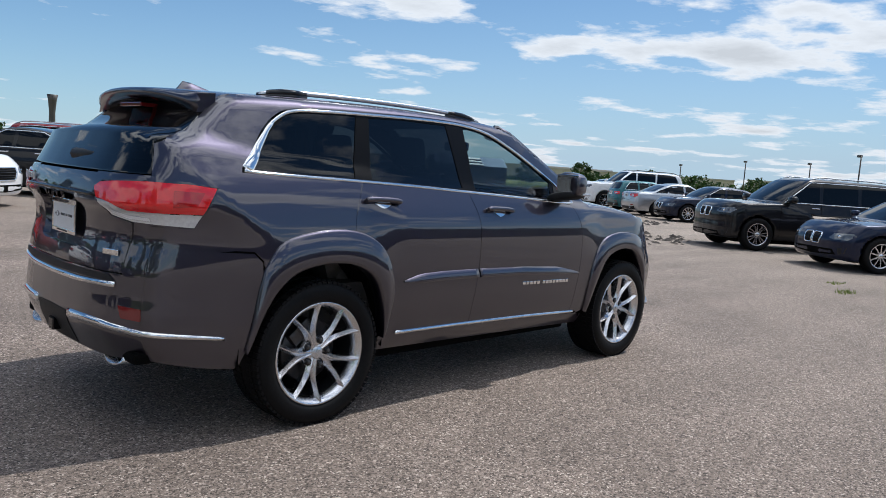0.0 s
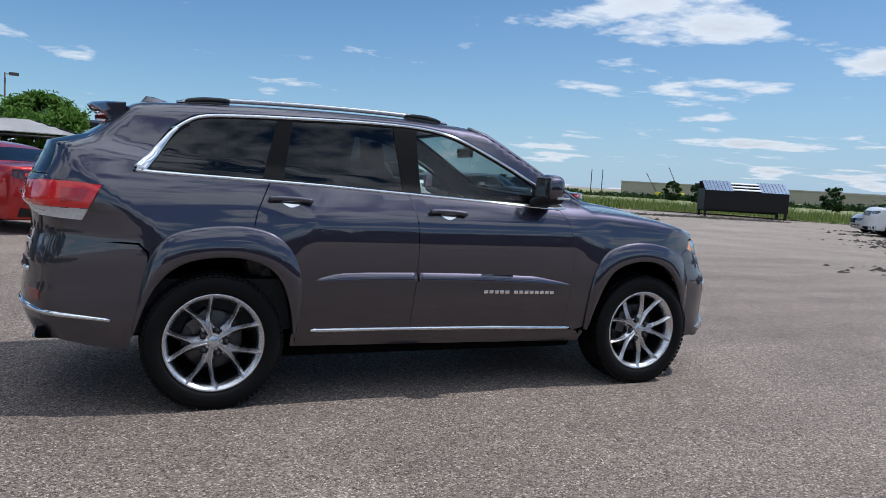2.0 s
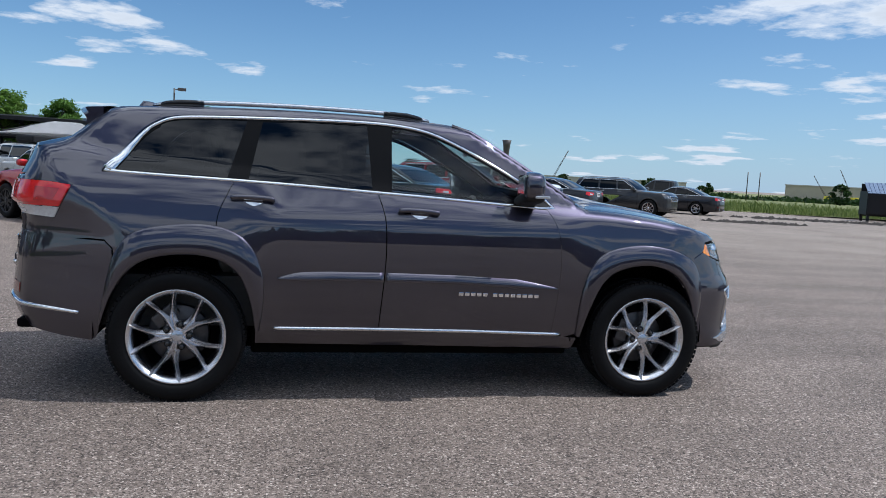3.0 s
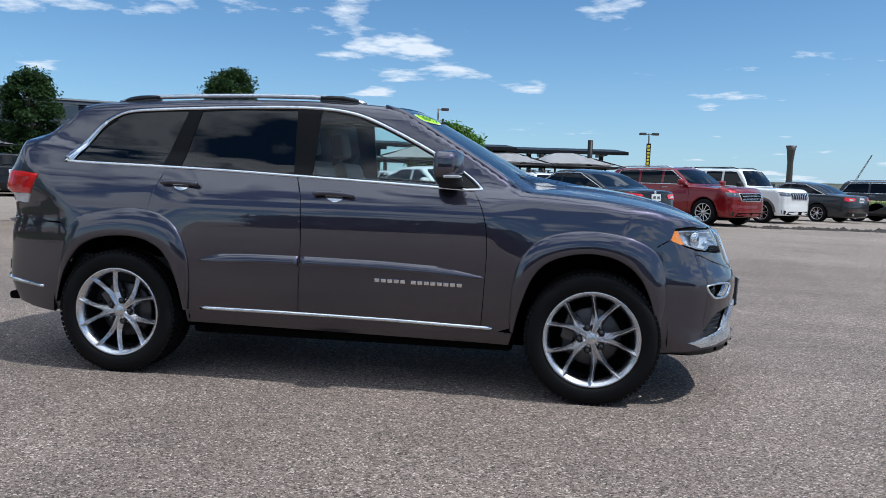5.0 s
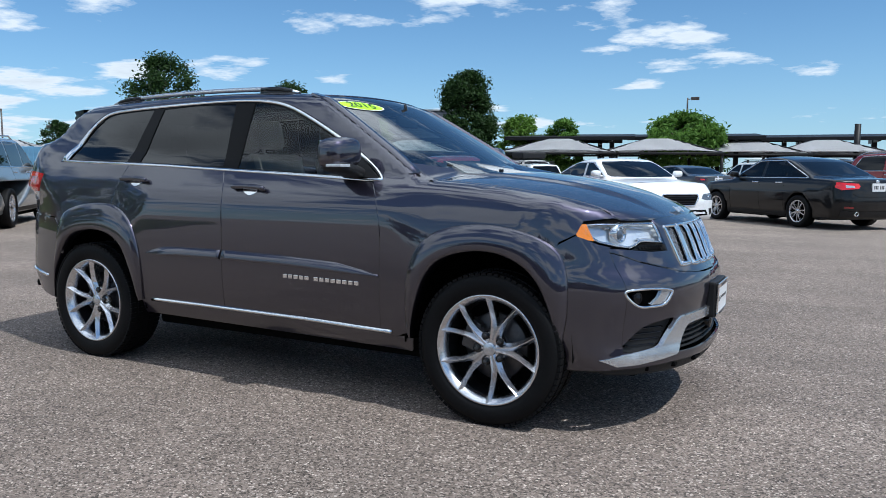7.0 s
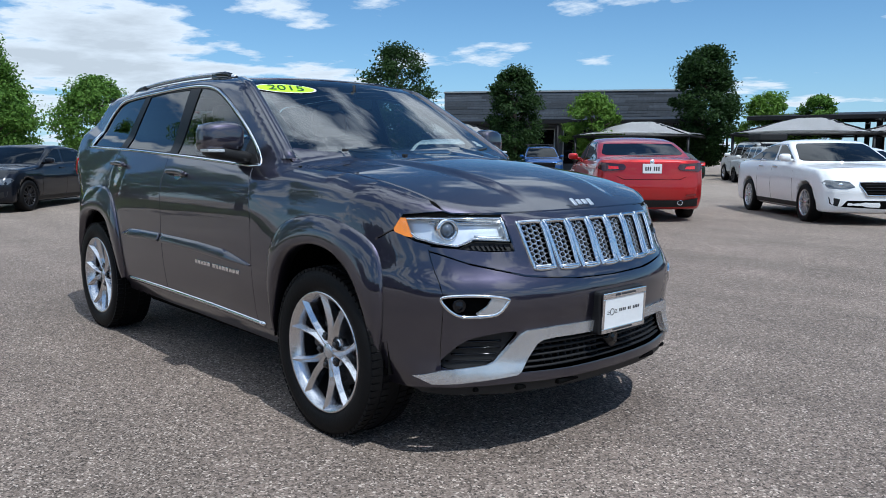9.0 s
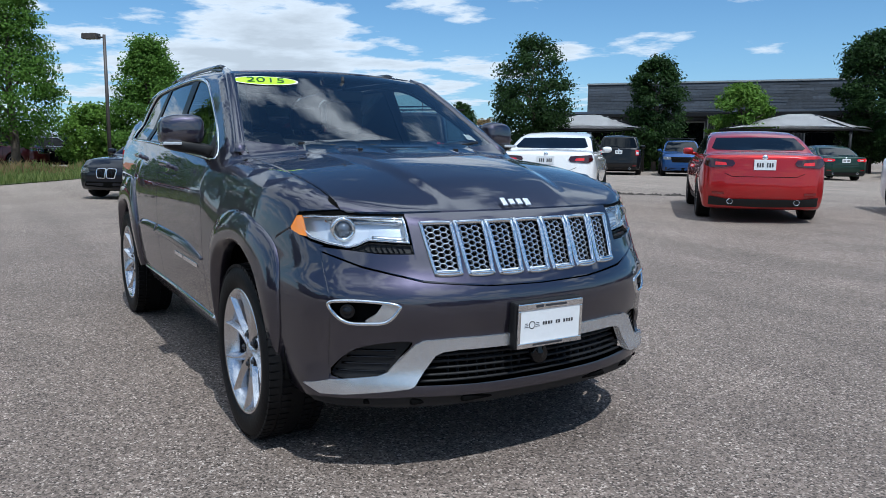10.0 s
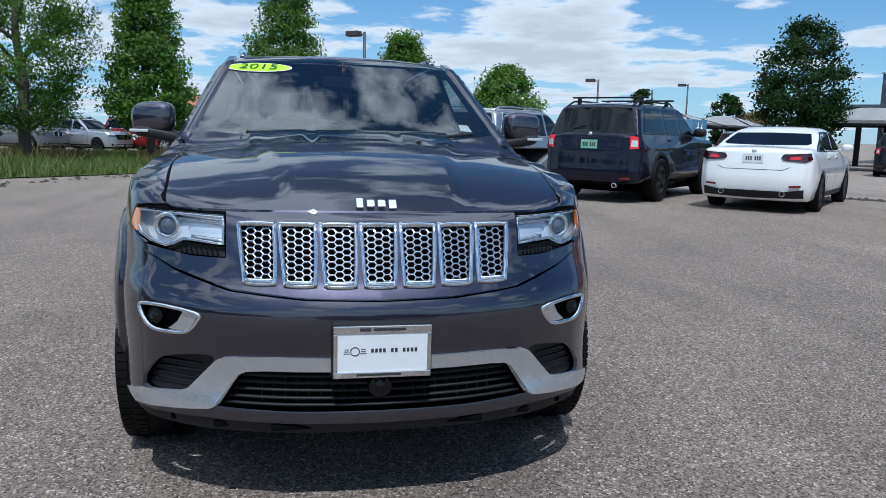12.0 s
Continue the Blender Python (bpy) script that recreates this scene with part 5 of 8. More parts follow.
# roof rails with black feet, and the aerial
for s in (1, -1):
    m = s < 0
    line = [(x, 0.572 - 0.03 * step01(-1.0, -1.7, np.array(x))) for x in np.linspace(0.02, -1.66, 24)]
    q = np.array(line)
    v = HERO.at("z", q[:, 0], q[:, 1]) * (1, s, 1)
    bm = bmesh.new()
    lift = [0.0, 0.014] + [0.024] * 20 + [0.016, 0.0]
    tube(bm, [Vector(p) + Vector((0, 0, h)) for p, h in zip(v, lift)], 0.0145, 8)
    rail = part("roof_rail", bm, M["satin"], hero, "satin silver roof rail with black feet")
    for a, b in ((0, 5), (19, 24)):
        bm = bmesh.new()
        tube(bm, [Vector(p) + Vector((0, 0, h * 0.9)) for p, h in zip(v[a:b], lift[a:b])], [0.010, 0.018, 0.019, 0.018, 0.0155] if a == 0 else [0.0155, 0.018, 0.019, 0.018, 0.010], 8)
        tube(bm, [Vector(p) + Vector((0, 0, h * 0.4 - 0.01)) for p, h in zip(v[a:b], lift[a:b])], 0.020, 8)
        part("rail_foot", bm, M["gloss_black"], rail)
bm = bmesh.new()
secs = []
for x, w, h in ((-1.63, 0.012, 0.004), (-1.70, 0.030, 0.028), (-1.76, 0.034, 0.048), (-1.81, 0.030, 0.056), (-1.85, 0.022, 0.004)):
    z = float(ROOF_X(x)) - 0.004
    secs.append([bm.verts.new(p) for p in ((x, -w, z), (x, -w * 0.5, z + h * 0.8), (x, 0, z + h), (x, w * 0.5, z + h * 0.8), (x, w, z))])
for a, b in zip(secs, secs[1:]):
    for k in range(4):
        bm.faces.new((a[k], a[k + 1], b[k + 1], b[k])).smooth = True
bmesh.ops.recalc_face_normals(bm, faces=bm.faces)
part("aerial", bm, paint, hero)

# door mirrors
for s in (1, -1):
    bm = bmesh.new()
    bmesh.ops.create_uvsphere(bm, u_segments=28, v_segments=18, radius=1)
    for v in bm.verts:
        c = v.co
        p = [math.copysign(abs(a) ** 0.55, a) for a in c]
        v.co = (0.600 + p[0] * (0.088 if p[0] > 0 else 0.05) - 0.02 * p[1] * s * s, s * (0.985 + 0.108 * p[1]), 1.350 + 0.080 * p[2] - 0.012 * max(p[1], 0))
    for f in bm.faces:
        f.smooth = True
    mirror = part("door_mirror", bm, paint, hero, "grey door mirror on a black arm")
    bm = bmesh.new()
    bmesh.ops.create_uvsphere(bm, u_segments=24, v_segments=12, radius=1)
    for v in bm.verts:
        p = [math.copysign(abs(a) ** 0.6, a) for a in v.co]
        v.co = (0.612 + p[0] * 0.075, s * (0.935 + 0.140 * p[1]), 1.262 + 0.033 * p[2] + 0.018 * (p[1] > 0) * p[1] - 0.03 * (p[1] < 0) * -p[1])
    for f in bm.faces:
        f.smooth = True
    part("mirror_arm", bm, M["black_trim"], mirror)
    bm = bmesh.new()
    box(bm, 0.545, 0.553, s * 0.985 - 0.088, s * 0.985 + 0.088, 1.292, 1.412, 0.004)
    part("mirror_glass", bm, M["chrome"], mirror)
    bm = bmesh.new()
    box(bm, 0.60, 0.694, s * 1.045 - 0.045, s * 1.045 + 0.045, 1.272, 1.288, 0.005)
    part("mirror_lamp", bm, M["clear_lens"], mirror)
    bm = bmesh.new()
    cor = HERO.at("y", np.array([0.60, 0.79, 0.62]), np.array([1.235, 1.205, 1.34]))
    vs = [bm.verts.new((p[0], s * (p[1] - 0.002), p[2])) for p in cor] + [bm.verts.new((p[0], s * (p[1] - 0.02), p[2])) for p in cor]
    for f in ((0, 1, 2), (3, 5, 4), (0, 3, 4, 1), (1, 4, 5, 2), (2, 5, 3, 0)):
        bm.faces.new([vs[i] for i in f])
    bmesh.ops.recalc_face_normals(bm, faces=bm.faces)
    part("mirror_triangle", bm, M["black_trim"], mirror)

# wipers, washer jets, year sticker, paper label
for y0, y1 in ((-0.50, 0.06), (0.10, 0.62)):
    bm = bmesh.new()
    pts = []
    for y in np.linspace(y0, y1, 9):
        x = 1.06 - 0.24 * (y / 0.76) ** 2 + 0.045
        pts.append((x, y, float(HERO.at("z", np.array([x]), np.array([y]))[0][2]) - 0.004))
    tube(bm, pts, 0.008, 6)
    box(bm, pts[5][0] - 0.03, pts[5][0] + 0.03, pts[5][1] - 0.07, pts[5][1] + 0.05, pts[5][2] - 0.012, pts[5][2] + 0.012, 0.008)
    part("wiper", bm, M["black_trim"], hero, "black windscreen wiper")
for y in (-0.26, 0.30):
    p = HERO.at("z", np.array([1.22]), np.array([y]))[0]
    bm = bmesh.new()
    box(bm, p[0] - 0.012, p[0] + 0.012, y - 0.010, y + 0.010, p[2] - 0.003, p[2] + 0.010, 0.004)
    part("washer_jet", bm, M["black_trim"], hero)
cy, cz = -0.462, 1.636
oval = [(cy + 0.180 * math.cos(a), cz + 0.027 * math.sin(a)) for a in (2 * math.pi * k / 40 for k in range(40))]
sticker = panel("year_sticker", [HERO.patch("x", oval, off=0.001, gap=0, flange=0, s=0.02)], M["label_white"], hero, "oval lime green year sticker reading 2015")
panel("sticker_face", [HERO.patch("x", [(cy + 0.93 * (y - cy), cz + 0.90 * (z - cz)) for y, z in oval], off=0.0022, gap=0, flange=0, s=0.02)], M["sticker"], sticker)
c = HERO.at("x", np.array([cy]), np.array([cz]))
n = Vector(HERO.normal(c)[0])
right = Vector((0.28, 1, 0)).normalized()
right = (right - n * right.dot(n)).normalized()
up = n.cross(right)
txt = part("year", word_mesh("year", "2015", 0.088, 0.0004), M["green_ink"], sticker)
txt.matrix_basis = Matrix.Translation(Vector(c[0]) + n * 0.0055) @ Matrix((right, up, n)).transposed().to_4x4() @ Matrix.Diagonal((1.25, 1, 1, 1))
c = HERO.at("x", np.array([0.60]), np.array([1.335]))
panel("paper_label", [HERO.patch("x", [(0.565, 1.322), (0.63, 1.315), (0.615, 1.350), (0.565, 1.352)], off=-0.006, gap=0, flange=0, s=0.03)], M["label_white"], hero)

# ---- inside and underneath ----
# black boxes close the underside, set low to block light and deepen the shadow
bm = bmesh.new()
box(bm, -1.05, 1.0, -0.74, 0.74, 0.235, 0.42, 0.03)
box(bm, -1.80, 2.10, -0.56, 0.56, 0.235, 0.42, 0.03)
box(bm, -2.36, -1.80, -0.74, 0.74, 0.385, 0.44, 0.02)
part("underbody", bm, M["void"], hero)
# unseen boxes added to stop a streak of sun under the nose
bm = bmesh.new()
box(bm, 1.98, 2.345, -0.36, 0.36, 0.312, 0.335, 0.01)
box(bm, 1.98, 2.285, -0.55, 0.55, 0.312, 0.335, 0.01)
box(bm, 1.98, 2.19, -0.70, 0.70, 0.312, 0.335, 0.01)
part("undertray", bm, M["void"], hero)
bm = bmesh.new()
box(bm, -2.2, 0.95, -0.80, 0.80, 0.42, 0.72, 0.0)
part("cabin_floor", bm, M["interior"], hero)
bm = bmesh.new()
box(bm, 0.62, 1.12, -0.74, 0.74, 0.80, 1.13, 0.06)
box(bm, 0.58, 0.78, 0.18, 0.56, 1.08, 1.185, 0.03)
part("dashboard", bm, M["interior"], hero)
bm = bmesh.new()
tor = [(0.50 + 0.185 * math.sin(a) * 0.45, 0.37 + 0.185 * math.cos(a), 1.06 + 0.185 * math.sin(a) * 0.89) for a in (2 * math.pi * k / 32 for k in range(33))]
tube(bm, tor, 0.016, 8, cap=False)
tube(bm, [(0.50, 0.19, 1.06), (0.50, 0.55, 1.06)], 0.02, 6)
tube(bm, [(0.49, 0.37, 1.06), (0.66, 0.37, 0.98)], 0.04, 8)
part("steering_wheel", bm, M["interior"], hero)
for x, ys, w in ((0.05, (-0.38, 0.38), 0.25), (-0.92, (-0.46, 0.0, 0.46), 0.22)):
    for y in ys:
        bm = bmesh.new()
        box(bm, x - 0.26, x + 0.26, y - w, y + w, 0.62, 0.80, 0.06)
        box(bm, -0.07, 0.07, -w, w, 0.0, 0.66, 0.06, pose(x - 0.25, y, 0.72, 0, -16, 0))
        box(bm, -0.05, 0.05, -0.13, 0.13, 0.0, 0.19, 0.045, pose(x - 0.45, y, 1.39, 0, -10, 0))
        tube(bm, [(x - 0.43, y - 0.05, 1.30), (x - 0.45, y - 0.05, 1.42)], 0.008, 6)
        part("seat", bm, M["seat"], hero)
bm = bmesh.new()
box(bm, 0.42, 0.45, -0.12, 0.12, 1.53, 1.60, 0.012)
tube(bm, [(0.44, 0, 1.58), (0.42, 0, 1.68)], 0.01, 6)
part("inner_mirror", bm, M["gloss_black"], hero)

# ---- the parked cars round about ----


def ground_z(x, y):
    """The lot rises a little towards the rows of parked cars."""
    r, a = math.hypot(x, y), math.atan2(y, x)
    side = float(step01(0.6, 1.2, np.array(a))) * (1 - float(step01(2.75, 3.05, np.array(a))))
    return 0.15 * float(step01(5.0, 9.5, np.array(r))) * (1 - float(step01(22.0, 34.0, np.array(r)))) * side


def nets(field, lo, hi, h):
    """A closed mesh of a field's zero surface: verts, faces, normals."""
    ax = [np.arange(a, b + h, h) for a, b in zip(lo, hi)]
    g = np.meshgrid(*ax, indexing="ij")
    f = field(*[q.ravel() for q in g]).reshape(g[0].shape)
    neg = f < 0
    n = np.array(f.shape) - 1
    total, count = np.zeros((*n, 3)), np.zeros(tuple(n))
    corner = [(i, j, k) for i in (0, 1) for j in (0, 1) for k in (0, 1)]

    def cut(c):
        return tuple(slice(c[d], c[d] + n[d]) for d in range(3))

    for a in corner:
        for d in range(3):
            if a[d] == 0:
                b = tuple(v + (q == d) for q, v in enumerate(a))
                fa, fb = f[cut(a)], f[cut(b)]
                m = (fa < 0) != (fb < 0)
                t = np.where(m, fa / np.where(m, fa - fb, 1), 0)
                for q in range(3):
                    total[..., q] += np.where(m, a[q] + (t if q == d else 0), 0)
                count += m
    live = count > 0
    index = np.full(tuple(n), -1)
    index[live] = np.arange(live.sum())
    cell = np.argwhere(live)
    v = np.array(lo) + h * (cell + total[live] / count[live][:, None])
    faces = []
    for d in range(3):
        u, w = (d + 1) % 3, (d + 2) % 3
        a = neg[tuple(slice(0, n[q]) if q == d else slice(1, n[q]) for q in range(3))]
        b = neg[tuple(slice(1, n[q] + 1) if q == d else slice(1, n[q]) for q in range(3))]
        e = np.argwhere(a != b)
        e[:, [u, w]] += 1
        inward = a[a != b]
        quad = []
        for du, dw in ((-1, -1), (0, -1), (0, 0), (-1, 0)):
            c = e.copy()
            c[:, u] += du
            c[:, w] += dw
            quad.append(index[tuple(c.T)])
        quad = np.stack(quad, 1)
        quad[~inward] = quad[~inward][:, ::-1]
        faces.append(quad)
    faces = np.concatenate(faces)
    eps = 0.01
    for _ in range(3):
        grad = np.stack([(field(*(v + eps * q).T) - field(*(v - eps * q).T)) / (2 * eps) for q in np.eye(3)], -1)
        v = v - np.clip(field(*v.T) / (np.sum(grad**2, 1) + 1e-6), -h, h)[:, None] * grad * 0.9
    return v, faces, grad / (np.linalg.norm(grad, axis=1)[:, None] + 1e-9)


WHEELS = {}


def plain_wheel(style):
    """Shared meshes of a tyre of radius 1 and its rim; the outer face looks along -y."""
    if style in WHEELS:
        return WHEELS[style]
    bm = bmesh.new()
    inner = 0.68 if style != "truck" else 0.60
    lathe(bm, [(inner, -0.30), (inner + 0.04, -0.33), (0.88, -0.345), (0.975, -0.31), (1.0, -0.2), (1.0, 0.2), (0.97, 0.31), (inner, 0.30)], 36)
    tyre = bpy.data.meshes.new("tyre")
    bm.to_mesh(tyre), bm.free()
    tyre.materials.append(M["rubber"])
    bm = bmesh.new()
    lathe(bm, [(inner + 0.01, -0.31), (inner - 0.03, -0.315), (inner - 0.06, -0.26), (inner - 0.08, 0.1)], 36)
    spokes = {"five": 5, "ten": 10, "truck": 6, "split": 7}[style]
    for k in range(spokes):
        for s in ((-1, 1) if style in ("five", "split") else (0,)):
            a0, a1 = 2 * math.pi * k / spokes, 2 * math.pi * k / spokes + s * (0.22 if style == "five" else 0.16)
            w0, w1 = (0.11, 0.075) if style != "truck" else (0.2, 0.16)
            q = []
            for r, a, w, y in ((0.08, a0 + s * 0.3, w0, -0.27), (inner - 0.02, a1, w1, -0.30)):
                t = Vector((math.cos(a), 0, math.sin(a)))
                side = Vector((-math.sin(a), 0, math.cos(a)))
                q.append([bm.verts.new(t * r + side * u * w + Vector((0, y + h, 0))) for u, h in ((-0.5, 0.1), (-0.4, 0), (0.4, 0), (0.5, 0.1))])
            for j in range(3):
                bm.faces.new((q[0][j], q[0][j + 1], q[1][j + 1], q[1][j]))
    lathe(bm, [(0.0, -0.30), (0.12, -0.295), (0.16, -0.25)], 16)
    bmesh.ops.recalc_face_normals(bm, faces=bm.faces)
    rim = bpy.data.meshes.new("rim")
    bm.to_mesh(rim), bm.free()
    bm = bmesh.new()
    lathe(bm, [(0.0, -0.06), (inner - 0.05, -0.06)], 24)
    disc = bpy.data.meshes.new("wheel_back")
    bm.to_mesh(disc), bm.free()
    disc.materials.append(M["void"])
    WHEELS[style] = (tyre, rim, disc)
    return WHEELS[style]


RIMS = {}


def rim_mesh(style, mat):
    key = (style, mat)
    if key not in RIMS:
        me = plain_wheel(style)[1].copy()
        me.materials.append(M[mat])
        RIMS[key] = me
    return RIMS[key]


PAINTS = {}


def parked_car(name, label, x, y, heading, colour, size, shape, wheel=("five", "alloy", 0.335), face="kidney", tail="red", roof=None, plate="white", metal=0.3, rails=False, chrome=True, trim=False, second=None):
    """A parked car. size: length, width, height, wheelbase, front overhang. shape: the key heights and stations of its outline."""
    L, W, H, wb, fo = size
    hw, fx, rx = W / 2, wb / 2, -wb / 2
    xf = fx + fo
    xr = xf - L
    S = dict(nose=0.70, hood=0.86, cowl=0.98, belt=0.98, cx=fx - 0.38, rt=fx - 1.30, re=rx + 0.55, gb=rx - 0.20, deck=1.04, tail=0.98, sill=0.24, tumble=0.26)
    S.update(shape)
    if colour not in PAINTS:
        PAINTS[colour] = car_paint("paint_%d" % len(PAINTS), colour, metal, 0.3, 0.004 + 0.04 * max(colour), 1.36 if max(colour) < 0.06 else 1.48)
    coat = PAINTS[colour]
    top = spline([xr - 0.3, xr, xr + 0.12, S["gb"], S["cx"], (S["cx"] + xf) / 2, xf - 0.18, xf, xf + 0.2], [S["tail"] - 0.1, S["tail"] - 0.01, S["tail"] + 0.01, S["deck"], S["cowl"], S["hood"] * 0.45 + S["cowl"] * 0.55, S["hood"], S["nose"], S["nose"] - 0.25])
    flank = spline([0.0, S["sill"], 0.45, 0.62, 0.8, S["belt"], S["belt"] + 0.2], [hw - 0.12, hw - 0.06, hw - 0.015, hw, hw - 0.01, hw - 0.06, hw - 0.16])
    end_y = spline([0, hw * 0.4, hw * 0.7, hw * 0.88, hw * 0.97, hw], [0, 0.02, 0.08, 0.19, 0.36, 0.55])
    nose_z = spline([0.1, 0.25, 0.45, 0.6, S["nose"], S["nose"] + 0.3], [xf - 0.16, xf - 0.03, xf, xf - 0.005, xf - 0.06, xf - 0.4])
    tail_z = spline([0.1, 0.3, 0.5, 0.7, S["tail"], S["tail"] + 0.3], [xr + 0.2, xr + 0.05, xr, xr + 0.01, xr + 0.06, xr + 0.12])
    roof_line = spline([S["re"] - 0.5, S["re"], (S["re"] + S["rt"]) / 2 + 0.2, S["rt"], S["rt"] + 0.4], [H - 0.17, H - S.get("fall", 0.05), H, H - 0.03, H - 0.14])
    cab_w = spline([S["belt"] - 0.2, S["belt"], H, H + 0.2], [hw - 0.02, hw - 0.085, hw - S["tumble"] - 0.04, hw - S["tumble"] - 0.16])
    arch = wheel[2] * 1.13

    def field(px, py, pz):
        py = np.abs(py)
        low = smax(smax(smax(py - flank(pz), pz - top(px) + 0.05 * py * py, 0.07), (px - nose_z(pz) + end_y(py)) * 0.8, 0.05), (tail_z(pz) + end_y(py) * 0.8 - px) * 0.8, 0.05)
        low = smax(low, S["sill"] - 0.04 - pz, 0.04)
        zc, zr = S["cowl"] - 0.02, H - 0.035
        wz = np.maximum(pz, zc)
        ws = S["cx"] + (wz - zc) * (S["rt"] - S["cx"]) / (zr - zc) + 0.06 * (1 - ((wz - zc) / (zr - zc) * 2 - 1) ** 2) * 0.6 - 0.22 * py * py
        zb = S["deck"] - 0.02
        bs = S["gb"] + (np.maximum(pz, zb) - zb) * (S["re"] - S["gb"]) / (zr - S.get("fall", 0.05) + 0.03 - zb) + 0.16 * py * py - 0.03
        cab = smax(smax(smax(py - cab_w(pz), pz - roof_line(px) + 0.07 * py * py, 0.09), (px - ws) * 0.6, 0.04), (bs - px) * 0.7, 0.05)
        cab = smax(cab, S["belt"] - 0.25 - pz, 0.02)
        body = smin(low, cab, 0.03)
        if "bed" in S:
            body = smax(body, -smax(smax(np.abs(px - S["bed"][0]) - S["bed"][1], py - hw + 0.13, 0.02), 0.75 - pz, 0.02), 0.02)
        well = np.minimum(np.hypot(px - fx, (pz - wheel[2]) * 1.0), np.hypot(px - rx, pz - wheel[2]))
        return smax(body, -smax(well - arch, hw - 0.30 - py, 0.02), 0.012)

    skin = Skin(field, (xr - 0.4, xf + 0.4), H + 0.3)
    car = thing(name, pose(x, y, ground_z(x, y), 0, 0, heading), label, "car", "cars parked on the lot")
    v, f, n = nets(field, (xr - 0.08, -hw - 0.08, 0.1), (xf + 0.08, hw + 0.08, H + 0.08), 0.052)
    part("body", raw_mesh("body", v, f, n), coat, car)

    def stick(nm, axis, loop, mat, lift=0.004, lab="", parent=car, s=0.09, m=False):
        return panel(nm, [skin.patch(axis, loop, s=s, gap=0, off=lift, flange=0.012, mirror=m)], M[mat] if isinstance(mat, str) else mat, parent, lab)

    # glass
    zc, zr = S["cowl"] + 0.03, H - 0.10
    wt, wb_ = float(cab_w(zr)) - 0.07, float(cab_w(zc)) - 0.06
    stick("windscreen", "x", sym([(0, zr + 0.03), (wt - 0.05, zr + 0.015), (wt + 0.01, zr - 0.03), (wb_, zc + 0.03), (wb_ - 0.05, zc), (0, zc - 0.01)]), "car_glass", lab="glossy dark windscreen")
    zb, zt = S["deck"] + 0.02, H - S.get("fall", 0.05) - 0.055
    wb2 = float(cab_w(zb)) - 0.085
    stick("rear_window", "r", sym([(0, zt), (wt - 0.03, zt - 0.01), (wb2, zb + 0.03), (wb2 - 0.05, zb), (0, zb - 0.01)]), "car_glass", lab="glossy dark rear window")

    def front_x(z):
        return S["cx"] + (z - S["cowl"]) * (S["rt"] - S["cx"]) / (H - 0.035 - S["cowl"]) - 0.20

    def rear_x(z):
        return S["gb"] + (z - S["deck"]) * (S["re"] - S["gb"]) / (H - 0.07 - S["deck"]) + S.get("pillar", 0.22)

    z0, z1 = S["belt"] + 0.035, H - 0.115
    mid = S.get("mid", (front_x(z0) * 0.52 + rear_x(z0) * 0.48))
    cuts = [front_x(z0) - 0.02] + S.get("cuts", [mid]) + [rear_x(z0)]
    for m in (True, False):
        for k in range(len(cuts) - 1):
            a, b = cuts[k] - (0.045 if k else 0), cuts[k + 1] + (0.045 if k < len(cuts) - 2 else 0)
            at, bt = (front_x(z1) if k == 0 else a - 0.03), (rear_x(z1) if k == len(cuts) - 2 else b - 0.03)
            if a - b < 0.12:
                continue
            at = max(at, bt + 0.08)
            nm = "quarter_window" if k == 2 else "door_window"
            stick(nm, "y", [(a, z0), (at, z1 - (0.02 if k == 0 else 0)), ((at + bt) / 2, z1 + 0.01), (bt, z1 - (0.03 if k == len(cuts) - 2 else 0)), (b, z0 + 0.01)], "car_glass", m=m)
        if chrome:
            loop = [(cuts[0] + 0.02, z0 - 0.012), (front_x(z1) - 0.02, z1 + 0.012), ((front_x(z1) + rear_x(z1)) / 2, z1 + 0.022), (rear_x(z1) + 0.02, z1 + 0.008), (cuts[-1] - 0.03, z0 - 0.008)]
            moulding("window_trim", skin.line("y", loop, 0.1, closed=True, mirror=m), 0.022, 0.006, M["chrome"] if chrome is True else M["gloss_black"], car, closed=True)
        # shut lines and handles
        for k, xx in enumerate([front_x(z0) + 0.10] + cuts[1:3]):
            if xx > rx + 0.1 or k < 2:
                moulding("door_gap", skin.line("y", [(xx, z0 - 0.02), (xx + 0.02, 0.7), (xx, S["sill"] + 0.08)], 0.15, mirror=m), 0.010, 0.0015, M["void"], car, taper=1.0)
        for xx in cuts[1:3]:
            p = skin.at("y", np.array([xx + 0.16]), np.array([z0 - 0.11]))[0]
            s = -1 if m else 1
            bm = bmesh.new()
            box(bm, p[0] - 0.10, p[0] + 0.10, s * p[1] - 0.025, s * p[1] + 0.025, p[2] - 0.014, p[2] + 0.014, 0.01)
            part("door_handle", bm, coat if chrome is not True else M["satin"], car)
        s = -1 if m else 1
        bm = bmesh.new()
        bmesh.ops.create_uvsphere(bm, u_segments=14, v_segments=8, radius=1)
        mz = S["belt"] + 0.09
        big = 1.3 if H > 1.6 else 1.0
        for q in bm.verts:
            c = [math.copysign(abs(a) ** 0.65, a) for a in q.co]
            q.co = (front_x(z0) - 0.10 + 0.07 * c[0] * big, s * (float(flank(S["belt"])) + 0.11 + 0.10 * c[1] * big), mz + 0.065 * c[2] * big)
        for q in bm.faces:
            q.smooth = True
        tube(bm, [(front_x(z0) - 0.10, s * (hw - 0.12), mz - 0.06), (front_x(z0) - 0.10, s * (hw + 0.05), mz - 0.03)], 0.03, 6)
        part("door_mirror", bm, coat if not trim else M["black_trim"], car)
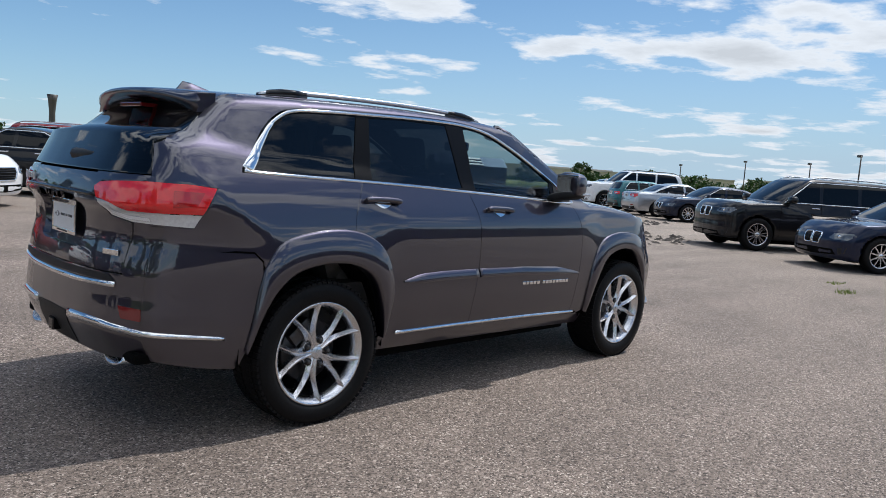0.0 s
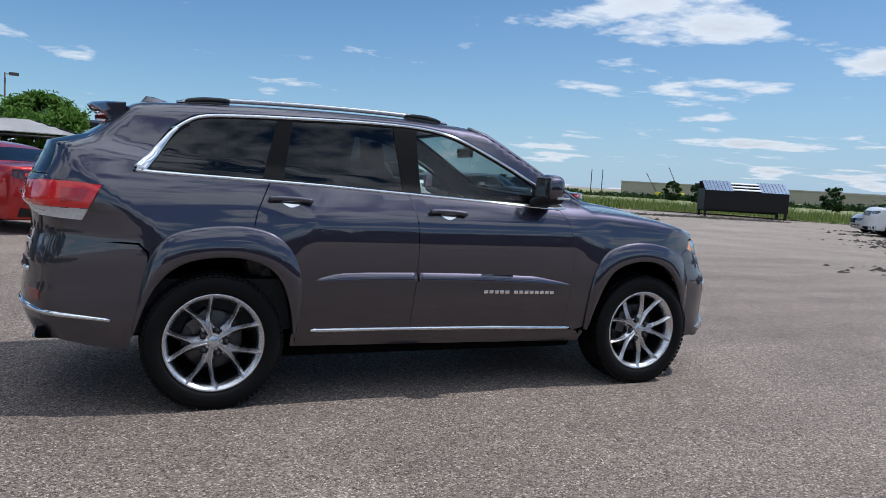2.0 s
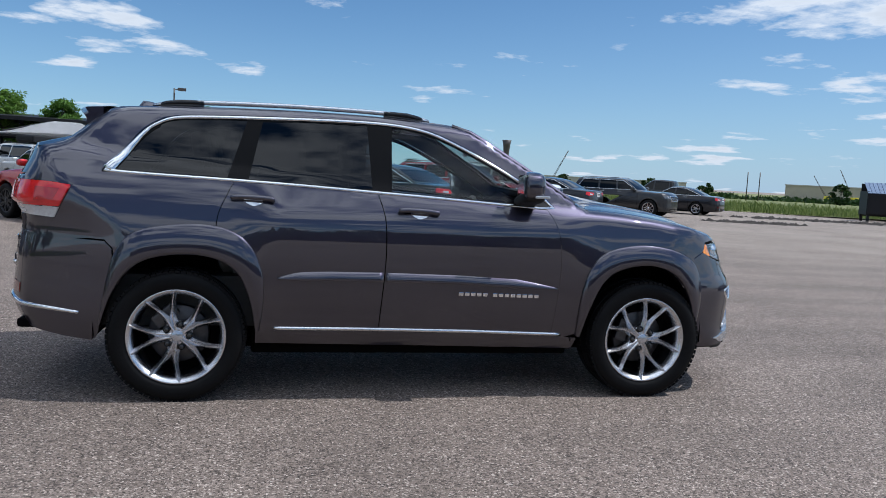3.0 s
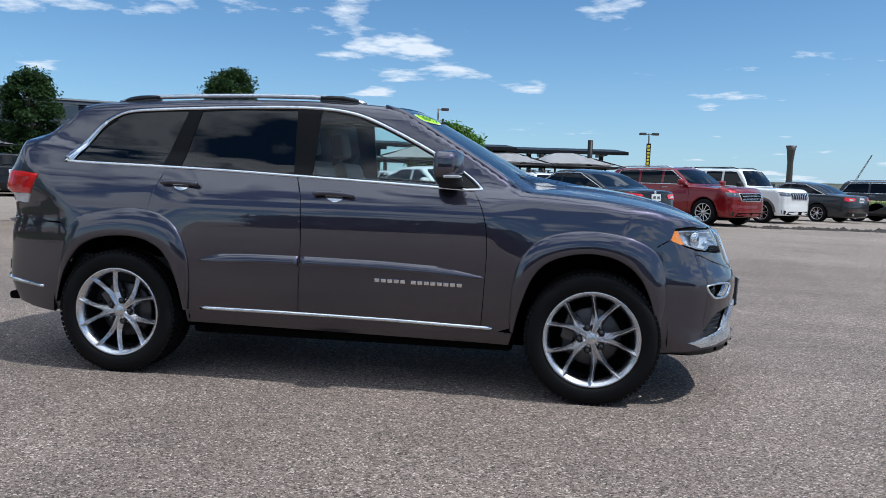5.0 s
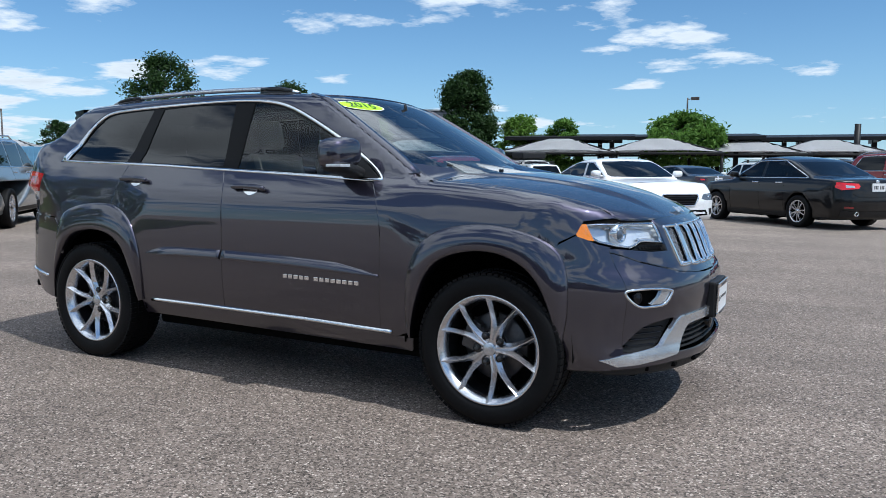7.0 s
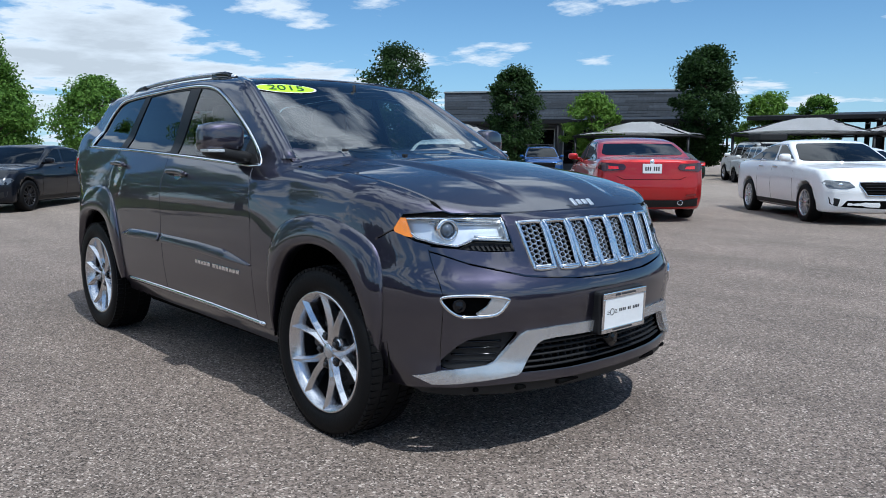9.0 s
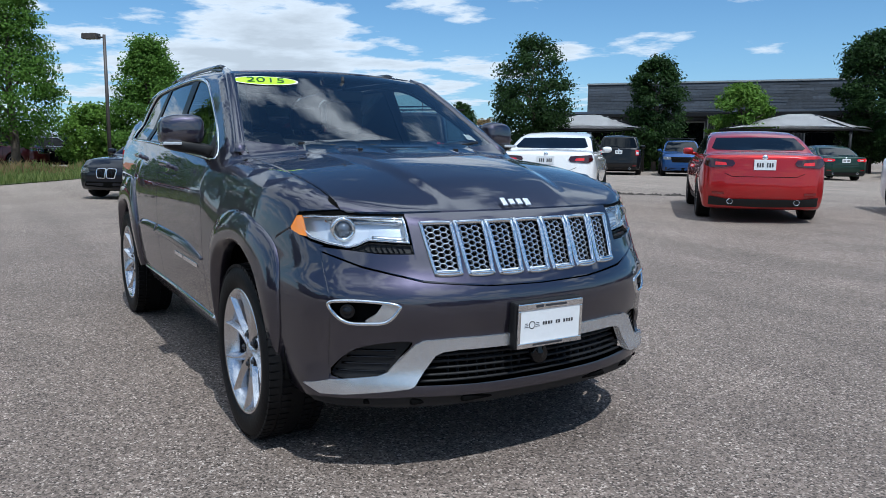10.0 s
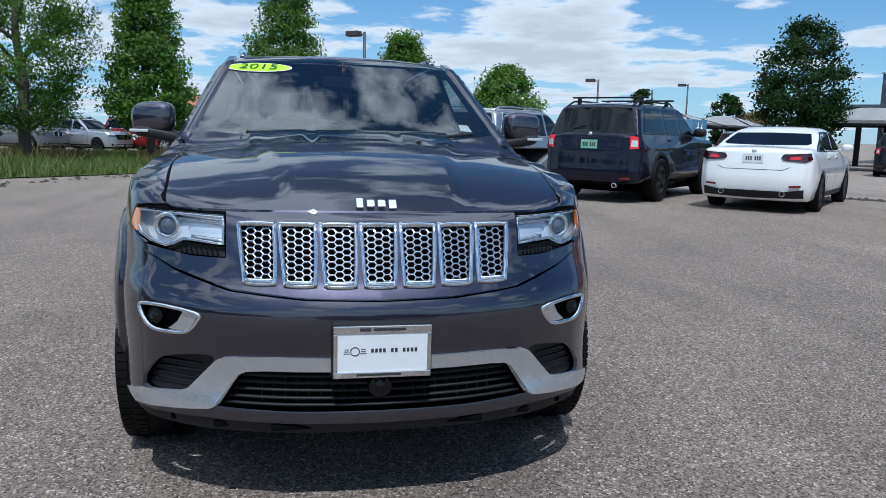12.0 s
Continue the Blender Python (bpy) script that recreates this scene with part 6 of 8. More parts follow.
        # lower trim
        low = [(rx + arch + 0.02, S["sill"] - 0.01), (fx - arch - 0.02, S["sill"] - 0.01), (fx - arch - 0.02, S["sill"] + 0.07), (rx + arch + 0.02, S["sill"] + 0.07)]
        stick("sill", "y", low, "black_trim", 0.003, m=m, s=0.2)
        if trim:
            for cx in (fx, rx):
                pts = [(cx + (arch + 0.03) * math.cos(a), wheel[2] + (arch + 0.03) * math.sin(a)) for a in np.linspace(0.05, math.pi - 0.05, 14)]
                moulding("wheel_arch", skin.line("y", pts, 0.1, mirror=m), 0.085, 0.012, M["black_trim"] if second is None else PAINTS.setdefault(second, car_paint("paint_s%d" % len(PAINTS), second, 0.2)), car)
    # front
    hz = S.get("lampz", S["nose"] - 0.06)
    for s in (1, -1):
        lamp_loop = [(s * a, b) for a, b in ((hw * 0.50, hz - 0.03), (hw * 0.58, hz + 0.055), (hw * 0.90, hz + 0.075), (hw * 0.95, hz + 0.03), (hw * 0.88, hz - 0.055), (hw * 0.62, hz - 0.06))]
        hl = stick("headlight", "x", lamp_loop, "car_lamp", 0.004, "clear headlight", s=0.06)
        c = skin.at("x", np.array([s * hw * 0.72]), np.array([hz + 0.005]))[0]
        bm = bmesh.new()
        lathe(bm, [(0.0, 0.012), (0.022, 0.008), (0.032, 0.0)], 16, axis="x")
        part("projector", bm, M["chrome"], hl).matrix_basis = pose(c[0] + 0.003, c[1], c[2], 0, 0, s * 24)
    gz0, gz1 = S.get("grille", (hz - 0.16, hz + 0.05))
    if face == "kidney":
        for s in (1, -1):
            g = [(s * a, b) for a, b in ((0.02, gz0 + 0.02), (0.015, gz1 - 0.02), (0.05, gz1), (0.23, gz1 - 0.01), (0.26, gz1 - 0.06), (0.22, gz0), (0.05, gz0))]
            gr = stick("grille", "x", g, "void", 0.004, s=0.06)
            moulding("grille_frame", skin.line("x", g, 0.08, closed=True), 0.022, 0.016, M["chrome"], gr, closed=True)
            for q in range(6):
                yy = s * (0.045 + 0.034 * q)
                moulding("grille_bar", skin.line("x", [(yy, gz0 + 0.02), (yy, gz1 - 0.02)], 0.1), 0.008, 0.012, M["gloss_black"], gr)
    else:
        gw = hw * (0.42 if face == "shield" else 0.55)
        g = sym([(0, gz1), (gw, gz1), (gw * 1.02, gz1 - 0.05), (gw * (0.72 if face == "shield" else 0.9), gz0), (0, gz0)])
        gr = stick("grille", "x", g, "void", 0.004, s=0.06)
        moulding("grille_frame", skin.line("x", g, 0.08, closed=True), 0.025, 0.014, M["gloss_black"] if face == "dark" else M["chrome"], gr, closed=True)
        if face == "slots":
            for q in range(-3, 4):
                moulding("grille_bar", skin.line("x", [(q * gw / 4, gz0 + 0.01), (q * gw / 4, gz1 - 0.01)], 0.1), 0.035, 0.012, M["chrome"], gr)
        else:
            for q in range(1, 5):
                zz = gz0 + (gz1 - gz0) * q / 5
                moulding("grille_bar", skin.line("x", [(-gw * 0.8, zz), (gw * 0.8, zz)], 0.15), 0.014, 0.010, M["chrome"] if face == "bars" else M["gloss_black"], gr)
    stick("lower_intake", "x", sym([(0, 0.40), (hw * 0.62, 0.40), (hw * 0.70, 0.30), (0, 0.27)]), "void", 0.003)
    for s in (1, -1):
        stick("fog_intake", "x", [(s * a, b) for a, b in ((hw * 0.72, 0.42), (hw * 0.88, 0.45), (hw * 0.86, 0.34), (hw * 0.75, 0.30))], "black_trim", 0.003)
    # tail
    tz = S.get("tailz", S["tail"] - 0.13)
    for s in (1, -1):
        if tail == "tall":
            t_loop = [(hw * 0.76, tz - 0.16), (hw * 0.75, tz + 0.065), (hw * 0.88, tz + 0.055), (hw * 0.90, tz - 0.15)]
        else:
            t_loop = [(hw * 0.46, tz + 0.0), (hw * 0.50, tz + 0.05), (hw * 0.90, tz + 0.075), (hw * 0.93, tz - 0.02), (hw * 0.84, tz - 0.07), (hw * 0.5, tz - 0.045)]
        tl = stick("tail_light", "r", [(s * a, b) for a, b in t_loop], "smoked" if tail == "dark" else "red_lens", 0.018, "red tail light", s=0.06)
        c_loop = [(a * 0.9 + t_loop[0][0] * 0.1, b) for a, b in ((hw * 0.60, tz - 0.03), (hw * 0.62, tz + 0.01), (hw * 0.80, tz + 0.02), (hw * 0.80, tz - 0.03))]
        if tail == "tall":
            c_loop = [(hw * 0.78, tz - 0.12), (hw * 0.78, tz - 0.01), (hw * 0.87, tz - 0.01), (hw * 0.88, tz - 0.12)]
        stick("reversing_lens", "r", [(s * a, b) for a, b in c_loop], "clear_lens" if tail != "dark" else "red_lens", 0.022, parent=tl, s=0.06)
        stick("reflector", "r", [(s * a, b) for a, b in ((hw * 0.62, 0.46), (hw * 0.80, 0.47), (hw * 0.80, 0.435), (hw * 0.62, 0.43))], "dark_red", 0.028)
    stick("rear_valance", "r", sym([(0, 0.365), (hw * 0.60, 0.365), (hw * 0.84, 0.40), (hw * 0.84, 0.27), (0, 0.25)]), "black_trim", 0.024)
    moulding("boot_gap", skin.line("r", [(-hw * 0.62, tz - 0.15), (-hw * 0.5, tz - 0.20), (hw * 0.5, tz - 0.20), (hw * 0.62, tz - 0.15)], 0.1), 0.008, 0.0015, M["void"], car, taper=1.0)
    pz = S.get("platez", tz - 0.02)
    p = skin.at("r", np.array([0.0]), np.array([pz]))[0]
    for q, nm in ((1, "number_plate"),):
        bm = bmesh.new()
        box(bm, p[0] - 0.018, p[0] + 0.01, -0.155, 0.155, pz - 0.078, pz + 0.078, 0.004)
        pl = part(nm, bm, M["plate"] if plate == "white" else M["plate_green"], car, "pale number plate with unreadable bars")
        for i in range(6):
            bm = bmesh.new()
            yy = -0.105 + 0.036 * i + (0.03 if i > 2 else 0)
            box(bm, p[0] - 0.020, p[0] - 0.0175, yy - 0.011, yy + 0.011, pz - 0.035, pz + 0.03)
            part("plate_bar", bm, M["ink"], pl)
    bm = bmesh.new()
    bz = tz + 0.09
    p = skin.at("r", np.array([0.0]), np.array([bz]))[0]
    lathe(bm, [(0.0, -0.008), (0.036, -0.006), (0.040, 0.004)], 20, axis="x")
    part("round_badge", bm, M["satin"], car).matrix_basis = pose(p[0] - 0.002, 0, bz)
    for s in (1, -1):
        bm = bmesh.new()
        lathe(bm, [(0.043, -0.02), (0.045, 0.1), (0.036, 0.1), (0.036, -0.02)], 18, axis="x", closed=True)
        part("exhaust_tip", bm, M["chrome"], car).matrix_basis = pose(xr + 0.05, s * hw * 0.52, 0.32)
    if rails:
        for s in (1, -1):
            bm = bmesh.new()
            xs = np.linspace(S["rt"] - 0.15, S["re"] + 0.05, 10)
            pts = [Vector((a, s * (hw - S["tumble"] - 0.10), float(roof_line(a)) - 0.07 * (hw - S["tumble"] - 0.10) ** 2 + (0.05 if 0 < i < 9 else -0.005))) for i, a in enumerate(xs)]
            tube(bm, pts, 0.017, 6)
            part("roof_rail", bm, M["satin" if rails == "satin" else "black_trim"], car)
        if rails == "cross":
            for a in (S["rt"] - 0.5, S["re"] + 0.5):
                bm = bmesh.new()
                box(bm, a - 0.03, a + 0.03, -hw + 0.22, hw - 0.22, H + 0.07, H + 0.10, 0.01)
                for s in (1, -1):
                    box(bm, a - 0.04, a + 0.04, s * (hw - 0.36) - 0.03, s * (hw - 0.36) + 0.03, H - 0.06, H + 0.08, 0.01)
                part("roof_bar", bm, M["black_trim"], car)
    bm = bmesh.new()
    box(bm, rx - 0.4, fx + 0.4, -hw + 0.25, hw - 0.25, 0.17, 0.4)
    part("underbody", bm, M["void"], car)
    tyre, _, disc = plain_wheel(wheel[0])
    for cx, s, spin in ((fx, -1, 10), (rx, -1, 33), (fx, 1, 50), (rx, 1, 77)):
        w = new("tyre", tyre)
        w.parent = car
        w.matrix_basis = pose(cx, s * (hw - 0.115), wheel[2], 0, spin, 0 if s < 0 else 180) @ Matrix.Scale(wheel[2], 4)
        for nm, me in (("rim", rim_mesh(wheel[0], wheel[1])), ("wheel_back", disc)):
            new(nm, me).parent = w
    return car, skin


M["car_glass"] = plain("dark_car_glass", (0.003, 0.004, 0.005), 0.02, spec=0.32)
M["car_lamp"] = plain("shaded_lamp_lens", (0.16, 0.17, 0.18), 0.10, 0.5, coat=1.0, grain=0.35, scale=40)
M["plate_green"] = plain("green_plate", (0.20, 0.42, 0.30), 0.45)

SUV = dict(nose=0.95, hood=1.08, cowl=1.16, belt=1.14, deck=1.14, tail=1.10, sill=0.30, tumble=0.24, pillar=0.30, fall=0.06)


def suv(L, wb, fo, H, **kw):
    xr = wb / 2 + fo - L
    d = dict(SUV, cx=wb / 2 - 0.42, rt=wb / 2 - 1.20, gb=xr + 0.10, re=xr + 0.36, cuts=[wb / 2 - 1.55, -wb / 2 + 0.40])
    d.update(kw)
    return d


def sedan(wb, **kw):
    d = dict(cx=wb / 2 - 0.36, rt=wb / 2 - 1.22, re=-wb / 2 + 0.45, gb=-wb / 2 - 0.35, cuts=[wb / 2 - 1.52, -wb / 2 + 0.42], fall=0.07, tumble=0.21)
    d.update(kw)
    return d


def same_car(proto, name, label, x, y, heading, colour, metal=0.3, scale=1.0):
    """Another car of the same make, with a paint of its own."""
    old = proto.children[0].material_slots[0].material
    if colour not in PAINTS:
        PAINTS[colour] = car_paint("paint_%d" % len(PAINTS), colour, metal, 0.3, 0.004 + 0.04 * max(colour), 1.36 if max(colour) < 0.06 else 1.48)
    car = copy_thing(proto, pose(x, y, ground_z(x, y), 0, 0, heading))
    car.scale = (scale, scale, scale)
    car.name = name
    tagged(car, label)
    for ob in car.children_recursive:
        for slot_ in ob.material_slots:
            if slot_.material == old:
                slot_.link = "OBJECT"
                slot_.material = PAINTS[colour]
    return car


B3 = (4.70, 1.83, 1.44, 2.85, 0.80)
bmw = parked_car("saloon_car", "red metallic saloon car with dark rear lamps parked", -4.35, 10.02, 134, (0.42, 0.016, 0.018), (4.66, 1.82, 1.43, 2.82, 0.79), sedan(2.82, tail=1.03, deck=1.08), ("split", "alloy_dark", 0.33), tail="dark", metal=0.5, chrome="black")[0]
same_car(bmw, "saloon_car", "white saloon car with black lower bumper parked", -8.12, 8.84, 134, (0.80, 0.80, 0.79), 0.0)
same_car(bmw, "saloon_car", "dark grey sport saloon car parked by the grass", -15.35, 2.1, 315, (0.006, 0.008, 0.014), 0.4)
parked_car("off_road_car", "dark navy off-road car with roof bars parked", -9.9, 6.75, 134, (0.005, 0.006, 0.016), (4.83, 1.93, 1.80, 2.79, 0.90), suv(4.83, 2.79, 0.90, 1.80, belt=1.20, deck=1.22, tail=1.20, tailz=1.12, platez=1.03, nose=1.02, hood=1.14, cowl=1.22, sill=0.40), ("truck", "alloy_dark", 0.40), face="dark", tail="tall", plate="green", rails="cross", chrome="black", trim=True, metal=0.2)
parked_car("compact_saloon", "white compact saloon car with dark glass parked", -1.35, 11.92, 315, (0.80, 0.81, 0.82), (4.46, 1.80, 1.40, 2.63, 0.86), sedan(2.63), ("ten", "alloy", 0.32), face="shield", metal=0.0)
vw = parked_car("saloon_car", "glossy black saloon car parked beside a red one", 1.7, 14.4, 134, (0.006, 0.006, 0.007), (4.70, 1.80, 1.46, 2.69, 0.86), sedan(2.69), ("five", "alloy", 0.33), face="dark", metal=0.1)[0]
cad = parked_car("crossover_car", "dark red crossover car with chrome grille parked", 5.0, 19.1, 315, (0.22, 0.008, 0.012), (4.83, 1.91, 1.67, 2.81, 0.93), suv(4.83, 2.81, 0.93, 1.67, nose=0.96), ("ten", "alloy", 0.38), face="bars", metal=0.5, rails="satin")[0]
parked_car("off_road_car", "white off-road car with roof rails and grey arches parked", 7.4, 22.2, 315, (0.78, 0.78, 0.76), (4.43, 1.82, 1.76, 2.65, 0.80), suv(4.43, 2.65, 0.80, 1.76, rt=0.38, cx=0.85, nose=1.0, hood=1.1), ("five", "alloy", 0.36), face="slots", metal=0.0, rails=True, chrome=False, trim=True, second=(0.14, 0.13, 0.12))
same_car(vw, "saloon_car", "dark grey saloon car with red lamps parked", 10.3, 26.1, 134, (0.035, 0.037, 0.042), 0.5, 1.02)
same_car(cad, "crossover_car", "dark grey crossover car parked near the grass", 14.9, 27.7, 315, (0.05, 0.05, 0.052), 0.5)
same_car(vw, "saloon_car", "dark saloon car with red lamps parked near grass", 20.3, 32.8, 134, (0.03, 0.03, 0.035), 0.5, 1.01)
x5 = parked_car("sport_utility_suv", "black sport utility car with bright window line parked", 15.5, 2.9, 142, (0.008, 0.008, 0.010), (4.89, 1.94, 1.76, 2.93, 0.86), suv(4.89, 2.93, 0.86, 1.76), ("split", "alloy", 0.38), metal=0.2, rails="satin")[0]
same_car(x5, "sport_utility_suv", "silver grey sport utility car parked", -12.6, 4.9, 134, (0.30, 0.32, 0.34), 0.6, 0.98)
same_car(x5, "sport_utility_suv", "black sport utility car parked under a canopy", 1.9, 31.0, 134, (0.009, 0.009, 0.010), 0.2)
blue = parked_car("saloon_car", "dark blue saloon car with kidney grille parked", 13.7, -0.2, 142, (0.008, 0.013, 0.036), (4.85, 1.85, 1.46, 2.94, 0.83), sedan(2.94), ("ten", "alloy", 0.34), metal=0.4)[0]
same_car(blue, "saloon_car", "midnight blue saloon car parked behind a black one", 24.5, 9.2, 142, (0.006, 0.010, 0.028), 0.4, 0.97)
same_car(vw, "saloon_car", "silver saloon car with red lamps parked", 26.2, 11.5, 322, (0.45, 0.47, 0.50), 0.7, 0.97)
parked_car("small_hatchback", "small hatchback with bright wrapped rear and dark roof", 27.9, 13.9, 322, (0.02, 0.12, 0.14), (3.80, 1.69, 1.42, 2.47, 0.66), suv(3.80, 2.47, 0.66, 1.42, nose=0.80, hood=0.92, cowl=1.0, belt=0.98, deck=0.99, tail=0.96, sill=0.24), ("ten", "alloy", 0.31), metal=0.2)
parked_car("large_suv", "large white sport utility car with dark glass parked", 29.7, 16.2, 142, (0.78, 0.79, 0.80), (5.18, 2.04, 1.89, 2.95, 0.98), suv(5.18, 2.95, 0.98, 1.89, nose=1.08, hood=1.2, cowl=1.27, belt=1.24, deck=1.24, tail=1.2), ("five", "alloy", 0.40), face="bars", metal=0.0, rails=True)
same_car(vw, "saloon_car", "small silver saloon car parked beside a large one", 31.6, 18.8, 142, (0.42, 0.43, 0.45), 0.7, 0.96)
parked_car("sport_utility_suv", "black boxy sport utility car parked under trees", -22.2, 24.3, 134, (0.007, 0.007, 0.008), (4.79, 1.93, 1.80, 2.74, 0.9), suv(4.79, 2.74, 0.90, 1.80, belt=1.2, deck=1.22, tail=1.2), ("five", "alloy", 0.37), tail="tall", metal=0.2)
hatch = parked_car("hatchback_car", "bright blue hatchback with a roof rack parked", -19.7, 25.6, 315, (0.008, 0.055, 0.19), (4.45, 1.80, 1.60, 2.67, 0.9), suv(4.45, 2.67, 0.90, 1.60, nose=0.86, hood=0.98, cowl=1.06, belt=1.05, deck=1.05, tail=1.02), ("five", "alloy_dark", 0.34), face="dark", metal=0.5, rails="cross")[0]
same_car(vw, "saloon_car", "old dark green saloon car with red lamps parked", -14.7, 28.7, 142, (0.012, 0.035, 0.025), 0.3, 0.97)
same_car(vw, "saloon_car", "white saloon car with red lamps parked by canopies", -5.4, 24.6, 134, (0.78, 0.78, 0.76), 0.0, 0.96)
same_car(bmw, "saloon_car", "slate grey coupe with dark lamps parked by canopies", -3.0, 26.4, 134, (0.06, 0.065, 0.07), 0.5)
same_car(hatch, "hatchback_car", "white hatchback car parked by canopies", -0.6, 28.6, 134, (0.78, 0.78, 0.77), 0.0)
truck = dict(nose=0.98, hood=1.10, cowl=1.18, belt=1.16, deck=1.12, tail=1.12, sill=0.38, cx=1.28, rt=0.55, re=-0.85, gb=-0.98, cuts=[0.35, -0.55], bed=(-1.95, 0.82), pillar=0.2)
parked_car("pickup_truck", "dark grey pickup truck parked at the grass edge", 22.1, 37.8, 142, (0.03, 0.032, 0.036), (5.40, 1.92, 1.82, 3.30, 0.92), truck, ("truck", "alloy", 0.39), face="bars", tail="tall", metal=0.3, chrome=False)
cap = dict(truck)
cap.pop("bed")
cap.update(re=-2.45, gb=-2.62, cuts=[0.35, -0.62], deck=1.14)
parked_car("pickup_truck", "white pickup truck with a canopy over its bed", -12.4, 32.5, 134, (0.78, 0.78, 0.77), (5.30, 1.90, 1.82, 3.24, 0.90), cap, ("truck", "alloy", 0.39), face="bars", tail="tall", metal=0.0, chrome=False, rails=True)

tent = thing("roof_tent", pose(-12.4, 32.5, ground_z(-12.4, 32.5) + 1.83, 0, 0, 134), "folded black roof tent on a white pickup truck", "roof tent")
bm = bmesh.new()
box(bm, -2.2, -0.75, -0.62, 0.62, 0.06, 0.36, 0.07)
part("cover", bm, M["black_trim"], tent)
for a in (-1.9, -1.05):
    bm = bmesh.new()
    box(bm, a - 0.03, a + 0.03, -0.66, 0.66, 0.0, 0.06, 0.01)
    part("roof_bar", bm, M["black_trim"], tent)

# ---- ground sheet ----


def make_ground():
    bm = bmesh.new()
    fine = list(np.arange(-45, 46, 1.5))
    xs = [-2600, -400, -120, -70] + fine + [70, 120, 400, 2600]
    grid = [[bm.verts.new((x, y, ground_z(x, y))) for y in xs] for x in xs]
    for i in range(len(xs) - 1):
        for j in range(len(xs) - 1):
            bm.faces.new((grid[i][j], grid[i + 1][j], grid[i + 1][j + 1], grid[i][j + 1])).smooth = True
    ob = part("ground", bm, M["asphalt"])
    tagged(ob, "worn sun-bleached asphalt of a large open car lot", "ground", kind="structure")


make_ground()

# ---- trees ----


def leaf_material(name, dark, light):
    m, N, L, b = shader(name)
    geom, ramp = N.new("ShaderNodeNewGeometry"), N.new("ShaderNodeValToRGB")
    ramp.color_ramp.elements[0].color, ramp.color_ramp.elements[1].color = (*dark, 1), (*light, 1)
    L.new(geom.outputs["Random Per Island"], ramp.inputs[0])
    L.new(ramp.outputs[0], b.inputs["Base Color"])
    b.inputs["Roughness"].default_value, b.inputs["Specular IOR Level"].default_value = 0.55, 0.18
    tr, mix = N.new("ShaderNodeBsdfTranslucent"), N.new("ShaderNodeMixShader")
    mix.inputs[0].default_value = 0.38
    L.new(ramp.outputs[0], tr.inputs[0])
    L.new(b.outputs[0], mix.inputs[1]), L.new(tr.outputs[0], mix.inputs[2])
    L.new(mix.outputs[0], N["Material Output"].inputs[0])
    return m


M["leaf_dark"] = leaf_material("dark_leaves", (0.014, 0.034, 0.010), (0.042, 0.085, 0.022))
M["leaf_mid"] = leaf_material("green_leaves", (0.055, 0.125, 0.018), (0.15, 0.275, 0.05))
M["leaf_light"] = leaf_material("light_leaves", (0.07, 0.15, 0.018), (0.17, 0.29, 0.05))
M["bark"] = plain("bark", (0.10, 0.08, 0.065), 0.9, grain=0.4, scale=18, bump=0.6)
M["grass"] = leaf_material("long_grass", (0.08, 0.125, 0.028), (0.25, 0.29, 0.10))
M["weeds"] = leaf_material("dry_weeds", (0.16, 0.12, 0.05), (0.30, 0.21, 0.11))
M["turf"] = plain("rough_turf", (0.075, 0.11, 0.032), 0.9, grain=0.45, scale=9, bump=0.5)
M["field"] = plain("dry_field", (0.17, 0.185, 0.065), 0.9, grain=0.35, scale=3, bump=0.3)
M["fabric"] = plain("grey_shade_cloth", (0.52, 0.52, 0.53), 0.8, grain=0.10, scale=12, bump=0.15)
M["black_steel"] = plain("black_painted_steel", (0.008, 0.008, 0.009), 0.5, spec=0.3, grain=0.2, scale=20)
M["slate"] = plain("dark_slate_cladding", (0.062, 0.072, 0.088), 0.7, grain=0.35, scale=6, bump=0.3, vary=0.35)
M["beige"] = plain("beige_render", (0.40, 0.36, 0.29), 0.85, grain=0.1, scale=0.6)
M["tile"] = plain("terracotta_tiles", (0.36, 0.14, 0.07), 0.8, grain=0.25, scale=4)
M["pole"] = plain("brown_pole_paint", (0.06, 0.05, 0.045), 0.5, grain=0.2, scale=8)
M["container"] = plain("blue_container_paint", (0.12, 0.27, 0.42), 0.5, grain=0.2, scale=3)
M["bluegrey"] = plain("blue_grey_sheet", (0.10, 0.15, 0.24), 0.45, 0.3, grain=0.15, scale=6)
M["clod"] = plain("dark_clods", (0.045, 0.038, 0.033), 0.95, grain=0.4, scale=20, bump=0.5)
M["concrete"] = plain("pale_concrete", (0.42, 0.39, 0.35), 0.85, grain=0.15, scale=5, bump=0.2)
M["yellow"] = plain("yellow_sign", (0.75, 0.62, 0.04), 0.5)


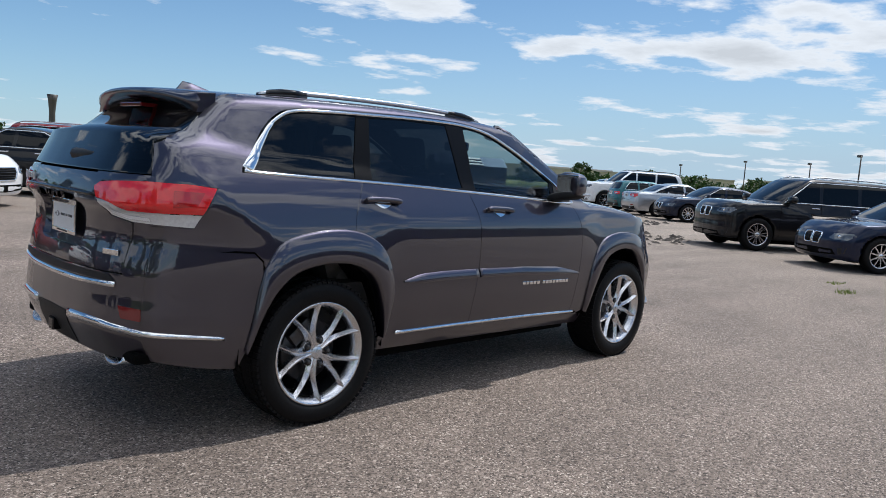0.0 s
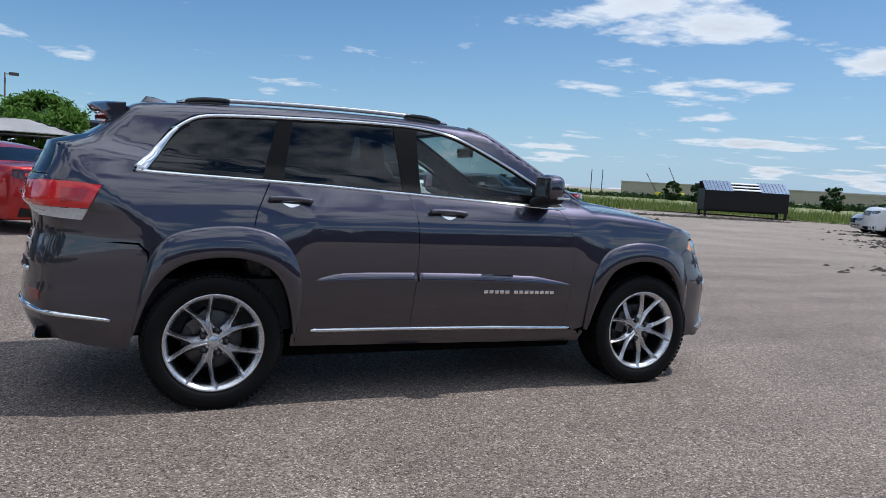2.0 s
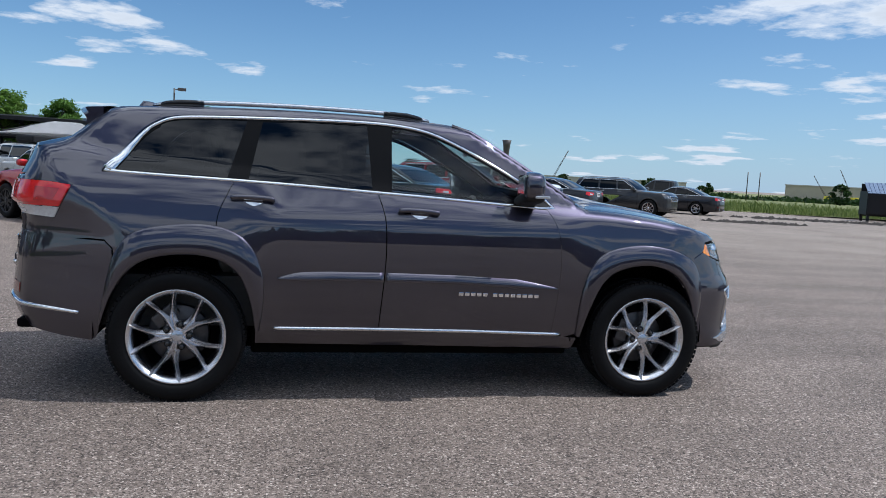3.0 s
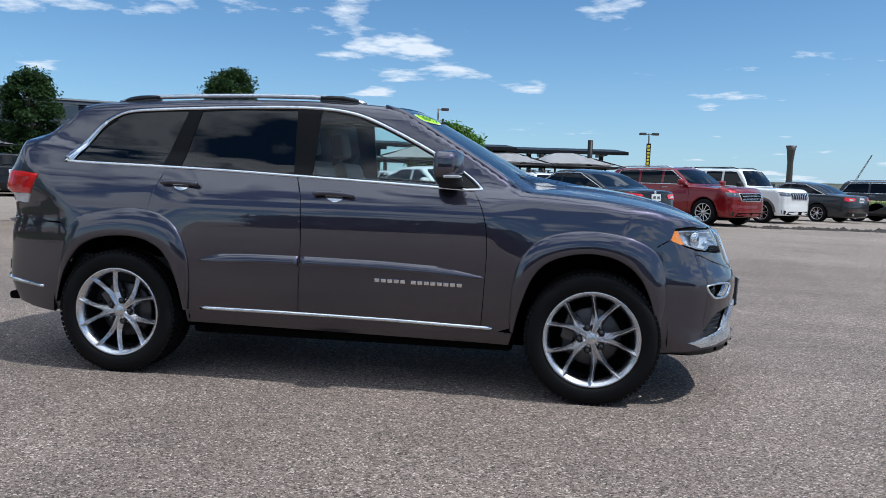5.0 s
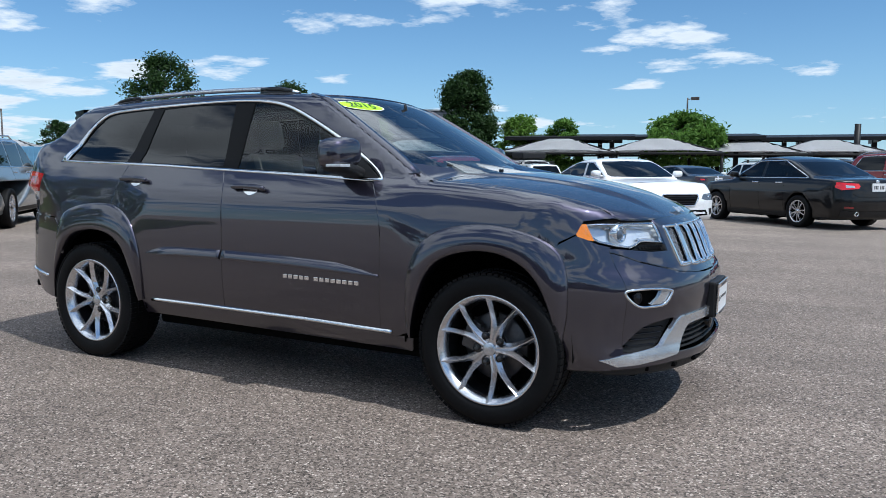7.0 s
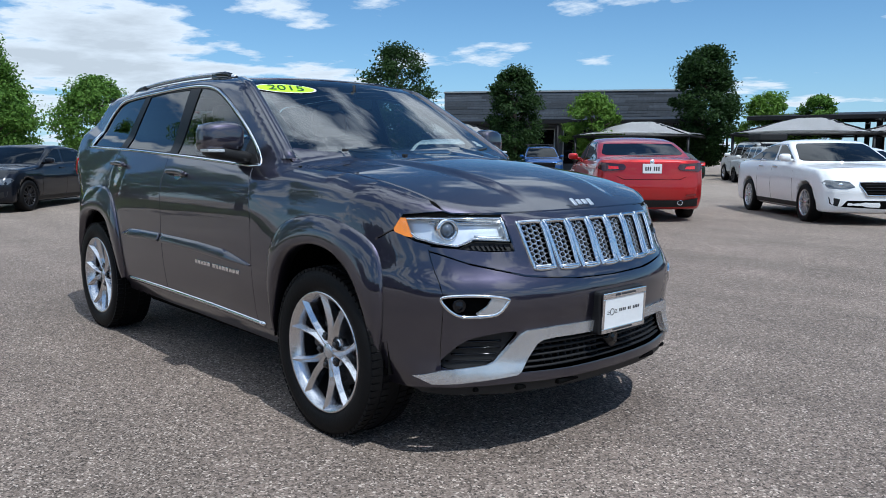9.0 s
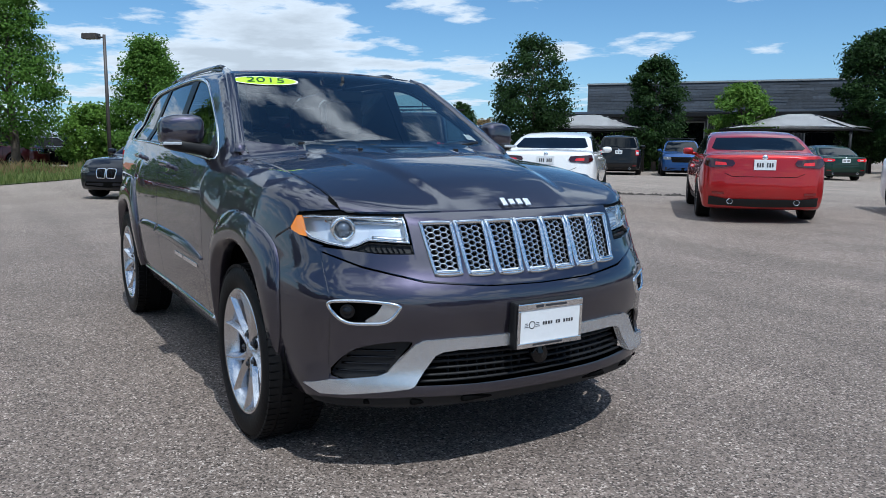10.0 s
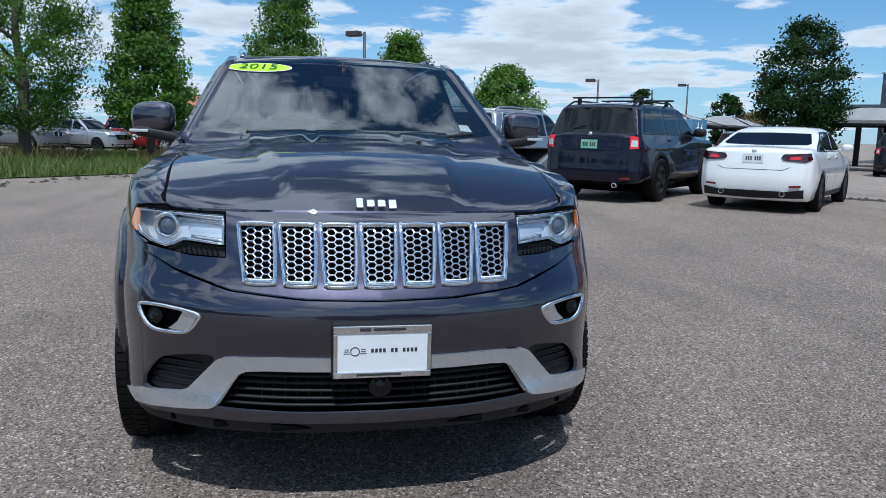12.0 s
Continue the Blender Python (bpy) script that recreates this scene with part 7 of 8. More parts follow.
def crown_mesh(name, seed, height, radius, shape, leaf, clumps, per, mat):
    """Many small leaves in clumps: uneven, with gaps. Origin at the crown's foot."""
    rng = np.random.default_rng(seed)
    c = []
    while len(c) < clumps:
        u = rng.uniform(-1, 1, 3)
        z = (u[2] + 1) / 2
        if shape == "oval":
            lim = math.sqrt(max(0.0, 1 - (2 * z - 1) ** 2)) * (0.85 + 0.15 * (1 - z))
        elif shape == "cone":
            lim = (1 - z) ** 0.75 * min(1, 0.35 + 4 * z)
        else:
            lim = min(1, 0.45 + 2.2 * z) * math.sqrt(max(0.0, 1 - z**3))
        r = math.hypot(u[0], u[1])
        if r < 1 and r * 1.0 < 1:
            a, wob = math.atan2(u[1], u[0]), 0.80 + 0.35 * noise.noise(Vector((math.cos(math.atan2(u[1], u[0])) * 1.6, math.sin(math.atan2(u[1], u[0])) * 1.6, z * 4 + seed)))
            rad = lim * wob * (0.35 + 0.65 * r**0.5)
            c.append((math.cos(a) * rad * radius, math.sin(a) * rad * radius, z * height))
    c = np.array(c)
    size = rng.uniform(0.65, 1.35, len(c)) * radius * (0.20 if shape != "airy" else 0.17)
    pts = (c[:, None] + np.clip(rng.normal(0, 1, (len(c), per, 3)), -1.7, 1.7) * size[:, None, None] * np.array([0.6, 0.6, 0.42 if shape != "cone" else 0.30])).reshape(-1, 3)
    n = len(pts)
    out = pts - np.array([0, 0, height * 0.4])
    nrm = rng.normal(0, 1, (n, 3)) + 0.9 * out / (np.linalg.norm(out, axis=1)[:, None] + 1e-6) + np.array([0, 0, 0.5])
    nrm /= np.linalg.norm(nrm, axis=1)[:, None]
    t = np.cross(nrm, rng.normal(0, 1, (n, 3)))
    t /= np.linalg.norm(t, axis=1)[:, None]
    s = np.cross(nrm, t)
    l = leaf * rng.uniform(0.6, 1.3, n)[:, None]
    w = l * (0.55 if shape != "airy" else 0.35)
    v = np.stack([pts - t * l, pts + s * w + nrm * l * 0.12, pts + t * l, pts - s * w + nrm * l * 0.12], 1).reshape(-1, 3)
    k = np.arange(n)[:, None] * 4
    f = np.concatenate([k + np.array([0, 1, 2]), k + np.array([0, 2, 3])])
    me = bpy.data.meshes.new(name)
    me.from_pydata(v.tolist(), [], f.tolist())
    me.materials.append(M[mat])
    return me, c


def make_tree(name, label, x, y, height, radius, seed, shape, mat, leaf=0.085, clumps=150, per=150, clear=0.22):
    tree = thing(name, pose(x, y, ground_z(x, y)), label, "tree", "trees round the lot")
    foot = height * clear
    if clumps * per < 19000 and height < 12 and name != "distant_tree":
        clumps, per = int(clumps * 1.5), int(per * 1.9)
    if name == "locust_tree":
        leaf, per = leaf * 0.68, int(per * 1.7)
    if name == "tall_tree":
        leaf, per = leaf * 0.85, int(per * 1.2)
    me, c = crown_mesh("crown", seed, height - foot, radius, shape, leaf, clumps, per, mat)
    cr = part("crown", me, None, tree)
    cr.location = (0, 0, foot)
    rng = random.Random(seed)
    bm = bmesh.new()
    r0 = 0.018 * height + 0.03
    tops = [(rng.uniform(-0.05, 0.05) * q, rng.uniform(-0.05, 0.05) * q, q * height * 0.86 / 6 - (0.05 if q == 0 else 0)) for q in range(7)]
    tube(bm, tops, [r0 * (1 - 0.14 * q) for q in range(7)], 9)
    for k in range(0, len(c), max(1, len(c) // 16)):
        p = Vector(c[k]) + Vector((0, 0, foot))
        base = Vector((0, 0, max(foot * 0.8, p.z - 0.35 * math.hypot(p.x, p.y) - 0.5)))
        tube(bm, [base, base.lerp(p, 0.5) + Vector((0, 0, 0.12)), p], [r0 * 0.4, r0 * 0.26, r0 * 0.1], 5)
    part("trunk", bm, M["bark"], tree)
    return tree


DARK, MID, LIGHT = "dense dark green shade tree with a short trunk", "tall green leafy tree behind the grass", "light green airy leafed young tree"
make_tree("shade_tree", DARK, -27.9, 23.4, 6.75, 2.45, 1, "oval", "leaf_dark", clear=0.14)
make_tree("shade_tree", DARK, -24.6, 29.1, 5.85, 1.8, 2, "oval", "leaf_dark", clear=0.12)
make_tree("shade_tree", DARK, -18.5, 38.7, 7.25, 2.25, 3, "oval", "leaf_dark", clumps=110, clear=0.12)
make_tree("young_tree", LIGHT, -22.2, 33.0, 4.5, 2.0, 4, "airy", "leaf_light", 0.13, 60, 55, 0.25)
make_tree("young_tree", LIGHT, -15.8, 41.0, 4.6, 2.0, 5, "airy", "leaf_light", 0.13, 60, 55, 0.25)
make_tree("young_tree", LIGHT, -12.6, 40.0, 4.3, 1.6, 25, "airy", "leaf_mid", 0.13, 50, 50, 0.25)
make_tree("sumac_tree", "wide green tree with feathery compound leaves", -5.7, 40.3, 4.35, 2.6, 6, "airy", "leaf_mid", 0.17, 75, 55, 0.3)
make_tree("tall_tree", MID, -34.7, 5.4, 6.1, 2.9, 7, "cone", "leaf_mid", 0.085, 110, 120, 0.10)
make_tree("tall_tree", MID, -33.4, -0.5, 9.6, 2.6, 8, "cone", "leaf_mid", 0.085, 170, 60, 0.12)
make_tree("tall_tree", MID, -22.8, -5.0, 7.0, 1.9, 9, "cone", "leaf_mid", 0.075, 150, 60, 0.16)
make_tree("locust_tree", "feathery green locust tree with bare trunk", -20.6, -8.2, 9.0, 2.5, 10, "airy", "leaf_mid", 0.095, 170, 55, 0.14)
make_tree("locust_tree", "feathery green locust tree with bare trunk", -19.5, -11.5, 9.0, 2.6, 11, "airy", "leaf_mid", 0.095, 150, 55, 0.14)
make_tree("shade_tree", MID, -40.0, 7.0, 5.4, 1.8, 12, "oval", "leaf_mid", 0.1, 70, 50, 0.2)
make_tree("shade_tree", MID, -48.0, 14.7, 5.8, 3.0, 13, "oval", "leaf_mid", 0.12, 90, 55, 0.15)
make_tree("shade_tree", MID, -52.5, 27.0, 4.9, 1.5, 14, "oval", "leaf_dark", 0.12, 50, 45, 0.15)
make_tree("shade_tree", MID, -50.0, 33.0, 4.7, 1.6, 15, "oval", "leaf_dark", 0.12, 50, 45, 0.15)
make_tree("shrub", "pale green rounded shrub beyond the grass", -36.5, 3.0, 2.9, 2.0, 16, "oval", "leaf_light", 0.1, 60, 50, 0.04)
make_tree("shrub", "pale green rounded shrub beyond the grass", -41.0, -2.6, 3.0, 2.6, 17, "oval", "leaf_mid", 0.11, 60, 50, 0.04)
make_tree("shrub", "pale green rounded shrub beyond the grass", -40.5, -6.5, 2.6, 2.0, 18, "oval", "leaf_light", 0.11, 50, 50, 0.04)
make_tree("shrub", "orange green shrub behind the canopies", -52.0, 36.5, 3.4, 2.2, 19, "oval", "weeds", 0.13, 50, 40, 0.04)
make_tree("shrub", "leafy green hedge under the canopies", -12.5, 37.0, 2.0, 2.2, 20, "oval", "leaf_mid", 0.1, 50, 50, 0.02)
make_tree("shrub", "leafy green hedge under the canopies", -27.0, 30.5, 2.2, 2.2, 21, "oval", "leaf_mid", 0.1, 50, 50, 0.02)
for k, (x, y, h, r) in enumerate(((84, 66, 4.2, 2.6), (92, 62, 4.6, 3.2), (99, 55, 4.0, 3.0), (104, 49, 3.8, 3.4), (108, 42, 3.8, 3.6), (72, 78, 3.6, 1.6), (60, 96, 3.2, 1.5), (55, 104, 3.4, 1.8), (44, 112, 3.4, 2.0), (78, 90, 4.0, 2.2), (110, 34, 4.2, 4.0), (112, 25, 4.4, 4.4), (20, 118, 5.0, 3.0), (28, 117, 4.6, 2.4), (14, 100, 3.6, 2.0), (52, 118, 3.5, 1.6), (90, 84, 3.4, 1.5))):
    make_tree("distant_tree", "small dark tree far across the field", x, y, h * 0.72, r * 0.8, 40 + k, "oval", "leaf_dark", 0.22, 26, 40, 0.1)

# a low dark line of bushes beyond the field
rng = np.random.default_rng(77)
line = np.array([(140, -40), (134, 0), (126, 40), (112, 74), (84, 104), (40, 126), (0, 132), (-30, 130)], float)
along = np.concatenate([[0], np.cumsum(np.linalg.norm(np.diff(line, axis=0), axis=1))])
d = rng.uniform(0, along[-1], 15000)
px, py = np.interp(d, along, line[:, 0]), np.interp(d, along, line[:, 1])
open_side = 1 - 0.72 * step01(0.55, 0.68, np.arctan2(py, px)) * (1 - step01(1.25, 1.40, np.arctan2(py, px)))
bush = open_side * np.array([0.75 + 0.9 * noise.noise(Vector((q * 0.14, 0, 0))) + 0.5 * noise.noise(Vector((q * 0.5, 7, 0))) for q in d])
pts = np.stack([px + rng.normal(0, 1.6, len(d)), py + rng.normal(0, 1.6, len(d)), rng.uniform(0, 1, len(d)) * np.clip(bush, 0.12, 1.5) * 2.3], 1)
t = rng.normal(0, 0.32, (len(d), 3, 3))
me = bpy.data.meshes.new("bush_line")
me.from_pydata((pts[:, None] + t).reshape(-1, 3).tolist(), [], np.arange(len(d) * 3).reshape(-1, 3).tolist())
tagged(part("bush_line", me, M["leaf_dark"]), "low dark line of distant bushes beyond the field", "bushes", kind="stuff")

# unseen line of dark trees added beyond the near side, to darken door reflections
line = np.array([(-14, -34), (10, -33), (35, -34), (62, -38), (95, -46)], float)
along = np.concatenate([[0], np.cumsum(np.linalg.norm(np.diff(line, axis=0), axis=1))])
d = rng.uniform(0, along[-1], 26000)
tops = np.array([4.6 + 2.2 * noise.noise(Vector((q * 0.11, 3, 0))) + 1.3 * noise.noise(Vector((q * 0.42, 9, 0))) for q in d])
pts = np.stack([np.interp(d, along, line[:, 0]), np.interp(d, along, line[:, 1]) + rng.normal(0, 1.3, len(d)), rng.uniform(0, 1, len(d)) * np.clip(tops, 1.5, 7)], 1)
t = rng.normal(0, 0.30, (len(d), 3, 3))
me = bpy.data.meshes.new("tree_line")
me.from_pydata((pts[:, None] + t).reshape(-1, 3).tolist(), [], np.arange(len(d) * 3).reshape(-1, 3).tolist())
tagged(part("tree_line", me, M["leaf_dark"]), "unseen dark line of trees added for the reflections", "trees", kind="stuff")

# ---- grass ----


def grass(name, label, poly, count, tall, wide, seed, mat, bias=None):
    rng = np.random.default_rng(seed)
    lo, hi = np.min(poly, 0), np.max(poly, 0)
    p = rng.uniform(lo, hi, (count * 3, 2))
    p = p[inside(poly, p)][:count]
    n = len(p)
    patchy = np.array([0.65 + 0.7 * noise.noise(Vector((a * 0.6, b * 0.6, seed))) for a, b in p])
    h = tall * rng.uniform(0.35, 1.1, n) * np.clip(patchy, 0.25, 1.4)
    a = rng.uniform(0, 2 * math.pi, n)
    side = np.stack([np.cos(a), np.sin(a)], 1) * wide
    lean = rng.normal(0, 0.28, (n, 2)) * h[:, None]
    v = np.zeros((n, 4, 3))
    v[:, 0, :2], v[:, 1, :2] = p - side, p + side
    v[:, 2, :2], v[:, 3, :2] = p + side * 0.7 + lean * 0.5, p + lean
    v[:, 2, 2], v[:, 3, 2] = h * 0.6, h
    k = np.arange(n)[:, None] * 4
    f = np.concatenate([k + np.array([0, 1, 2]), k + np.array([0, 2, 3])])
    me = bpy.data.meshes.new(name)
    me.from_pydata(v.reshape(-1, 3).tolist(), [], f.tolist())
    tagged(part(name, me, M[mat]), label, "grass", kind="stuff")


def sheet(name, label, poly, z, mat, cat):
    bm = bmesh.new()
    vs = [bm.verts.new((x, y, z)) for x, y in poly]
    bmesh.ops.triangulate(bm, faces=[bm.faces.new(vs)])
    bmesh.ops.recalc_face_normals(bm, faces=bm.faces)
    for f in bm.faces:
        if f.normal.z < 0:
            f.normal_flip()
    tagged(part(name, bm, M[mat]), label, cat, kind="structure")


VERGE = [(-12.0, -10.5), (-14.6, -7.0), (-16.4, -5.2), (-18.3, -3.7), (-21.2, -1.3), (-25.0, 1.3), (-30.0, 3.5), (-33.0, 3.0), (-31.0, -4.0), (-28.0, -9.0), (-24.0, -14.0), (-14.0, -15.0)]
sheet("verge", "rough green verge of tall grass and weeds", VERGE, 0.03, "turf", "grass verge")
grass("long_grass", "long green grass on the verge", VERGE, 52000, 0.56, 0.016, 3, "grass")
FAR_VERGE = [(-22.0, -2.6), (-26.0, 0.5), (-29.0, 2.2), (-30.5, 0.5), (-28.0, -4.5), (-25.0, -9.0), (-21.0, -11.5), (-19.0, -8.0)]
grass("dry_weeds", "tall reddish dry weeds at the back of the verge", FAR_VERGE, 7000, 0.75, 0.018, 4, "weeds")
FIELD = [(20, 47), (27.0, 41.6), (31.0, 38.6), (37.0, 36.6), (38.5, 33.0), (38.5, 29.0), (42, 25), (60, 14), (75, 0), (400, -40), (400, 400), (30, 400), (8, 120)]
sheet("field", "open green and yellow field of tall grass", FIELD, 0.03, "field", "field")
NEAR_FIELD = [(20, 47), (27.0, 41.6), (31.0, 38.6), (37.0, 36.6), (38.5, 33.0), (38.5, 29.0), (42, 25), (60, 14), (72, 20), (56, 40), (44, 58), (28, 64)]
grass("long_grass", "long yellow green grass at the field's edge", NEAR_FIELD, 24000, 0.75, 0.045, 5, "grass")

# ---- loose clods and weeds on the asphalt ----


def clods(name, label, spots, count, spread, size, seed):
    rng = random.Random(seed)
    bm = bmesh.new()
    for _ in range(count):
        cx, cy, s = rng.choice(spots)
        x, y = cx + rng.gauss(0, spread * s), cy + rng.gauss(0, spread * s * 0.5)
        r = size * rng.uniform(0.25, 1.0) ** 2 + 0.015
        q = [bm.verts.new((x + r * math.cos(a) * rng.uniform(0.6, 1.2), y + r * math.sin(a) * rng.uniform(0.6, 1.2), ground_z(x, y) + 0.002)) for a in (k * math.pi / 2.5 for k in range(5))]
        t = bm.verts.new((x, y, ground_z(x, y) + r * rng.uniform(0.35, 0.7)))
        for k in range(5):
            bm.faces.new((q[k], q[(k + 1) % 5], t))
    tagged(part(name, bm, M["clod"]), label, "debris", kind="stuff")


clods("dirt_clods", "dark dirt clods scattered on the asphalt", [(23, 13.5, 1.0), (21.5, 11.6, 0.8), (27.5, 17.0, 1.0), (31, 20.5, 1.0), (19.6, 9.3, 0.6), (13.4, 5.4, 0.7), (12.9, 5.0, 0.5)], 300, 1.3, 0.13, 8)
clods("dirt_clods", "ridge of dark dirt on the asphalt", [(6.9 + 0.40 * k, 17.1 + 0.08 * k, 0.32) for k in range(10)], 300, 0.5, 0.16, 9)
clods("dirt_clods", "ridge of dark dirt near the field", [(24 + 0.8 * k, 30.5 - 0.25 * k, 0.8) for k in range(12)] + [(18 + 0.5 * k, 24.0, 0.6) for k in range(6)], 900, 1.0, 0.22, 10)
clods("dirt_clods", "line of dark dirt along a crack", [(-10.2 + 0.16 * k, 10.2 + 0.13 * k, 0.2) for k in range(16)], 280, 0.35, 0.09, 11)
clods("dirt_clods", "small stones along the verge", [(-14.8, -5.6, 1.0), (-16.5, -4.0, 1.0), (-12.5, -6.5, 0.8)], 90, 0.7, 0.1, 12)
for k, (x, y) in enumerate(((9.3, -0.1), (9.9, -1.6), (8.2, -0.6))):
    grass("weed_tuft", "small green weed tuft in a crack", [(x - 0.25, y - 0.1), (x + 0.25, y - 0.1), (x + 0.2, y + 0.1), (x - 0.2, y + 0.1)], 60, 0.10, 0.008, 20 + k, "grass")

# ---- shade canopies and carports ----


def canopy(x, y, turn, w=6.2, d=5.4, eave=2.25, ridge=3.05):
    c = thing("shade_canopy", pose(x, y, 0, 0, 0, turn), "grey fabric shade canopy on black steel posts", "canopy", "shade canopies")
    bm = bmesh.new()
    n = 12
    g = []
    for i in range(n + 1):
        row = []
        for j in range(n + 1):
            u, v = 2 * i / n - 1, 2 * j / n - 1
            e = max(abs(u) * 1.0, abs(v) * 1.0)
            peak = 1 - max(max(abs(u) - 0.25, 0) / 0.75, abs(v))
            z = eave + (ridge - eave) * max(peak, 0) ** 1.15
            if e > 0.999:
                z = eave + 0.14 * (1 - (min(abs(u), abs(v))) ** 2)
            row.append(bm.verts.new((u * w / 2, v * d / 2, z)))
        g.append(row)
    for i in range(n):
        for j in range(n):
            bm.faces.new((g[i][j], g[i + 1][j], g[i + 1][j + 1], g[i][j + 1])).smooth = True
    bmesh.ops.solidify(bm, geom=list(bm.faces), thickness=0.02)
    part("cloth", bm, M["fabric"], c, "grey shade cloth")
    bm = bmesh.new()
    for a, b in (((-1, -1), (1, -1)), ((1, -1), (1, 1)), ((1, 1), (-1, 1)), ((-1, 1), (-1, -1))):
        tube(bm, [(a[0] * w / 2, a[1] * d / 2, eave - 0.06), (b[0] * w / 2, b[1] * d / 2, eave - 0.06)], 0.06, 6)
    part("ring_beam", bm, M["black_steel"], c)
    for a in (-1, 1):
        for b in (-1, 1):
            bm = bmesh.new()
            tube(bm, [(a * (w / 2 - 0.1), b * (d / 2 - 0.1), -0.03), (a * (w / 2 - 0.1), b * (d / 2 - 0.1), eave)], 0.07, 8)
            part("post", bm, M["black_steel"], c)
            bm = bmesh.new()
            tube(bm, [(a * (w / 2 - 0.1), b * (d / 2 - 0.1), eave), (a * w * 0.12, 0, ridge - 0.06)], 0.04, 6)
            part("rafter", bm, M["black_steel"], c)
    return c


def carport(x, y, turn, w=7.5, d=5.0, z=3.25, tilt=4):
    c = thing("carport", pose(x, y, 0, 0, 0, turn), "black steel carport with a flat dark roof", "carport", "black carports")
    bm = bmesh.new()
    box(bm, -w / 2, w / 2, -d / 2, d / 2, 0, 0.22, 0.03)
    r = part("roof", bm, M["black_steel"], c)
    r.matrix_basis = pose(0, 0, z, tilt, 0, 0)
    for a in (-1, 1):
        bm = bmesh.new()
        box(bm, a * w * 0.32 - 0.14, a * w * 0.32 + 0.14, -0.14, 0.14, -0.03, z + 0.1, 0.02)
        part("column", bm, M["black_steel"], c)
        bm = bmesh.new()
        box(bm, a * w * 0.32 - 0.08, a * w * 0.32 + 0.08, -d * 0.42, d * 0.42, z - 0.22, z + 0.02, 0.02)
        part("beam", bm, M["black_steel"], c)
    return c


for x, y, t in ((-28.2, 27.6, 45), (-20.0, 34.6, 20), (-11.4, 36.0, 14), (-6.4, 37.6, 14), (-2.4, 41.8, 8), (1.5, 42.6, 8), (-46.5, 30.5, 40), (-43.0, 24.5, 40)):
    canopy(x, y, t)
for x, y, t in ((-12.4, 41.0, 14), (-5.6, 43.2, 12), (-2.5, 48.0, 8), (1.5, 46.8, 6), (-23.0, 38.5, 30), (-32.5, 33.5, 42), (-14.5, 45.5, 18)):
    carport(x, y, t)
bm = bmesh.new()
tube(bm, [(3.0, 43.0, -0.02), (3.0, 43.0, 3.9)], 0.16, 10)
tagged(part("sign_post", bm, M["black_steel"]), "thick black steel post beside the canopies", "post")

# ---- dark clad building ----


def dark_building():
    b = thing("showroom_building", pose(-32.9, 44.4, 0, 0, 0, 36.5), "long low building clad in dark slate boards", "building")
    w, d, h = 19.4, 14.0, 6.0
    bm = bmesh.new()
    box(bm, -w / 2, w / 2, 0.05, d, -0.05, h - 0.1)
    part("wall", bm, M["slate"], b)
    z = 3.9
    rng = random.Random(5)
    while z < h - 0.05:
        x = -w / 2
        while x < w / 2 - 0.05:
            ln = min(rng.uniform(1.4, 3.4), w / 2 - x)
            bm = bmesh.new()
            box(bm, x, x + ln - 0.012, -0.02 - rng.uniform(0, 0.03), 0.06, z, z + 0.185, 0.01)
            part("board", bm, M["slate"], b)
            x += ln
        z += 0.20
    bm = bmesh.new()
    box(bm, -w / 2 - 0.06, w / 2 + 0.06, -0.10, d + 0.1, h - 0.05, h + 0.06, 0.02)
    part("roof_edge", bm, M["grey_ink"], b)
    bm = bmesh.new()
    box(bm, -w / 2 - 0.3, w / 2 + 0.3, -2.4, 0.0, 3.45, 3.75, 0.03)
    part("awning", bm, M["black_steel"], b)
    for q in range(7):
        x = -w / 2 + 1.5 + q * 3.0
        bm = bmesh.new()
        box(bm, x - 1.15, x + 1.15, -0.02, 0.06, 0.5, 3.1, 0.02)
        win = part("window", bm, M["car_glass"], b)
        bm = bmesh.new()
        for a, c in ((-1.2, -1.12), (1.12, 1.2)):
            box(bm, x + a, x + c, -0.05, 0.06, 0.42, 3.18, 0.01)
        box(bm, x - 1.2, x + 1.2, -0.05, 0.06, 3.1, 3.18, 0.01)
        part("window_frame", bm, M["grey_ink"], win)
        bm = bmesh.new()
        tube(bm, [(x + 1.5, -2.25, -0.03), (x + 1.5, -2.25, 3.5)], 0.08, 8)
        part("awning_post", bm, M["black_steel"], b)


dark_building()


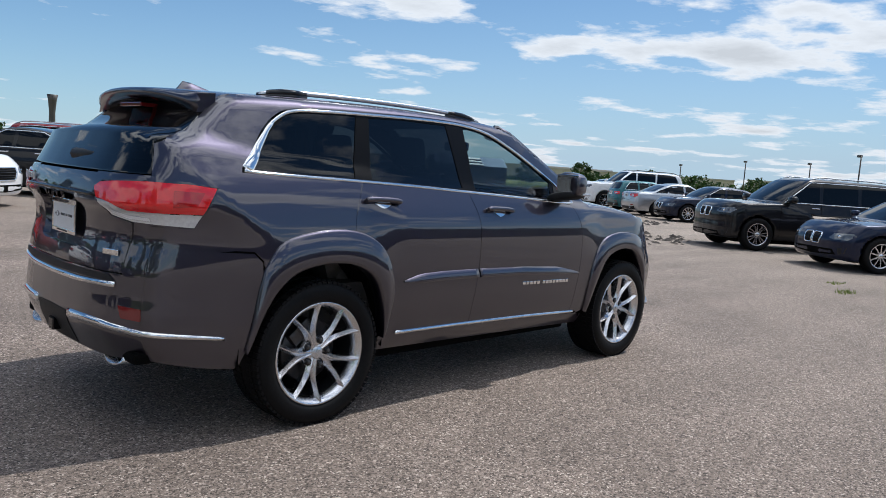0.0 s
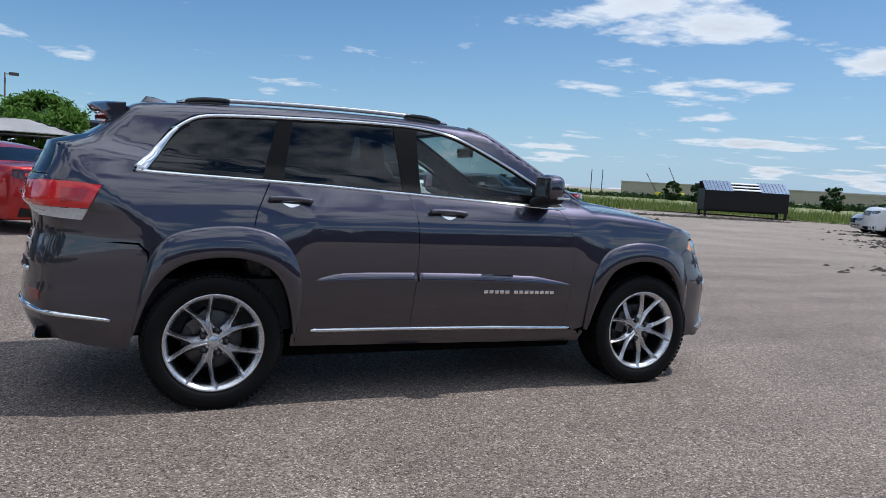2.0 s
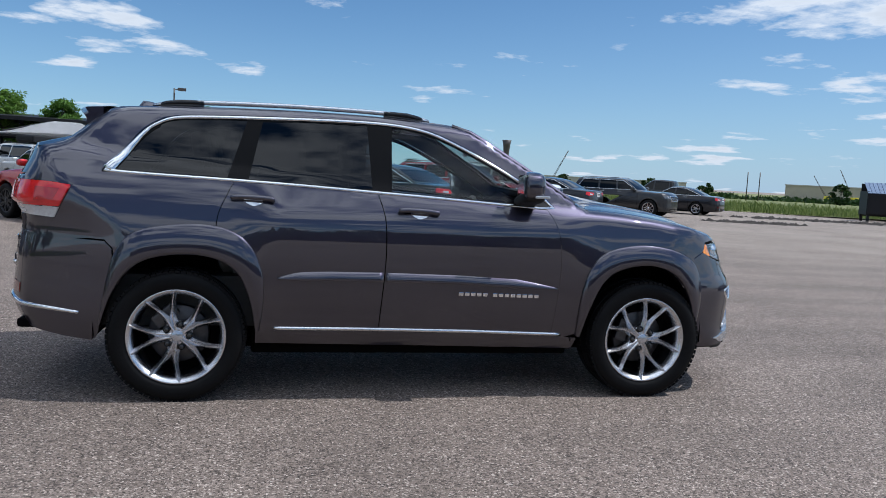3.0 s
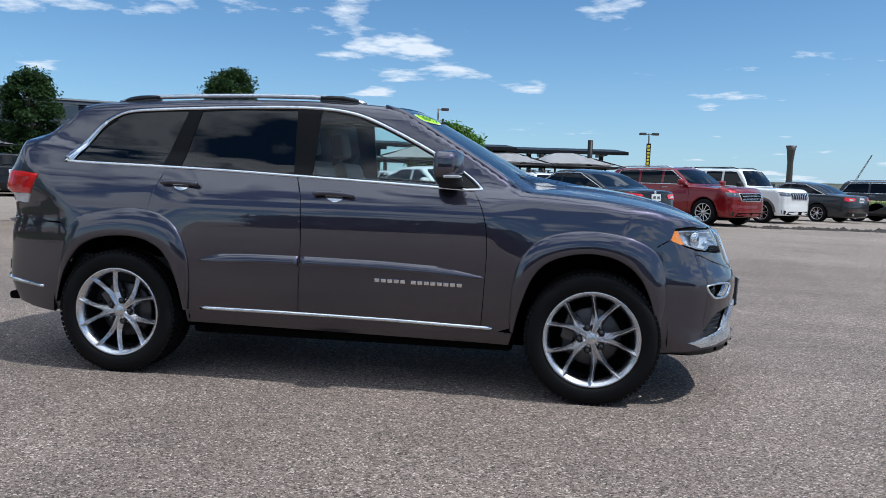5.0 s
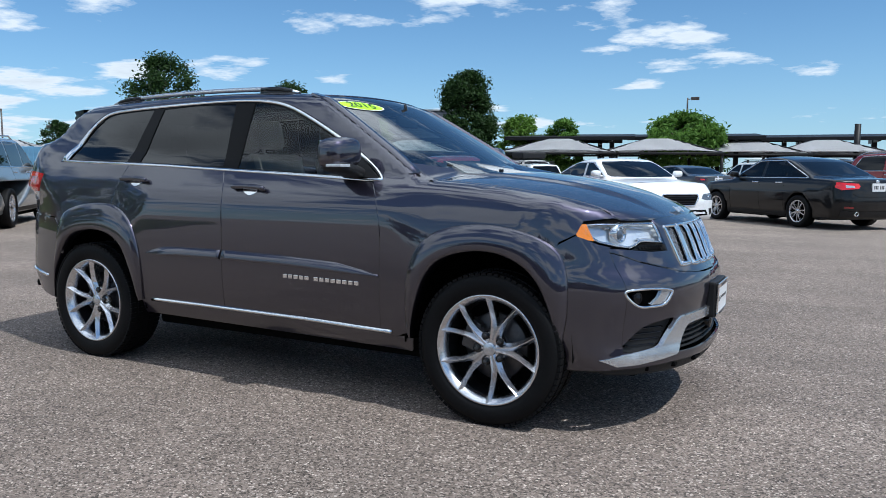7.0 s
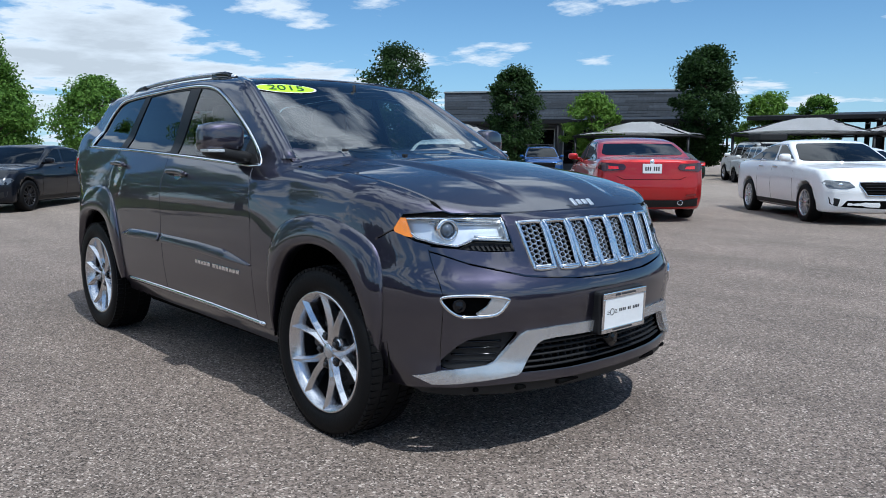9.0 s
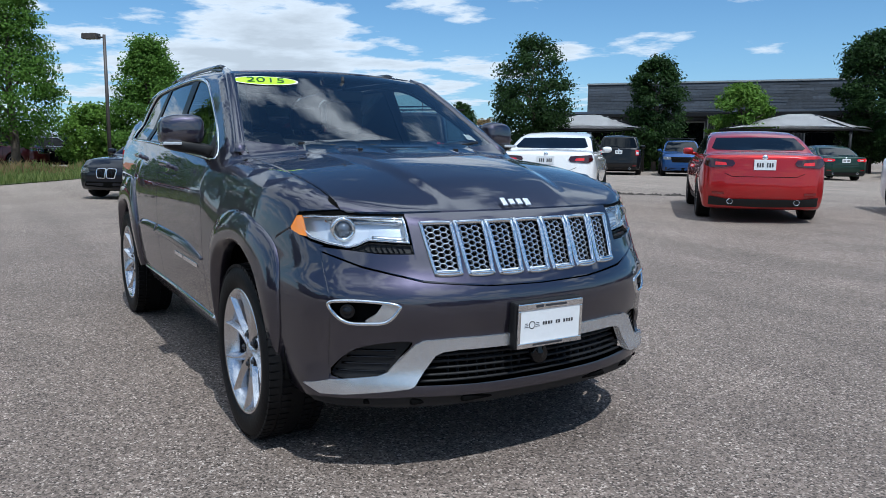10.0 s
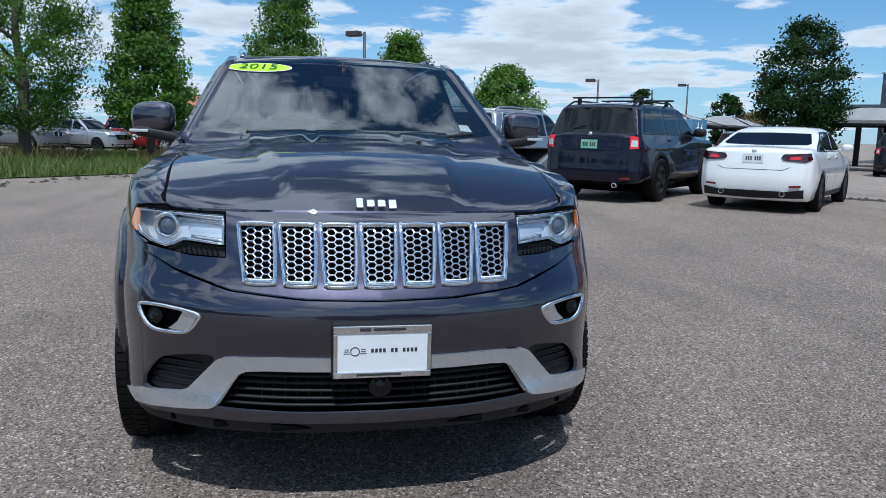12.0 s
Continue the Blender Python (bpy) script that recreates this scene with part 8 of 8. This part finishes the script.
def lamp_post(x, y, top, turn, arms=1, banner=False):
    p = thing("street_lamp", pose(x, y, 0, 0, 0, turn), "brown steel street lamp with a flat box head", "street lamp", "lamp posts of the lot")
    bm = bmesh.new()
    tube(bm, [(0, 0, -0.05), (0, 0, top)], [0.09, 0.065], 10)
    part("pole", bm, M["pole"], p)
    for s in (1, -1)[:arms]:
        bm = bmesh.new()
        tube(bm, [(0, 0, top - 0.12), (s * 0.35, 0, top - 0.08)], 0.035, 6)
        part("arm", bm, M["pole"], p)
        bm = bmesh.new()
        box(bm, s * 0.62 - 0.34, s * 0.62 + 0.34, -0.2, 0.2, top - 0.18, top + 0.06, 0.03)
        part("lamp_head", bm, M["pole"], p)
    if banner:
        bm = bmesh.new()
        box(bm, -0.22, 0.22, -0.1, -0.06, top - 3.6, top - 1.0, 0.01)
        sign = part("banner", bm, M["black_steel"], p, "tall black banner with yellow blocks")
        for k in range(7):
            bm = bmesh.new()
            box(bm, -0.13, 0.13, -0.115, -0.1, top - 3.45 + 0.34 * k, top - 3.22 + 0.34 * k)
            part("banner_block", bm, M["yellow"], sign)
    return p


lamp_post(-31.9, 3.1, 5.9, 230)
for x, y, z, t in ((-50.4, 22.4, 5.6, 230), (-57.7, 30.4, 5.5, 230), (-60.8, 35.4, 6.3, 210), (-62.7, 41.9, 5.2, 250), (-10.0, 64.1, 7.6, 10), (97.2, 39.5, 5.1, 30), (93.6, 46.9, 4.1, 30), (100, 32.2, 5.3, 30), (82.5, 21.2, 5.7, 30), (-36.0, 30.4, 6.6, 200)):
    lamp_post(x, y, z, t)
lamp_post(9.9, 74.3, 6.4, 5, 2, True)
for x, y in ((65.6, 94.3), (66.9, 93.3)):
    bm = bmesh.new()
    tube(bm, [(x, y, -0.05), (x, y, 4.2)], 0.07, 6)
    tagged(part("pole", bm, M["pole"]), "thin bare pole standing in the field", "pole", "bare field poles")

# ---- shelter, container, stand, far buildings, cranes, tower ----


def bin_shelter():
    s = thing("steel_shelter", pose(34.4, 31.2, 0, 0, 0, -27), "black open steel shelter with blue grey sloped top", "shelter")
    w = 2.55
    bm = bmesh.new()
    box(bm, -w, w, -0.06, 0.0, 0.45, 1.62, 0.01)
    part("front_panel", bm, M["black_steel"], s)
    bm = bmesh.new()
    box(bm, -w, w, 1.6, 1.66, 0.3, 2.2, 0.01)
    part("back_panel", bm, M["black_steel"], s)
    for a in (-1, 1):
        bm = bmesh.new()
        box(bm, a * w - 0.04, a * w + 0.04, -0.02, 1.62, 0.4, 1.75, 0.01)
        part("end_panel", bm, M["black_steel"], s)
        for b in (0.05, 1.5):
            bm = bmesh.new()
            box(bm, a * (w - 0.08) - 0.07, a * (w - 0.08) + 0.07, b - 0.07, b + 0.07, -0.03, 1.7, 0.01)
            part("leg", bm, M["black_steel"], s)
    for x0, x1 in ((-w - 0.05, -0.85), (0.85, w + 0.05)):
        bm = bmesh.new()
        box(bm, x0, x1, 0, 1.15, 0, 0.04, 0.01)
        for k in range(1, 8):
            box(bm, x0 + (x1 - x0) * k / 8 - 0.015, x0 + (x1 - x0) * k / 8 + 0.015, 0, 1.15, 0.04, 0.06)
        part("top_sheet", bm, M["bluegrey"], s).matrix_basis = pose(0, -0.1, 1.62, 32, 0, 0)
    for k in range(3):
        bm = bmesh.new()
        box(bm, -0.86, 0.86, 0.12 + 0.36 * k, 0.27 + 0.36 * k, 0, 0.05, 0.01)
        part("slat", bm, M["plate"], s).matrix_basis = pose(0, -0.1, 1.62, 32, 0, 0)
    return s


bin_shelter()


def container():
    c = thing("shipping_container", pose(-38.5, 21.0, 0, 0, 0, 40), "pale blue steel shipping container with doors", "container")
    bm = bmesh.new()
    box(bm, -3.0, 3.0, -1.2, 1.2, 0.05, 2.45, 0.03)
    for k in range(24):
        box(bm, -2.9 + k * 0.245, -2.78 + k * 0.245, -1.235, -1.2, 0.2, 2.3)
    part("shell", bm, M["container"], c)
    for s in (-1, 1):
        bm = bmesh.new()
        tube(bm, [(3.03, s * 0.3, 0.2), (3.03, s * 0.3, 2.3)], 0.025, 6)
        part("lock_rod", bm, M["satin"], c)
    bm = bmesh.new()
    box(bm, -0.5, 0.5, -1.26, -1.236, 1.2, 1.5)
    part("label", bm, M["label_white"], c)
    return c


container()
bm = bmesh.new()
box(bm, -5.0, 5.0, -0.2, 0.2, -0.03, 0.5, 0.04, pose(-34.0, 19.0, 0, 0, 0, 40))
tagged(part("concrete_barrier", bm, M["concrete"]), "low pale concrete barrier before a container", "barrier")

st = thing("wire_stand", pose(10.6, -0.9, 0, 0, 0, 20), "small black wire stand with a pale cap", "stand")
for k in range(4):
    a = math.pi / 2 * k
    bm = bmesh.new()
    tube(bm, [(0.16 * math.cos(a), 0.16 * math.sin(a), 0.0), (0.15 * math.cos(a), 0.15 * math.sin(a), 0.38), (0.03 * math.cos(a), 0.03 * math.sin(a), 0.62)], 0.012, 6)
    part("leg", bm, M["black_steel"], st)
bm = bmesh.new()
lathe(bm, [(0.16, 0.02), (0.17, 0.03), (0.16, 0.04)], 20, axis="z", closed=True)
lathe(bm, [(0.155, 0.36), (0.165, 0.37), (0.155, 0.38)], 20, axis="z", closed=True)
part("ring", bm, M["black_steel"], st)
bm = bmesh.new()
box(bm, -0.55, 0.1, -0.03, 0.03, 0.60, 0.66, 0.015)
box(bm, -0.56, -0.40, -0.05, 0.05, 0.55, 0.66, 0.02)
part("cap", bm, M["plate"], st, "pale metal cap")


def far_box(name, label, x, y, turn, w, d, h, mat, roof=None):
    b = thing(name, pose(x, y, 0, 0, 0, turn), label, "building", "far buildings")
    bm = bmesh.new()
    box(bm, -w / 2, w / 2, -d / 2, d / 2, -0.1, h)
    part("wall", bm, M[mat], b)
    if roof:
        bm = bmesh.new()
        v = [bm.verts.new(q) for q in ((-w / 2 - 0.6, -d / 2 - 0.6, h), (w / 2 + 0.6, -d / 2 - 0.6, h), (w / 2 + 0.6, d / 2 + 0.6, h), (-w / 2 - 0.6, d / 2 + 0.6, h), (-w / 2 + 3, 0, h + 1.6), (w / 2 - 3, 0, h + 1.6))]
        for f in ((0, 1, 5, 4), (1, 2, 5), (2, 3, 4, 5), (3, 0, 4), (3, 2, 1, 0)):
            bm.faces.new([v[i] for i in f])
        part("roof", bm, M[roof], b)
    else:
        bm = bmesh.new()
        box(bm, -w / 2 - 0.2, w / 2 + 0.2, -d / 2 - 0.2, d / 2 + 0.2, h, h + 0.35)
        part("roof_edge", bm, M["concrete"], b)
    for q in range(int(w // 9)):
        bm = bmesh.new()
        xx = -w / 2 + 5 + q * 9
        box(bm, xx - 1.3, xx + 1.3, -d / 2 - 0.06, -d / 2 + 0.1, h * 0.35, h * 0.7)
        part("window", bm, M["car_glass"], b)


far_box("warehouse", "long low beige warehouse beyond the field", 203, 187, 130, 98, 30, 4.0, "beige")
far_box("warehouse", "long low beige warehouse beyond the field", 232, 140, 118, 70, 30, 3.6, "beige")
far_box("warehouse", "low brown warehouse on the horizon", 195, 57, 100, 40, 20, 3.4, "beige")
far_box("warehouse", "white industrial sheds on the horizon", 120, 300, 160, 90, 20, 3.4, "concrete")
far_box("tiled_house", "pale house with a terracotta hipped roof", -108, -10, 95, 20, 12, 4.2, "beige", "tile")
for foot, tip in (((155.7, 189.4), (152.4, 192.0, 7.0)), ((161, 185.1), (157.7, 187.8, 9.0)), ((55, 150), (58.5, 148, 8.0))):
    crane = thing("construction_crane", pose(foot[0], foot[1], 0), "thin lattice crane boom far away", "crane", "far cranes")
    a, b = Vector((0, 0, 0.0)), Vector((tip[0] - foot[0], tip[1] - foot[1], tip[2]))
    bm = bmesh.new()
    side = (b - a).cross(Vector((0.7, 0.7, 0))).normalized() * 0.18
    for s in (-1, 1):
        tube(bm, [a + side * s, b + side * s * 0.3], 0.05, 5)
    for k in range(9):
        tube(bm, [a.lerp(b, k / 9) + side * (1 - k / 12) * (1 if k % 2 else -1), a.lerp(b, (k + 1) / 9) + side * (1 - (k + 1) / 12) * (-1 if k % 2 else 1)], 0.03, 4)
    part("boom", bm, M["pole"], crane)
    bm = bmesh.new()
    box(bm, -0.8, 0.8, -0.8, 0.8, -0.1, 1.2, 0.1)
    part("cab", bm, M["yellow"], crane)
bm = bmesh.new()
lathe(bm, [(0.55, -0.1), (0.42, 3.0), (0.40, 5.0), (0.55, 6.6), (0.72, 7.4), (0.0, 7.4)], 20, axis="z")
tagged(part("flared_tower", bm, M["pole"]), "slender dark tower with a flared top", "tower").location = (33.6, 110.3, 0)

# far rows of parked cars beyond the verge
for k, (proto, name, label, x, y, h, col) in enumerate((
        (x5, "sport_utility_suv", "white sport utility car parked beyond the verge", -37.0, -4.2, 60, (0.78, 0.78, 0.77)),
        (x5, "sport_utility_suv", "dark red sport utility car parked beyond the verge", -36.6, -7.2, 60, (0.20, 0.012, 0.015)),
        (hatch, "hatchback_car", "silver hatchback parked beyond the verge", -36.2, -10.2, 60, (0.42, 0.43, 0.45)),
        (cad, "crossover_car", "maroon crossover parked beyond the verge", -37.4, -1.2, 60, (0.10, 0.012, 0.016)),
        (hatch, "hatchback_car", "black hatchback parked beyond the verge", -37.8, 1.8, 60, (0.01, 0.01, 0.011)),
        (x5, "sport_utility_suv", "grey sport utility car parked beyond the verge", -36.0, -13.2, 60, (0.12, 0.12, 0.13)),
        (vw, "saloon_car", "white saloon car parked beyond the verge", -42.5, -8.6, 60, (0.78, 0.78, 0.77)),
        (x5, "sport_utility_suv", "dark sport utility car with red lamps parked far off", -33.8, 24.4, 134, (0.05, 0.012, 0.014)),
        (hatch, "hatchback_car", "white hatchback parked far off", -10.6, 29.6, 134, (0.76, 0.76, 0.75)))):
    same_car(proto, name, label, x, y, h, col, 0.2)
